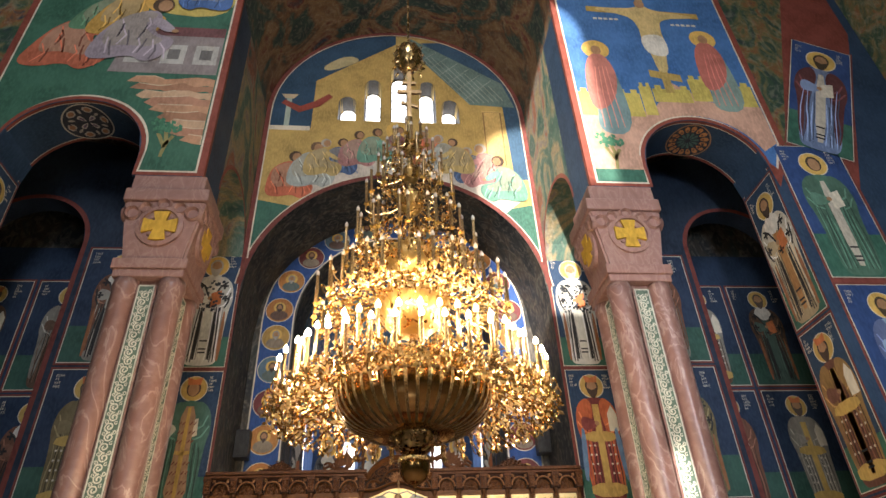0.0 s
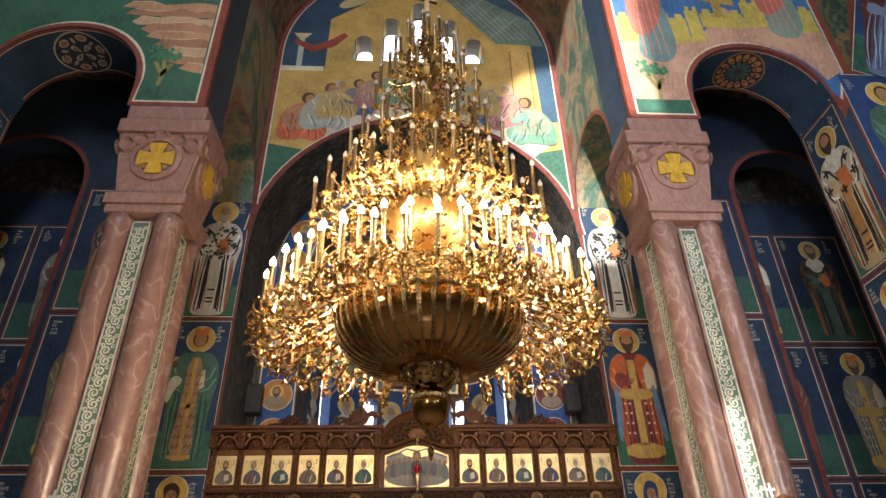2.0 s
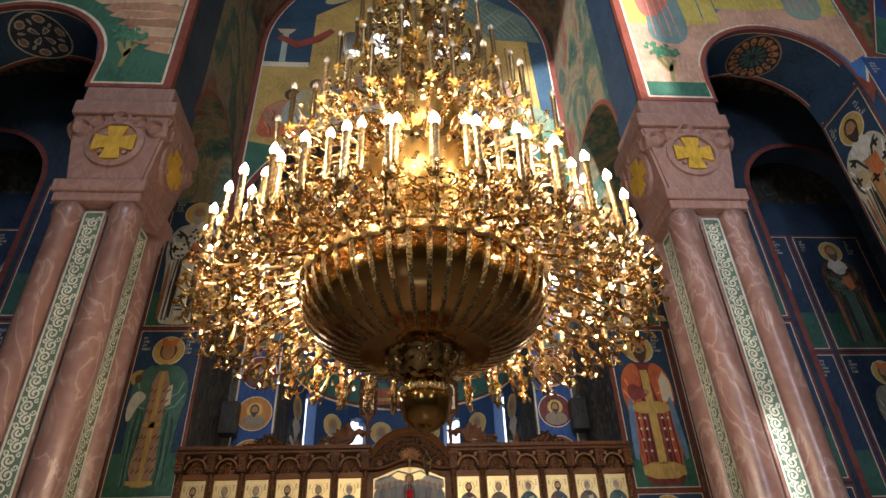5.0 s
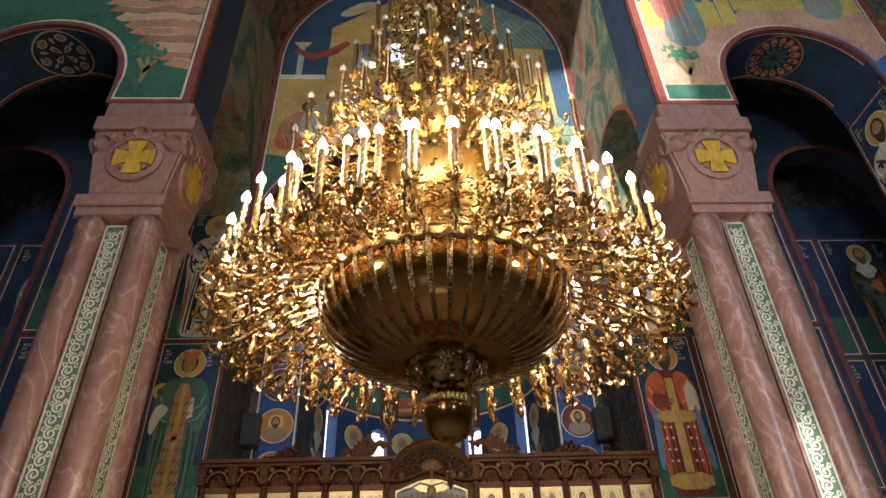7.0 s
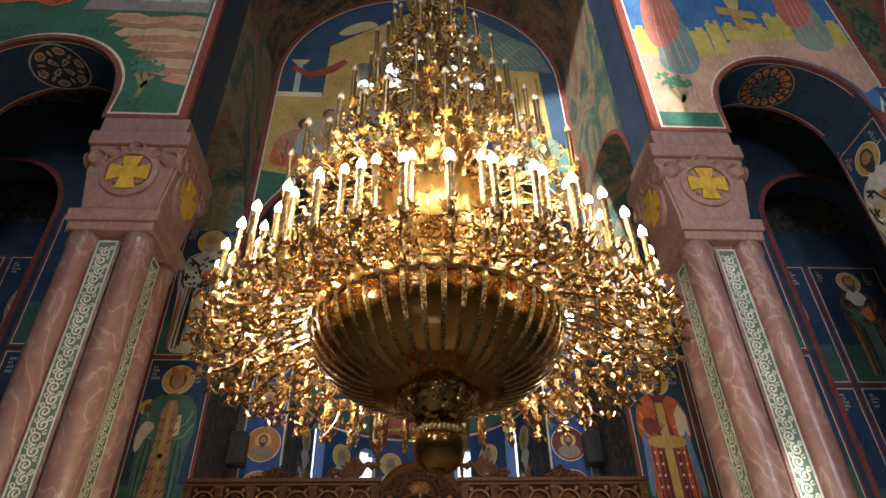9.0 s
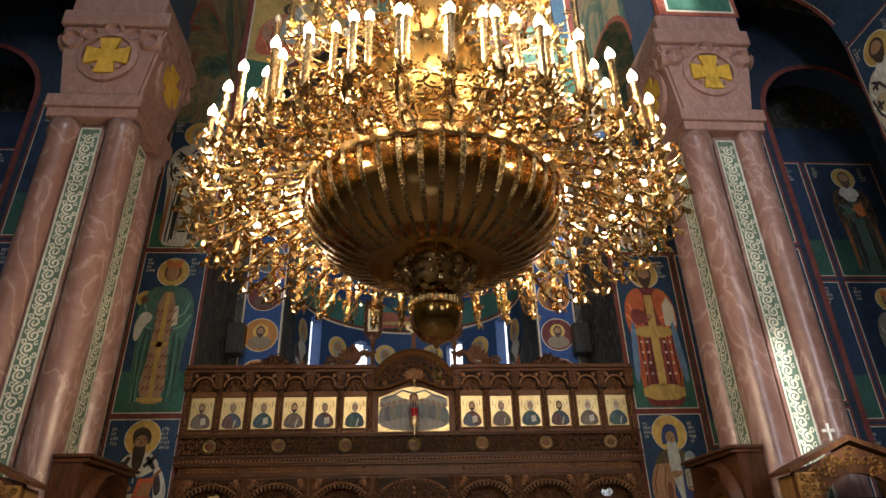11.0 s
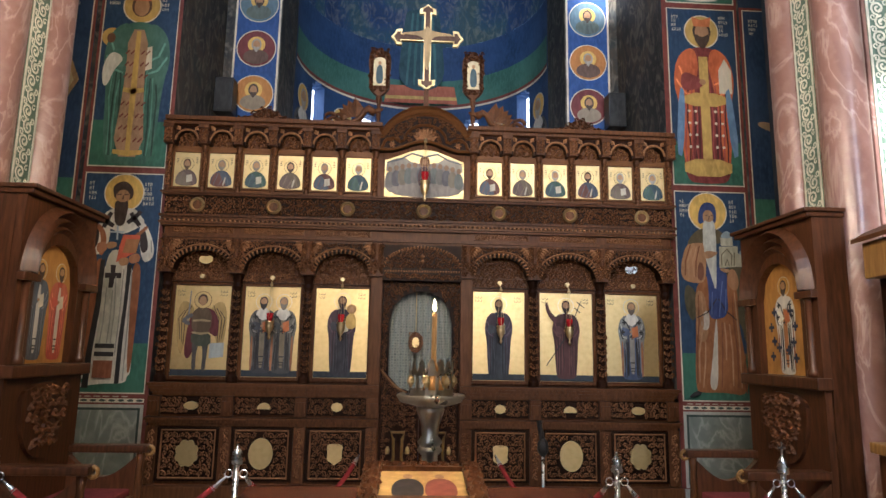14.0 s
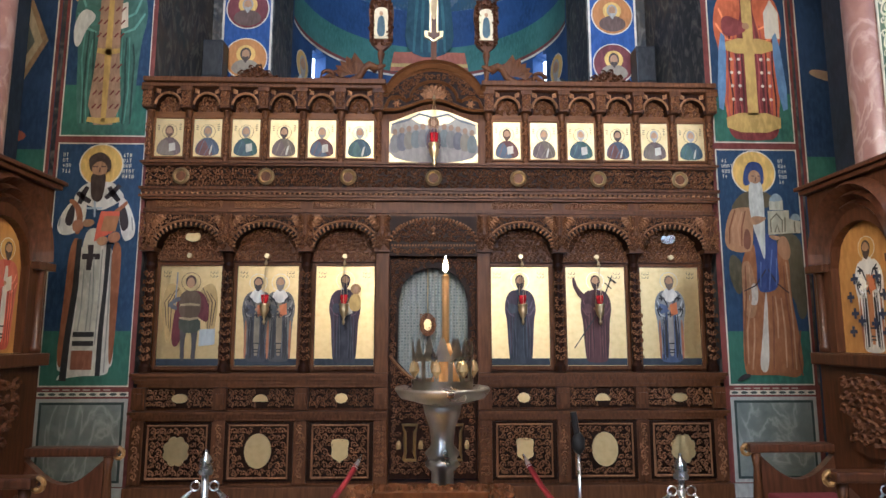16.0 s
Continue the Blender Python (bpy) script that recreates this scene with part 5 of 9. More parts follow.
for s in (-1, 1):
    si = thing("side_icon", pose(s * 0.57, 0.08, 4.62), "small framed icon in carved dark wood beside the cross", "icon", "icons beside the cross")
    part("frame", slab(blob([(-0.10, 0.10), (-0.13, 0.16), (-0.12, 0.30), (-0.14, 0.46), (-0.12, 0.58), (-0.05, 0.60), (0.0, 0.66), (0.05, 0.60), (0.12, 0.58), (0.14, 0.46), (0.12, 0.30), (0.13, 0.16), (0.10, 0.10), (0.02, 0.03), (-0.02, 0.03)], 1), -0.03, 0.03), WOOD, si)
    fc = carving(-0.13, 0.13, 0.08, 0.64, -0.03, 0.06, 0.025, 7 + s, None, lambda x, z: abs(x) > 0.075 or z < 0.15 or z > 0.53)
    part("frame_carving", fc, WOOD, si)
    part("icon_face", slab([(-0.075, 0.16), (0.075, 0.16), (0.075, 0.46)] + oval(0, 0.46, 0.075, 0.06, 10, 0, 180)[1:], -0.04, -0.028), paint((0.62, 0.52, 0.32)), si)
    layer(si, "robe", blob([(-0.045, 0.18), (-0.04, 0.36), (-0.02, 0.42), (0.02, 0.42), (0.04, 0.36), (0.045, 0.18)], 2), (0.05, 0.09, 0.11), 0.042)
    layer(si, "head_shape", oval(0, 0.445, 0.02, 0.026, 12), SKIN, 0.043)
    part("stem", lathe([(0.04, -0.36), (0.02, -0.30), (0.03, -0.18), (0.018, -0.1), (0.04, 0.0), (0.03, 0.05)], 10), WOOD, si)
    dr = thing("carved_dragon", pose(s * 0.83, 0.06, 4.265), "carved walnut dragon lying on the cornice", "carving", "carved dragons")
    body = [(s * 0.36, 0, 0.05), (s * 0.28, 0, 0.10), (s * 0.18, 0, 0.06), (s * 0.06, 0, 0.04), (s * -0.04, 0, 0.09), (s * -0.08, 0, 0.18), (s * -0.14, 0, 0.22), (s * -0.22, 0, 0.17)]
    part("body", tube(body, 0.05, 8, None, (0.45, 1.0)), WOOD, dr, "", True)
    part("coil", tube([(s * 0.30 + 0.07 * math.cos(radians(a)), -0.02, 0.08 + 0.06 * math.sin(radians(a))) for a in range(0, 331, 30)], 0.026, 7, None, (1.0, 0.4)), WOOD, dr, "", True)
    wb = bmesh.new()
    for k in range(5):
        leaf(wb, s * (-0.02 + 0.02 * k), 0.08, radians(90 - s * (8 + 17 * k)), 0.26 - 0.02 * k, -0.05 - 0.003 * k, 0.02)
    part("wing", wb, WOOD, dr)
    part("head", lathe([(0.015, 0), (0.035, 0.03), (0.03, 0.08), (0.012, 0.12)], 8), WOOD, dr, m=pose(s * -0.20, 0, 0.18, 0, -70 * s, 0))
    cf = thing("cornice_finial", pose(s * 1.88, 0.05, 4.265), "low carved leaf crest on the cornice", "carving", "carved crests")
    part("crest_board", slab(blob([(-0.42, 0), (-0.30, 0.05), (-0.2, 0.06), (-0.1, 0.13), (0, 0.18), (0.1, 0.13), (0.2, 0.06), (0.30, 0.05), (0.42, 0)], 1), -0.02, 0.03), WOOD, cf)
    part("crest_carving", carving(-0.34, 0.34, 0.0, 0.19, -0.02, 0.07, 0.03, 9, None, lambda x, z: z < 0.19 - abs(x) * 0.5), WOOD, cf)

# hanging oil lamps before the icons
def oil_lamp(x, z, y, size=1.0, reach=0.1):
    t = thing("hanging_oil_lamp", pose(x, y, z), "brass hanging oil lamp with a ruby glass cup", "oil lamp", "oil lamps before the icons")
    S = lambda pr: [(r * size, h * size) for r, h in pr]
    part("bowl", lathe(S([(0.004, -0.13), (0.012, -0.11), (0.006, -0.09), (0.026, -0.05), (0.034, -0.02), (0.028, 0.0), (0.036, 0.012), (0.036, 0.02)]), 16), BRASS, t, "", True)
    part("glass_cup", lathe(S([(0.016, 0.02), (0.026, 0.05), (0.028, 0.085), (0.025, 0.085), (0.014, 0.025)]), 16), RUBY, t, "ruby glass cup", True)
    ch = bmesh.new()
    for k in range(3):
        a = radians(120 * k + 30)
        tube([(0.034 * size * math.cos(a), 0.034 * size * math.sin(a), 0.01 * size), (0.01 * math.cos(a), 0.01 * math.sin(a), 0.30 * size)], 0.0022, 4, ch)
    lathe(S([(0.004, 0.30), (0.014, 0.31), (0.004, 0.34)]), 8, ch)
    tube([(0, 0, 0.33 * size), (0, reach, 0.36 * size)], 0.005, 5, ch)
    part("chains", ch, BRASS, t)


for x in (-1.71, -0.91, 0.92, 1.72):
    oil_lamp(x, 1.90, 0.08, 1.4, 0.06)
oil_lamp(0.0, 3.50, -0.22, 1.6, 0.5)


# ---- chandelier ----
CH = thing("chandelier", pose(CX, CY, 0), "tiered gilt brass chandelier with candle bulbs above a ribbed bronze bowl", "chandelier")


def cp(name, bm, mat=GOLD, parent=None, label="", smooth=False, m=None):
    return part(name, bm, mat, parent or CH, label, smooth, m)


def swirl(bm, c, r, turns, start, hand, w, n=13, plane=0.0):
    """A brass spiral in the radial plane (local x outward, z up), leaning by plane."""
    pts = []
    for k in range(n + 1):
        q, a = r * (1 - 0.82 * k / n), start + hand * turns * 2 * math.pi * k / n
        pts.append((c[0] + q * math.cos(a), c[1] + plane * q * math.cos(a), c[2] + q * math.sin(a)))
    tube(pts, w, 4, bm, (1.0, 0.7))


def curve(bm, pts, w, n=14, taper=None):
    """A smooth stem through pts (Catmull-Rom)."""
    P = [Vector(p) for p in [pts[0]] + list(pts) + [pts[-1]]]
    out = []
    for i in range(1, len(P) - 2):
        for k in range(n // (len(P) - 3) + 1):
            t = k / (n // (len(P) - 3) + 1)
            a, b, c, d = P[i - 1:i + 3]
            out.append(0.5 * ((2 * b) + (c - a) * t + (2 * a - 5 * b + 4 * c - d) * t * t + (3 * b - a - 3 * c + d) * t ** 3))
    out.append(P[-2])
    tube(out, w, 5, bm, taper)


def star_cup(bm, x, z, r, petals=6):
    lathe([(r * 0.25, z - r * 0.6), (r * 0.6, z - r * 0.25), (r * 0.75, z), (r * 0.5, z + 0.004)], 10, bm, x, 0)
    for k in range(petals):
        a = 2 * math.pi * k / petals
        c, s = math.cos(a), math.sin(a)
        v = [bm.verts.new((x + u * c - w * s, u * s + w * c, z + h)) for u, w, h in ((r * 0.5, -r * 0.28, 0), (r * 1.0, -r * 0.24, r * 0.12), (r * 1.4, 0, r * 0.42), (r * 1.0, r * 0.24, r * 0.12), (r * 0.5, r * 0.28, 0), (r * 0.9, 0, -r * 0.15))]
        for f in ((0, 1, 5), (1, 2, 5), (2, 3, 5), (3, 4, 5)):
            bm.faces.new([v[i] for i in f])


def candle_mesh(h, r, tube_mat):
    """A metal candle tube with a drip ring and a spiral of bright studs."""
    st = bmesh.new()
    lathe([(r * 0.8, 0), (r * 1.7, 0.006), (r * 1.7, 0.012), (r, 0.02), (r, h - 0.012), (r * 1.2, h - 0.01), (r * 1.2, h)], 12, st)
    plain = len(st.faces)
    n = round(h / 0.0125)
    for k in range(n):
        for j in range(3):
            a, z = 2 * math.pi * (k / 9 + j / 3), 0.026 + (h - 0.046) * k / n
            p = [st.verts.new((r * 1.0 * math.cos(a + q), r * 1.0 * math.sin(a + q), z + w)) for q, w in ((-0.30, -0.003), (0.30, -0.001), (0.30, 0.006), (-0.30, 0.004))]
            tip = st.verts.new((r * 1.22 * math.cos(a), r * 1.22 * math.sin(a), z + 0.0015))
            for i in range(4):
                st.faces.new((p[i], p[(i + 1) % 4], tip))
    me = mesh_of(st, tube_mat)
    me.materials.append(STUD)
    me.polygons.foreach_set("material_index", [0] * plain + [1] * (len(me.polygons) - plain))
    return me


def bulb_mesh(h, r, mat):
    """A small flame-shaped bulb."""
    return mesh_of(lathe([(r * 0.7, h), (r * 1.05, h + 0.006), (r * 1.35, h + 0.018), (r * 1.3, h + 0.030), (r * 0.85, h + 0.045), (r * 0.3, h + 0.057), (r * 0.06, h + 0.064)], 12), mat, True)


# bowl with flat stippled bands, scalloped rim
prof = [(0.13, 2.99), (0.20, 2.993), (0.30, 3.004), (0.38, 3.024), (0.445, 3.055), (0.50, 3.095), (0.545, 3.145), (0.575, 3.20), (0.590, 3.255), (0.594, 3.315)]
cp("bowl", lathe(prof, 96, None, 0, 0, 0.0, 0, False), BOWL, None, "polished bronze bowl", True)
band = bmesh.new()
rows = []
for i, (r, z) in enumerate(prof[2:]):
    w = 0.0130 * min(1.0, 0.35 + r / 0.6 * 0.65)
    rows.append([band.verts.new((r + d, u, z - e)) for u, d, e in ((-w, -0.004, 0), (-w * 0.8, 0.0035, 0.002), (w * 0.8, 0.0035, 0.002), (w, -0.004, 0))])
for p, q in zip(rows, rows[1:]):
    for i in range(3):
        band.faces.new((p[i], q[i], q[i + 1], p[i + 1]))
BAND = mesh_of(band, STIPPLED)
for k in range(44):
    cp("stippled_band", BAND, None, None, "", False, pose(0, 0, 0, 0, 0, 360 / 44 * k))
rim = bmesh.new()
for k in range(44):
    a0, a1 = 2 * math.pi * k / 44, 2 * math.pi * (k + 1) / 44
    prev = None
    for j in range(7):
        a = a0 + (a1 - a0) * j / 6
        dip = 0.020 * math.sin(math.pi * j / 6)
        row = [rim.verts.new((r * math.cos(a), r * math.sin(a), z)) for r, z in ((0.602, 3.305 - dip), (0.612, 3.312 - dip * 0.7), (0.618, 3.335), (0.624, 3.343), (0.612, 3.352), (0.585, 3.35))]
        if prev:
            for i in range(5):
                rim.faces.new((prev[i], row[i], row[i + 1], prev[i + 1]))
        prev = row
cp("scalloped_rim", rim)
crest = bmesh.new()                        # pierced gallery that stands on the rim
for k in range(44):
    q = bmesh.new()
    for o in (-1, 1):
        tube([(0.605, o * (0.022 - 0.018 * math.cos(radians(a))) , 3.372 + 0.018 * math.sin(radians(a))) for a in range(-90, 271, 40)], 0.0042, 4, q)
    tube([(0.605, 0, 3.35), (0.607, 0, 3.415)], 0.006, 4, q, (1.0, 0.4))
    bmesh.ops.rotate(q, matrix=Matrix.Rotation(2 * math.pi * k / 44, 3, "Z"), verts=q.verts)
    me = bpy.data.meshes.new("tmp")
    q.to_mesh(me)
    q.free()
    crest.from_mesh(me)
    bpy.data.meshes.remove(me)
cp("rim_gallery", crest)
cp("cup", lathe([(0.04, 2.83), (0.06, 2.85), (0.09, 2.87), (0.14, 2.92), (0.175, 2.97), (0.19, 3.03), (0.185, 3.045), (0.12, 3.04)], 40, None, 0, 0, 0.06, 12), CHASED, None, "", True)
cl = bmesh.new()
for k in range(8):
    a = radians(45 * k)
    q = bmesh.new()
    swirl(q, (0.17, 0, 2.95), 0.045, 1.3, 1.2, 1, 0.007, 12)
    swirl(q, (0.155, 0, 3.01), 0.03, 1.2, -1.2, -1, 0.006, 10)
    bmesh.ops.rotate(q, matrix=Matrix.Rotation(a, 3, "Z"), verts=q.verts)
    me = bpy.data.meshes.new("tmp")
    q.to_mesh(me)
    q.free()
    cl.from_mesh(me)
    bpy.data.meshes.remove(me)
cp("cup_scrolls", cl)
cp("globe", lathe([(0.0, 2.625), (0.012, 2.635), (0.016, 2.65), (0.045, 2.658), (0.075, 2.675), (0.102, 2.71), (0.116, 2.76), (0.118, 2.80), (0.105, 2.82), (0.06, 2.83), (0.04, 2.835)], 36, None, 0, 0, 0, 0, False), BOWL, None, "polished bronze drop", True)
gb = bmesh.new()
for k in range(36):
    a = radians(10 * k)
    lathe([(0.0, 2.795), (0.012, 2.81), (0.012, 2.83), (0.0, 2.845)], 5, gb, 0.112 * math.cos(a), 0.112 * math.sin(a), cap=False)
cp("gadroon_band", gb)
tg = bmesh.new()
tube([(0, 0, 2.62), (0, 0, 2.54)], 0.003, 4, tg)
lathe([(0.0, 2.46), (0.014, 2.49), (0.02, 2.53), (0.006, 2.55)], 8, tg, cap=False)
cp("tassel", tg)

# stem: turned vases and bowls
cp("stem", lathe([(0.03, 3.0), (0.03, 6.3)], 12), GOLD)
for zb, rb, hb in ((3.40, 0.16, 0.20), (3.84, 0.30, 0.30), (4.36, 0.23, 0.24), (5.06, 0.13, 0.17), (5.42, 0.09, 0.14), (5.78, 0.06, 0.1)):
    pr = [(rb * 0.28, zb - 0.03), (rb * 0.45, zb), (rb * 0.62, zb + hb * 0.12), (rb * 0.86, zb + hb * 0.42), (rb * 1.0, zb + hb * 0.8), (rb * 1.03, zb + hb), (rb * 0.8, zb + hb * 1.04), (rb * 0.5, zb + hb * 1.12), (rb * 0.32, zb + hb * 1.3), (rb * 0.55, zb + hb * 1.42), (rb * 0.3, zb + hb * 1.55)]
    v = cp("stem_vase", lathe(pr, 96, None, 0, 0, 0.035, 24), GOLD_BRIGHT, None, "", True)
    gl = bmesh.new()
    n = max(18, round(rb * 130))
    for zz, rr in ((zb + hb * 0.30, 0.78), (zb + hb * 0.95, 1.06)):
        for k in range(n):
            a = 2 * math.pi * k / n
            lathe([(0.0, zz - 0.011), (0.009, zz), (0.0, zz + 0.011)], 5, gl, rb * rr * math.cos(a), rb * rr * math.sin(a), cap=False)
    part("beads", gl, GOLD, v)


# great lower arms: a flat panel of scrolls with an outer and an inner candle
OUT, INN = (1.035, 3.205), (0.885, 3.372)


def c_scroll(bm, p, q, bulge, w, curl=0.30, y=0.0):
    """A C-shaped scroll from p to q (r, z) that bows to its left and ends in two spirals."""
    p, q = Vector(p), Vector(q)
    d = q - p
    L, nrm = d.length, Vector((-d.y, d.x)).normalized()
    mid = [p + d * u + nrm * bulge * L * math.sin(math.pi * u) for u in (0.0, 0.14, 0.3, 0.5, 0.7, 0.86, 1.0)]
    hand = -1 if bulge > 0 else 1
    ends = []
    for base, along in ((mid[0], mid[0] - mid[1]), (mid[-1], mid[-1] - mid[-2])):
        g = hand if along.dot(d) > 0 else -hand
        a0 = math.atan2(along.y, along.x)
        c = base + Vector((math.cos(a0 + g * math.pi / 2), math.sin(a0 + g * math.pi / 2))) * curl * L * 0.5
        s0 = math.atan2(base.y - c.y, base.x - c.x)
        ends.append([c + Vector((math.cos(s0 + g * v), math.sin(s0 + g * v))) * curl * L * 0.5 * (1 - 0.095 * v) for v in [0.75 * k for k in range(1, 11)]])
    pts = ends[0][::-1] + mid + ends[1]
    tube([(v.x, y, v.y) for v in pts], w, 4, bm)


def lower_arm():
    bm = bmesh.new()
    w = 0.0066
    # spines from the rim to the two candles, and the lower edge that ends in a leaf tip
    curve(bm, [(0.61, 0, 3.355), (0.70, 0, 3.335), (0.80, 0, 3.325), (0.87, 0, 3.325), (INN[0], 0, INN[1] - 0.02)], 0.008, 20, (1.2, 0.9))
    curve(bm, [(0.62, 0, 3.33), (0.74, 0, 3.27), (0.86, 0, 3.20), (0.96, 0, 3.13), (1.03, 0, 3.125), (OUT[0], 0, OUT[1] - 0.015)], 0.008, 24, (1.2, 0.9))
    for p, q, g in (((0.66, 3.32), (0.79, 3.28), 0.30), ((0.79, 3.295), (0.90, 3.25), -0.32), ((0.90, 3.23), (1.02, 3.17), 0.34), ((0.92, 3.345), (1.00, 3.245), 0.34),
                    ((0.89, 3.15), (0.985, 3.085), -0.32), ((1.05, 3.15), (1.095, 3.235), -0.36), ((1.0, 3.10), (1.085, 3.12), -0.36), ((0.72, 3.36), (0.83, 3.36), 0.34)):
        c_scroll(bm, p, q, g, w * 0.86)
    # scrolls that bridge to the neighbouring arms
    for r, z, q, hd in ((0.70, 3.335, 0.042, 1), (0.81, 3.31, 0.050, -1), (0.93, 3.27, 0.050, 1)):
        for o in (-1, 1):
            tube([(r + 0.01 * o, o * (q * 0.95 - q * (1 - 0.075 * v) * math.cos(v)), z + hd * o * q * 0.8 * (1 - 0.075 * v) * math.sin(v)) for v in [0.62 * k for k in range(15)]], w * 0.8, 4, bm)
    for x, z, a, q in ((0.72, 3.285, 60, 0.045), (0.84, 3.235, 40, 0.05), (0.96, 3.20, 70, 0.05), (0.90, 3.31, 110, 0.045), (1.08, 3.12, -40, 0.05), (0.98, 3.10, -95, 0.05), (0.86, 3.17, -100, 0.045)):
        leaf(bm, x, z, radians(a), q, -0.007, 0.014)
    for x, z in (OUT, INN):
        star_cup(bm, x, z, 0.034, 7)
        tube([(x, 0, z - 0.075), (x, 0, z)], 0.006, 6, bm, (0.5, 1.4))
    lathe([(0.0, 3.06), (0.008, 3.075), (0.015, 3.10), (0.007, 3.125)], 8, bm, OUT[0] - 0.005, 0, cap=False)
    return bm


ARM, ARM_CUPS = mesh_of(lower_arm(), GOLD), ((OUT, 0.25), (INN, 0.24))
TUBES = [(candle_mesh(h, 0.0125, STEM), bulb_mesh(h, 0.0132, BULB)) for _, h in ARM_CUPS]
N1 = 40
rnd = random.Random(8)
for k in range(N1):
    arm = cp("lit_arm", ARM, None, None, "", False, pose(0, 0, 0, 0, 0, 360 / N1 * k + 90 + rnd.uniform(-0.5, 0.5)))
    for ((R, z), h), (stick, top) in zip(ARM_CUPS, TUBES):
        lean = pose(R, 0, z, rnd.uniform(-1.2, 1.2), rnd.uniform(-1.2, 1.2), rnd.uniform(0, 90))
        part("candle", stick, None, arm, m=lean)
        part("bulb", top, None, arm, m=lean)


# upper tiers of unlit candles on curled arms with star flowers
def upper_arm(R, zc, r0, z0, hook):
    bm = bmesh.new()
    L = R - r0
    curve(bm, [(r0, 0, z0), (r0 + L * 0.3, 0, z0 - hook * 0.7), (r0 + L * 0.7, 0, z0 - hook), (R, 0, zc - 0.08), (R, 0, zc - 0.01)], 0.007, 20, (1.2, 0.8))
    low = z0 - hook
    for p, q, g in (((0.15, 0.02), (0.5, 0.03), 0.3), ((0.45, 0.0), (0.85, 0.02), -0.3), ((0.6, -0.03), (1.02, -0.05), 0.3), ((0.75, 0.06), (0.95, 0.10), -0.3)):
        c_scroll(bm, (r0 + L * p[0], low + 0.02 + p[1] * 1.2), (r0 + L * q[0], low + 0.02 + q[1] * 1.2), g, 0.0048)
    for u, a in ((0.3, 80), (0.6, 60), (0.75, -70), (0.45, -100)):
        leaf(bm, r0 + L * u, low - 0.005, radians(a), 0.055, -0.007, 0.014)
    for o in (-1, 1):
        tube([(R - 0.05, o * (0.036 - 0.038 * (1 - 0.075 * v) * math.cos(v)), zc - 0.06 + o * 0.034 * (1 - 0.075 * v) * math.sin(v)) for v in [0.62 * k for k in range(15)]], 0.0045, 4, bm)
    plain = len(bm.faces)
    star_cup(bm, R, zc - 0.005, 0.026, 6)
    me = mesh_of(bm, GOLD)
    me.materials.append(FLOWER)
    me.polygons.foreach_set("material_index", [0] * plain + [1] * (len(me.polygons) - plain))
    return me


TIERS = ((0.80, 3.98, 0.29, 4.10, 0.10, 20, 0.25), (0.68, 4.09, 0.29, 4.16, 0.08, 16, 0.25), (0.58, 4.55, 0.20, 4.56, 0.10, 15, 0.26), (0.47, 4.66, 0.20, 4.66, 0.07, 12, 0.25),
         (0.41, 5.16, 0.10, 5.12, 0.08, 14, 0.25), (0.31, 5.52, 0.09, 5.46, 0.06, 11, 0.23), (0.225, 5.77, 0.07, 5.72, 0.05, 8, 0.20), (0.13, 5.96, 0.04, 5.93, 0.03, 5, 0.18))
for i, (R, zc, r0, z0, hook, n, hc) in enumerate(TIERS):
    arm_me = upper_arm(R, zc, r0, z0, hook)
    stick, top = candle_mesh(hc, 0.0125, STEM), bulb_mesh(hc, 0.0125, DEAD_BULB)
    for k in range(n):
        arm = cp("unlit_arm", arm_me, None, None, "", False, pose(0, 0, 0, 0, 0, 360 / n * (k + 0.5 * (i % 2)) + rnd.uniform(-1, 1)))
        lean = pose(R, 0, zc, rnd.uniform(-1.5, 1.5), rnd.uniform(-1.5, 1.5), 0)
        part("candle", stick, None, arm, m=lean)
        part("bulb", top, None, arm, m=lean)
# cross and crown on the suspension rod
cp("rod", lathe([(0.012, 6.2), (0.012, 16.6)], 8), GOLD)
x3 = bmesh.new()
box(-0.022, 0.022, -0.015, 0.015, 6.30, 7.0, x3)
box(-0.13, 0.13, -0.014, 0.014, 6.66, 6.705, x3)
box(-0.075, 0.075, -0.014, 0.014, 6.80, 6.835, x3)
hexa(x3, [(-0.09, -0.013, 6.50), (0.09, -0.013, 6.44), (0.09, 0.013, 6.44), (-0.09, 0.013, 6.50), (-0.09, -0.013, 6.535), (0.09, -0.013, 6.475), (0.09, 0.013, 6.475), (-0.09, 0.013, 6.535)])
cp("cross", x3, STEM, None, "dark three-barred cross on the rod")
cp("crown_ball", lathe([(0.03, 7.02), (0.09, 7.07), (0.14, 7.16), (0.15, 7.25), (0.12, 7.36), (0.05, 7.43), (0.02, 7.5)], 20, None, 0, 0, 0.12, 10), GOLD, None, "", True)
cb = bmesh.new()
for k in range(10):
    q = bmesh.new()
    swirl(q, (0.155, 0, 7.17), 0.05, 1.4, 1.4, 1, 0.007)
    swirl(q, (0.15, 0, 7.29), 0.045, 1.3, -1.4, -1, 0.007)
    leaf(q, 0.14, 7.10, radians(-60), 0.08, 0, 0.02)
    bmesh.ops.rotate(q, matrix=Matrix.Rotation(radians(36 * k), 3, "Z"), verts=q.verts)
    me = bpy.data.meshes.new("tmp")
    q.to_mesh(me)
    q.free()
    cb.from_mesh(me)
    bpy.data.meshes.remove(me)
cp("crown_scrolls", cb)


# ---- wall paintings ----
def on_east(x, z):
    return pose(x, EAST - 0.002, z)


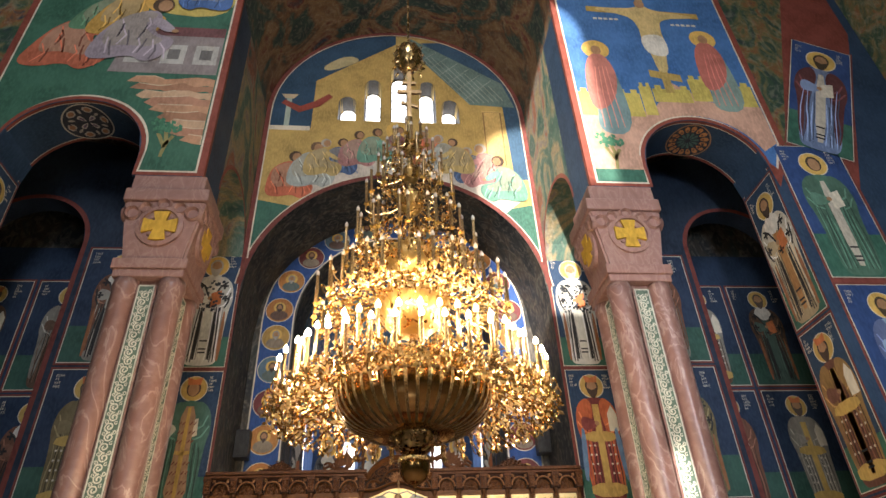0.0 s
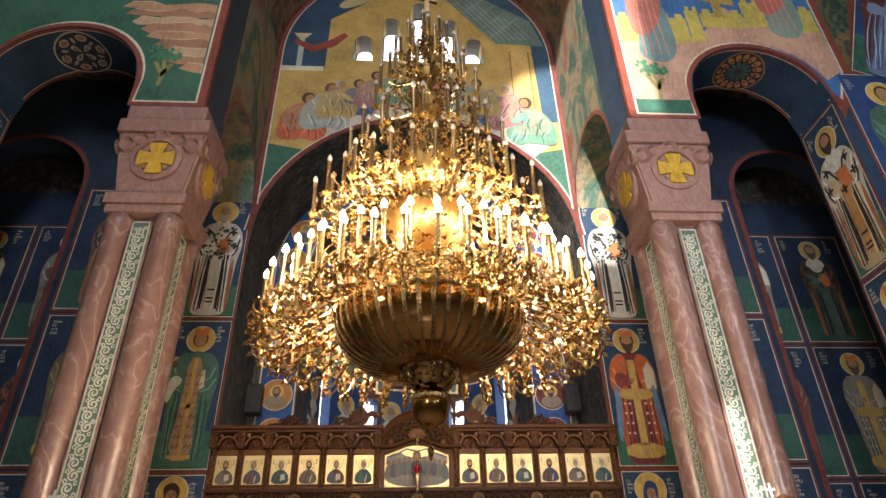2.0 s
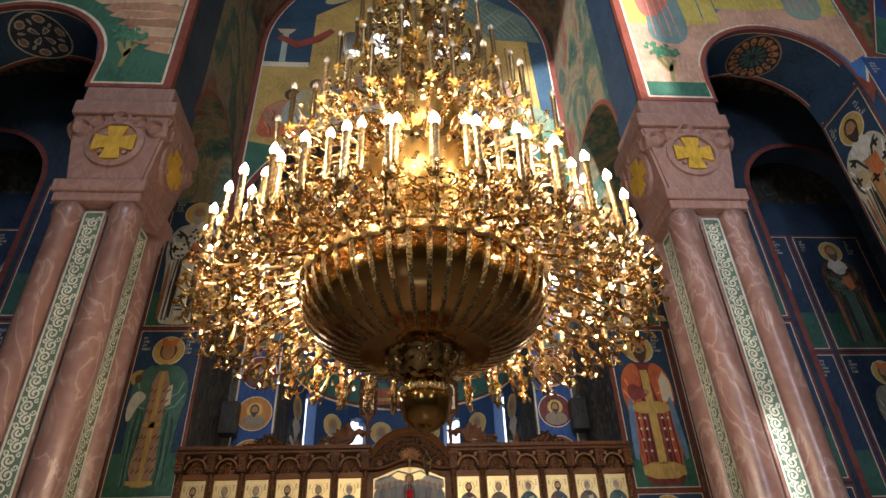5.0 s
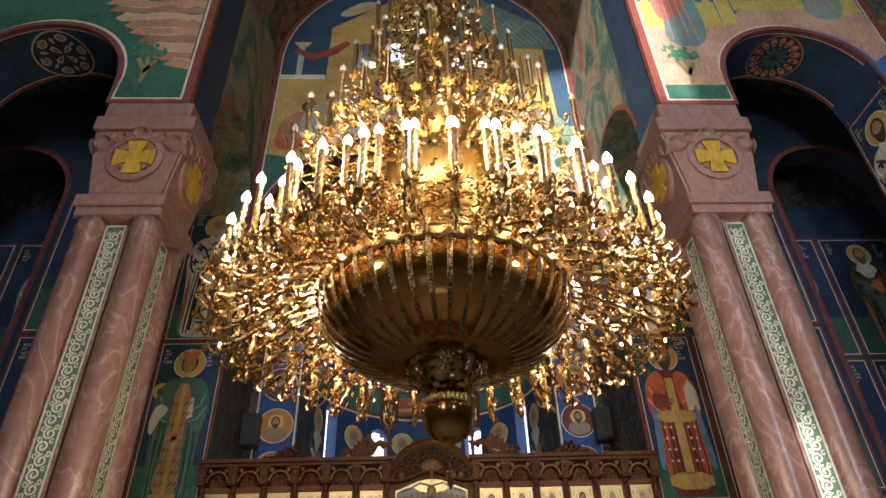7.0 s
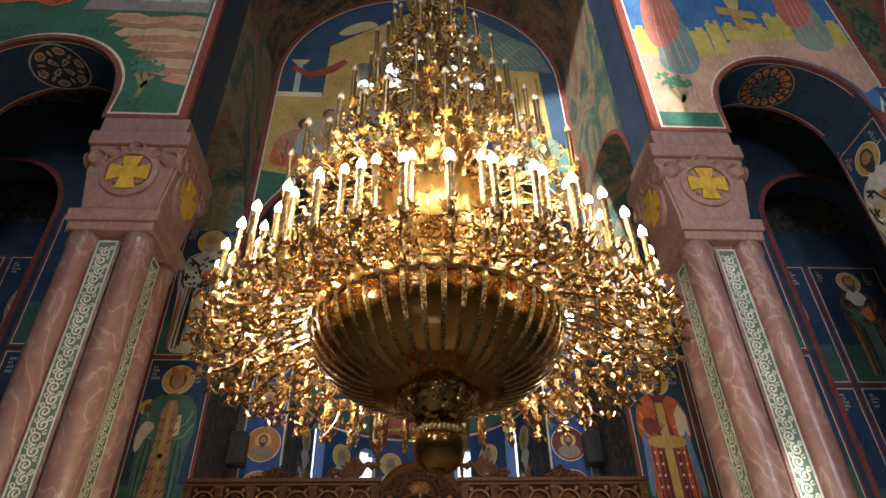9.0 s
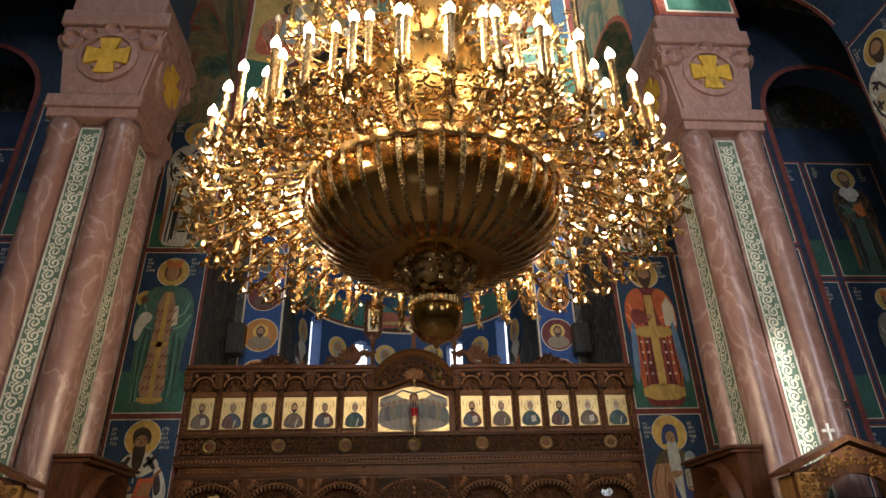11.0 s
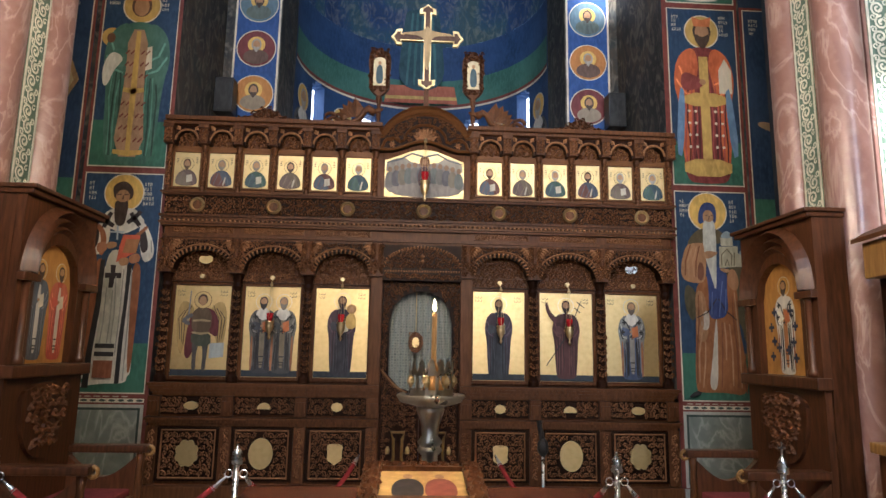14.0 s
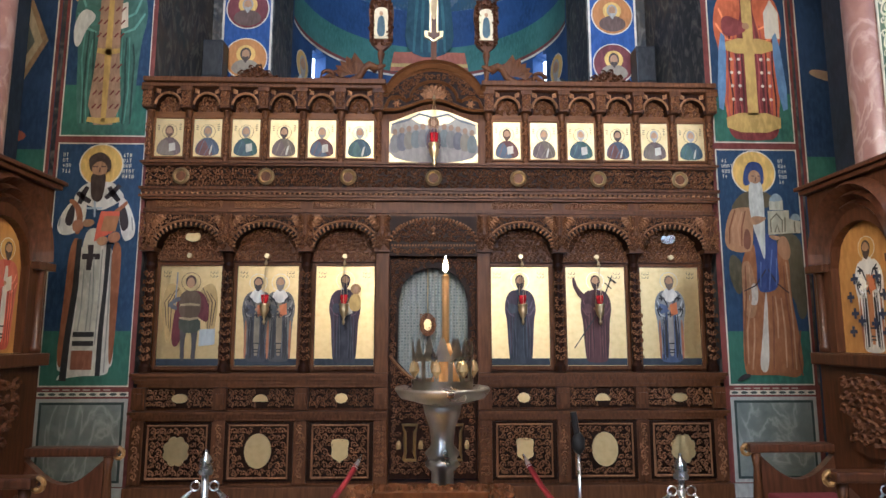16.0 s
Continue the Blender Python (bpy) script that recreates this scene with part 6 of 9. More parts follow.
def dado(x0, x1, label):
    t = thing("marble_dado", on_east(x0, 0.0), label, "wall panel", "painted dado panels")
    w = x1 - x0
    part("backing", sheet(rect(-0.05, w + 0.05, 0.0, 1.10), -0.002), paint(RED), t)
    part("cream_frame", sheet(rect(0.0, w, 0.14, 0.985), -0.004), paint((0.42, 0.42, 0.38)), t)
    part("dark_line", sheet(rect(0.035, w - 0.035, 0.175, 0.95), -0.0055), paint((0.03, 0.05, 0.045)), t)
    part("marble_field", sheet(rect(0.06, w - 0.06, 0.20, 0.925), -0.007), GREY_MARBLE, t, "veined grey-green painted marble")
    part("ornament_band", sheet(rect(0.0, w, 1.005, 1.05), -0.004), paint(CREAM), t)
    dark = paint((0.05, 0.07, 0.06))
    for k in range(9):
        part("ornament", sheet(oval(w * (k + 0.5) / 9, 1.0275, w / 24, 0.014, 10), -0.006), dark, t)
    bars(t, [(0.05 + 0.1 * k, 1.065, 0.07, 0.012) for k in range(7)], (0.45, 0.35, 0.28), 0.004)
    part("skirting", box(-0.05, w + 0.05, -0.03, 0.0, 0.0, 0.13), paint((0.40, 0.40, 0.37)), t)


VEST, CHURCHM = (0.60, 0.57, 0.50), (0.30, 0.26, 0.18)
for s in (-1, 1):
    x0 = -3.94 if s < 0 else 3.06
    w = 0.90
    dado(x0, x0 + w, "painted grey marble dado panel with a red border")
    t = mural(on_east(x0, 1.10), w, 2.52, "fresco of a standing haloed figure in long robes", split=0.22)
    if s < 0:
        layer(t, "halo_rim", oval(0.462, 2.280, 0.228, 0.228, 28), CREAM, 0.0103)
        layer(t, "halo", oval(0.462, 2.280, 0.214, 0.214, 28), GOLDP, 0.0116)
        layer(t, "underrobe", blob([(0.16, 0.18), (0.23, 0.15), (0.17, 0.06), (0.24, 0.08), (0.43, 0.11), (0.68, 0.11), (0.69, 0.20), (0.73, 0.21), (0.71, 0.78), (0.69, 1.46), (0.26, 1.46), (0.22, 0.78)], 2), VEST, 0.0129)
        layer(t, "side_panel", blob([(0.21, 1.50), (0.33, 1.50), (0.33, 1.18), (0.29, 0.68), (0.27, 0.20), (0.16, 0.19), (0.19, 0.78)], 2), (0.27, 0.095, 0.035), 0.0142)
        layer(t, "side_panel", blob([(0.63, 1.46), (0.73, 1.46), (0.74, 1.18), (0.73, 0.58), (0.72, 0.24), (0.68, 0.21), (0.66, 0.78)], 2), (0.27, 0.095, 0.035), 0.0155)
        layer(t, "dark_stripe", [(0.28, 1.49), (0.33, 1.49), (0.33, 0.98), (0.29, 0.46), (0.28, 0.06), (0.21, 0.06), (0.23, 0.50), (0.27, 0.98)], DARK, 0.0168)
        layer(t, "dark_stripe", [(0.58, 1.44), (0.63, 1.44), (0.62, 0.98), (0.61, 0.58), (0.61, 0.11), (0.56, 0.11), (0.56, 0.58), (0.58, 0.98)], DARK, 0.0181)
        layer(t, "sleeve", blob([(0.24, 1.94), (0.12, 1.80), (0.06, 1.64), (0.09, 1.54), (0.20, 1.53), (0.34, 1.60), (0.36, 1.92)], 2), VEST, 0.0194)
        layer(t, "sleeve", blob([(0.73, 1.94), (0.82, 1.78), (0.87, 1.60), (0.84, 1.49), (0.73, 1.46), (0.66, 1.92)], 2), VEST, 0.0207)
        layer(t, "dark_band", blob([(0.21, 1.89), (0.14, 1.72), (0.15, 1.64), (0.22, 1.62), (0.24, 1.78)], 2), (0.03, 0.02, 0.02), 0.0220)
        layer(t, "dark_band", blob([(0.73, 1.88), (0.79, 1.70), (0.79, 1.60), (0.72, 1.56), (0.68, 1.80)], 2), (0.03, 0.02, 0.02), 0.0233)
        layer(t, "stole", blob([(0.34, 1.58), (0.34, 0.98), (0.32, 0.52), (0.32, 0.36), (0.53, 0.36), (0.54, 0.78), (0.53, 1.46), (0.50, 1.62)], 2), (0.50, 0.48, 0.40), 0.0246)
        layer(t, "shoulder_cape", blob([(0.33, 2.09), (0.24, 1.98), (0.21, 1.89), (0.39, 1.84), (0.49, 1.78), (0.62, 1.84), (0.75, 1.93), (0.66, 2.03), (0.60, 2.10)], 2), VEST, 0.0259)
        layer(t, "gold_band", blob([(0.16, 1.89), (0.24, 1.82), (0.27, 1.68), (0.25, 1.54), (0.31, 1.54), (0.33, 1.70), (0.30, 1.83), (0.21, 1.92)], 2), (0.27, 0.10, 0.04), 0.0272)
        layer(t, "gold_band", blob([(0.76, 1.90), (0.70, 1.84), (0.64, 1.79), (0.62, 1.74), (0.67, 1.76), (0.78, 1.86)], 2), (0.27, 0.10, 0.04), 0.0285)
        strokes(t, "dark_cross", [[(0.25, 1.98), (0.32, 1.92), (0.39, 1.88)], [(0.35, 2.04), (0.31, 1.96), (0.28, 1.86)], [(0.54, 1.92), (0.61, 1.98), (0.68, 2.06)], [(0.57, 2.04), (0.62, 1.96), (0.68, 1.89)]], 0.030, (0.03, 0.02, 0.02), 0.0298)
        layer(t, "dark_cross", [(0.40, 1.43), (0.46, 1.43), (0.46, 1.34), (0.53, 1.34), (0.53, 1.28), (0.46, 1.28), (0.45, 1.17), (0.40, 1.17), (0.40, 1.28), (0.35, 1.28), (0.35, 1.34), (0.41, 1.34)], (0.03, 0.02, 0.02), 0.0311)
        strokes(t, "stole_band", [[(0.32, 0.52), (0.53, 0.52)], [(0.32, 0.43), (0.53, 0.43)]], 0.030, DARK, 0.0324)
        layer(t, "hem_panel", [(0.32, 0.36), (0.53, 0.36), (0.53, 0.17), (0.32, 0.17)], (0.27, 0.10, 0.05), 0.0337)
        layer(t, "cuff", blob([(0.22, 1.68), (0.33, 1.70), (0.35, 1.59), (0.24, 1.55)], 2), (0.36, 0.16, 0.08), 0.0350)
        layer(t, "cuff", blob([(0.59, 1.54), (0.71, 1.58), (0.73, 1.47), (0.61, 1.44)], 2), (0.36, 0.16, 0.08), 0.0363)
        layer(t, "book", [(0.51, 1.78), (0.70, 1.78), (0.70, 1.73), (0.67, 1.58), (0.46, 1.46), (0.48, 1.64)], (0.52, 0.10, 0.05), 0.0376)
        layer(t, "book_cover", [(0.55, 1.73), (0.70, 1.73), (0.67, 1.57), (0.52, 1.57)], (0.33, 0.15, 0.06), 0.0389)
        layer(t, "hand_shape", blob([(0.33, 1.69), (0.44, 1.70), (0.46, 1.64), (0.35, 1.60)], 2), SKIN, 0.0402)
        layer(t, "hand_shape", blob([(0.47, 1.49), (0.59, 1.53), (0.61, 1.44), (0.52, 1.41)], 2), SKIN, 0.0415)
        strokes(t, "small_cross", [[(0.44, 1.90), (0.45, 1.72)], [(0.36, 1.81), (0.52, 1.81)]], 0.012, (0.35, 0.42, 0.48), 0.0428)
        layer(t, "hair", blob([(0.35, 2.28), (0.35, 2.36), (0.46, 2.42), (0.56, 2.36), (0.59, 2.26), (0.56, 2.18), (0.38, 2.18)], 2), (0.05, 0.03, 0.02), 0.0441)
        layer(t, "head_shape", oval(0.467, 2.224, 0.078, 0.085, 28), SKIN, 0.0454)
        layer(t, "beard", blob([(0.38, 2.19), (0.39, 2.00), (0.41, 1.89), (0.50, 1.87), (0.53, 1.98), (0.54, 2.19), (0.47, 2.15)], 2), (0.05, 0.03, 0.02), 0.0467)
        strokes(t, "folds", [[(0.39, 1.18), (0.39, 0.78), (0.37, 0.54)], [(0.46, 1.14), (0.46, 0.78), (0.45, 0.54)], [(0.48, 1.30), (0.50, 0.88), (0.49, 0.54)], [(0.56, 1.38), (0.56, 0.88), (0.55, 0.42)], [(0.65, 1.38), (0.66, 0.88), (0.66, 0.14)], [(0.11, 1.72), (0.10, 1.62)], [(0.83, 1.72), (0.85, 1.58)]], 0.008, (0.30, 0.30, 0.27), 0.0480)
        strokes(t, "features", [[(0.40, 2.25), (0.45, 2.25)], [(0.48, 2.25), (0.53, 2.25)], [(0.47, 2.24), (0.47, 2.19)]], 0.007, (0.08, 0.04, 0.03), 0.0493)
    else:
        layer(t, "halo_rim", oval(0.408, 2.260, 0.243, 0.243, 28), CREAM, 0.0103)
        layer(t, "halo", oval(0.408, 2.260, 0.23, 0.23, 28), GOLDP, 0.0116)
        layer(t, "mantle", blob([(0.55, 1.60), (0.88, 1.60), (0.88, 1.11), (0.89, 0.73), (0.79, 0.65), (0.75, 0.94), (0.55, 0.98)], 2), (0.085, 0.07, 0.035), 0.0129)
        layer(t, "mantle", blob([(0.09, 1.41), (0.06, 1.11), (0.18, 0.87), (0.25, 1.24)], 2), (0.085, 0.07, 0.035), 0.0142)
        layer(t, "robe", blob([(0.20, 1.32), (0.20, 0.90), (0.15, 0.13), (0.24, 0.10), (0.50, 0.11), (0.80, 0.06), (0.78, 0.48), (0.71, 0.94), (0.73, 1.32), (0.63, 1.49), (0.34, 1.49)], 2), (0.27, 0.105, 0.035), 0.0155)
        layer(t, "robe_light", blob([(0.20, 1.30), (0.20, 0.98), (0.20, 0.69), (0.35, 0.69), (0.33, 1.28)], 2), (0.36, 0.185, 0.085), 0.0168)
        layer(t, "sleeve", blob([(0.12, 1.85), (0.05, 1.64), (0.04, 1.45), (0.13, 1.39), (0.26, 1.38), (0.34, 1.41), (0.36, 1.70), (0.43, 1.87), (0.25, 1.92)], 2), (0.36, 0.19, 0.09), 0.0181)
        layer(t, "sleeve_lining", blob([(0.28, 1.66), (0.24, 1.54), (0.24, 1.42), (0.31, 1.41), (0.33, 1.58)], 2), (0.16, 0.06, 0.03), 0.0194)
        layer(t, "sleeve", blob([(0.63, 1.56), (0.59, 1.41), (0.65, 1.31), (0.72, 1.30), (0.75, 1.41), (0.71, 1.56)], 2), (0.34, 0.17, 0.08), 0.0207)
        layer(t, "scapular", blob([(0.34, 1.60), (0.37, 1.28), (0.35, 0.98), (0.45, 0.95), (0.60, 1.01), (0.59, 1.32), (0.61, 1.54), (0.47, 1.60)], 2), (0.035, 0.055, 0.17), 0.0220)
        layer(t, "cowl", blob([(0.28, 2.05), (0.17, 1.94), (0.12, 1.84), (0.25, 1.88), (0.43, 1.85), (0.65, 1.90), (0.62, 1.96), (0.50, 2.06)], 2), (0.10, 0.075, 0.035), 0.0233)
        layer(t, "hood", blob([(0.27, 2.09), (0.29, 2.28), (0.35, 2.37), (0.42, 2.38), (0.49, 2.35), (0.51, 2.26), (0.50, 2.10), (0.38, 2.14)], 2), (0.03, 0.05, 0.15), 0.0246)
        layer(t, "head_shape", oval(0.404, 2.192, 0.068, 0.088, 28), SKIN, 0.0259)
        layer(t, "long_beard", blob([(0.34, 2.17), (0.32, 1.90), (0.35, 1.66), (0.40, 1.49), (0.46, 1.24), (0.48, 1.66), (0.49, 1.90), (0.48, 2.17), (0.41, 2.12)], 2), (0.50, 0.50, 0.44), 0.0272)
        layer(t, "underskirt", blob([(0.43, 0.96), (0.37, 0.48), (0.31, 0.15), (0.42, 0.12), (0.44, 0.56), (0.45, 0.96)], 2), (0.50, 0.46, 0.38), 0.0285)
        layer(t, "white_fold", blob([(0.30, 1.07), (0.25, 0.90), (0.27, 0.82), (0.35, 0.83), (0.36, 1.03)], 2), (0.52, 0.46, 0.38), 0.0298)
        layer(t, "church_wall", [(0.52, 1.83), (0.75, 1.84), (0.75, 1.75), (0.87, 1.72), (0.86, 1.59), (0.73, 1.59), (0.51, 1.57)], (0.40, 0.37, 0.26), 0.0311)
        layer(t, "church_drum", [(0.54, 1.94), (0.69, 1.95), (0.69, 1.84), (0.54, 1.84)], (0.42, 0.40, 0.30), 0.0324)
        layer(t, "church_roof", blob([(0.53, 1.93), (0.57, 2.00), (0.62, 2.03), (0.67, 2.00), (0.70, 1.94)], 2), (0.25, 0.31, 0.33), 0.0337)
        layer(t, "church_roof", blob([(0.74, 1.74), (0.80, 1.81), (0.86, 1.79), (0.88, 1.72)], 2), (0.25, 0.31, 0.33), 0.0350)
        strokes(t, "church_arch", [[(0.54, 1.60), (0.54, 1.73), (0.61, 1.80), (0.67, 1.73), (0.66, 1.60)], [(0.58, 1.60), (0.61, 1.68), (0.63, 1.60)], [(0.70, 1.76), (0.69, 1.60)], [(0.80, 1.72), (0.80, 1.60)]], 0.009, (0.14, 0.12, 0.07), 0.0363)
        layer(t, "hand_shape", blob([(0.31, 1.73), (0.36, 1.78), (0.50, 1.76), (0.49, 1.74), (0.40, 1.68), (0.32, 1.68)], 2), SKIN, 0.0376)
        layer(t, "hand_shape", blob([(0.49, 1.57), (0.63, 1.56), (0.62, 1.52), (0.56, 1.51)], 2), SKIN, 0.0389)
        strokes(t, "folds", [[(0.19, 1.83), (0.12, 1.64), (0.12, 1.47)], [(0.24, 1.83), (0.18, 1.64), (0.19, 1.45)], [(0.27, 1.24), (0.27, 0.90), (0.21, 0.56), (0.20, 0.22)], [(0.29, 0.69), (0.28, 0.48), (0.24, 0.16)], [(0.53, 0.92), (0.54, 0.69), (0.53, 0.48)], [(0.67, 1.28), (0.68, 1.07), (0.70, 0.69), (0.70, 0.16)], [(0.59, 0.90), (0.61, 0.58), (0.60, 0.18)]], 0.010, (0.42, 0.23, 0.12), 0.0402)
        strokes(t, "folds", [[(0.16, 1.84), (0.09, 1.64), (0.08, 1.47)], [(0.27, 1.83), (0.22, 1.64), (0.21, 1.45)], [(0.23, 1.24), (0.22, 0.90), (0.18, 0.56), (0.17, 0.20)], [(0.50, 0.92), (0.49, 0.58), (0.46, 0.16)], [(0.64, 1.24), (0.64, 0.98), (0.67, 0.58), (0.66, 0.16)], [(0.77, 0.56), (0.73, 0.31), (0.76, 0.10)]], 0.009, (0.18, 0.065, 0.025), 0.0415)
        strokes(t, "girdle", [[(0.20, 0.97), (0.33, 1.03), (0.45, 1.20)], [(0.47, 1.20), (0.56, 1.05), (0.68, 0.95)]], 0.007, (0.03, 0.02, 0.02), 0.0428)
        strokes(t, "scapular_folds", [[(0.40, 1.28), (0.38, 1.01)], [(0.53, 1.41), (0.50, 1.22), (0.47, 0.98)], [(0.57, 1.32), (0.55, 1.03)]], 0.008, (0.10, 0.14, 0.30), 0.0441)
        strokes(t, "features", [[(0.36, 2.21), (0.39, 2.21)], [(0.43, 2.21), (0.46, 2.21)], [(0.41, 2.20), (0.40, 2.15)]], 0.006, (0.10, 0.05, 0.03), 0.0454)
        layer(t, "shoe", blob([(0.06, 0.06), (0.15, 0.13), (0.24, 0.10), (0.08, 0.04)], 2), DARK, 0.0467)
    t = mural(on_east(x0, 3.69), w, 2.36, "fresco of a crowned robed figure with a halo", split=0.24)
    if s < 0:
        saint(t, w / 2, 0.05, 2.22, (0.05, 0.13, 0.10), (0.06, 0.14, 0.11), (0.10, 0.05, 0.03), OCHRE, "queen", 23, None, 0.009, False)
        layer(t, "orange_panel", blob([(0.26, 0.12), (0.34, 1.0), (0.33, 1.72), (0.57, 1.72), (0.56, 1.0), (0.64, 0.12)], 1), (0.34, 0.21, 0.13), 0.0245)
        strokes(t, "gold_trim", [[(0.45, 0.15), (0.45, 0.9), (0.45, 1.7)], [(0.28, 0.18), (0.45, 0.16), (0.62, 0.18)], [(0.33, 0.95), (0.45, 0.93), (0.57, 0.95)]], 0.035, OCHRE, 0.0255)
        strokes(t, "pattern", [[(x, z), (x + 0.04, z + 0.05)] for x in (0.32, 0.38, 0.50, 0.56) for z in (0.3, 0.45, 0.6, 0.75, 1.1, 1.25, 1.4)], 0.010, RED, 0.0252)
        layer(t, "veil", blob([(0.08, 1.0), (0.06, 1.25), (0.16, 1.45), (0.32, 1.34), (0.20, 1.2), (0.14, 0.98)], 2), VEST, 0.0258)
        layer(t, "small_halo", oval(0.13, 1.62, 0.12, 0.12, 18), OCHRE, 0.009)
        layer(t, "small_head", oval(0.13, 1.60, 0.05, 0.065, 14), BROWN, 0.0255)
    else:
        saint(t, w / 2, 0.05, 2.22, (0.17, 0.03, 0.025), (0.50, 0.12, 0.04), (0.06, 0.035, 0.02), OCHRE, "king", 24, None, 0.009)
        layer(t, "blue_lining", blob([(0.76, 0.35), (0.70, 1.2), (0.78, 1.3), (0.86, 0.4)], 1), (0.14, 0.24, 0.40), 0.0245)
        layer(t, "blue_lining", blob([(0.14, 0.35), (0.20, 1.2), (0.12, 1.3), (0.05, 0.4)], 1), (0.14, 0.24, 0.40), 0.0245)
    t = mural(on_east(x0, 6.12), w, 2.45, "fresco of a bishop in white vestments with dark crosses", split=0.24)
    saint(t, w / 2, 0.05, 2.28, VEST, (0.48, 0.47, 0.42), (0.40, 0.36, 0.3), GOLDP, "bishop", 25, None, 0.009, True, (0.60, 0.58, 0.50))
    bm = bmesh.new()
    rnd = random.Random(4 + s)
    for k in range(46):
        u, v = rnd.uniform(0.2, 0.7), rnd.uniform(1.1, 1.75)
        bm.faces.new([bm.verts.new((u + a, -0.0245, v + b)) for a, b in ((-0.022, -0.022), (0.022, -0.022), (0.022, 0.022), (-0.022, 0.022))])
    part("checks", bm, paint((0.03, 0.04, 0.05)), t)
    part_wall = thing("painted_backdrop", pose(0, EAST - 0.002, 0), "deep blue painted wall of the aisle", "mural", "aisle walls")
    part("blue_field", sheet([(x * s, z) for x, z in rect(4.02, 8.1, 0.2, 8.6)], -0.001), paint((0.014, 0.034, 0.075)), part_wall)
    t = mural(on_east(4.06 if s > 0 else -5.24, 3.2), 1.18, 2.86, "blue fresco of a figure with outstretched arm", split=0.12, sky_c=(0.016, 0.040, 0.095))
    if s > 0:
        layer(t, "robe", blob([(0.45, 0.3), (0.48, 1.2), (0.55, 1.55), (0.85, 1.6), (1.0, 1.2), (1.08, 0.3)], 2), (0.30, 0.27, 0.26), 0.010)
        layer(t, "sleeve", blob([(0.10, 1.28), (0.14, 1.36), (0.42, 1.30), (0.60, 1.45), (0.62, 1.25), (0.4, 1.18)], 2), (0.34, 0.22, 0.13), 0.012)
        strokes(t, "folds", [[(0.55 + 0.09 * k, 0.4), (0.56 + 0.08 * k, 0.9), (0.62 + 0.05 * k, 1.4)] for k in range(5)], 0.02, (0.12, 0.10, 0.10), 0.014)
        layer(t, "head_shape", oval(0.68, 1.78, 0.09, 0.12, 14), SKIN, 0.014)
    else:                           # a robed figure before a six-sided framed seat
        layer(t, "seat_frame", [(0.30, 2.03), (0.88, 2.08), (1.10, 1.55), (0.72, 0.78), (0.20, 0.72), (0.12, 1.3)], (0.34, 0.21, 0.10), 0.010)
        layer(t, "seat_gilding", [(0.34, 1.98), (0.85, 2.02), (1.04, 1.54), (0.69, 0.84), (0.24, 0.79), (0.17, 1.3)], (0.46, 0.36, 0.20), 0.0115)
        layer(t, "seat_panel", [(0.38, 1.90), (0.80, 1.94), (0.96, 1.53), (0.65, 0.93), (0.28, 0.88), (0.23, 1.3)], (0.13, 0.14, 0.11), 0.013)
        layer(t, "halo_rim", oval(0.30, 2.30, 0.27, 0.27, 26), CREAM, 0.0125)
        layer(t, "halo", oval(0.30, 2.30, 0.255, 0.255, 26), (0.20, 0.13, 0.06), 0.014)
        layer(t, "robe", blob([(-0.0, 0.35), (0.02, 1.5), (0.12, 1.98), (0.46, 2.0), (0.66, 1.7), (0.70, 1.2), (0.60, 0.35)], 2), (0.085, 0.05, 0.065), 0.0155)
        layer(t, "mantle", blob([(0.02, 0.5), (0.05, 1.3), (0.30, 1.55), (0.58, 1.2), (0.56, 0.6), (0.3, 0.4)], 2), (0.13, 0.085, 0.12), 0.017)
        strokes(t, "folds", [[(0.12 + 0.1 * k, 0.5), (0.14 + 0.09 * k, 1.0), (0.2 + 0.06 * k, 1.45)] for k in range(5)], 0.014, (0.22, 0.16, 0.20), 0.0185)
        layer(t, "head_shape", oval(0.30, 2.24, 0.09, 0.13, 16), SKIN, 0.017)
        layer(t, "hair", blob([(0.19, 2.22), (0.20, 2.36), (0.30, 2.42), (0.40, 2.36), (0.41, 2.22), (0.30, 2.33)], 2), (0.06, 0.04, 0.03), 0.0185)
        layer(t, "cushion", blob([(0.05, 0.50), (0.62, 0.62), (1.0, 0.52), (0.9, 0.40), (0.1, 0.32)], 2), (0.36, 0.10, 0.05), 0.0195)
    # deeper panels of the aisle, their pigments darkened to carry its shade
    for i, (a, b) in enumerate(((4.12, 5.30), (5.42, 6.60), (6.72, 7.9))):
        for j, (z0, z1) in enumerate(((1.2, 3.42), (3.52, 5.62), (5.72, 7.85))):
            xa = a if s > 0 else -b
            t = mural(pose(xa, -0.955, z0) if i == 0 else on_east(xa, z0), b - a, z1 - z0, "aisle fresco of a robed figure on blue, darkened for shade", split=0.3, sky_c=(0.014, 0.032, 0.07), ground=(0.03, 0.09, 0.065))
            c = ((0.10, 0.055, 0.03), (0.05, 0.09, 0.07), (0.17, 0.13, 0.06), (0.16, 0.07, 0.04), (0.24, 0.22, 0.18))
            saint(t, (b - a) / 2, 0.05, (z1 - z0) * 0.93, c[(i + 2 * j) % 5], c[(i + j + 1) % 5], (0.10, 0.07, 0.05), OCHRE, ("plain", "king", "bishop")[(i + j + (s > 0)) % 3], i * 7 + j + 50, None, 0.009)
    # jamb of the side arch and pier facing the nave
    turn = -90 if s > 0 else 90
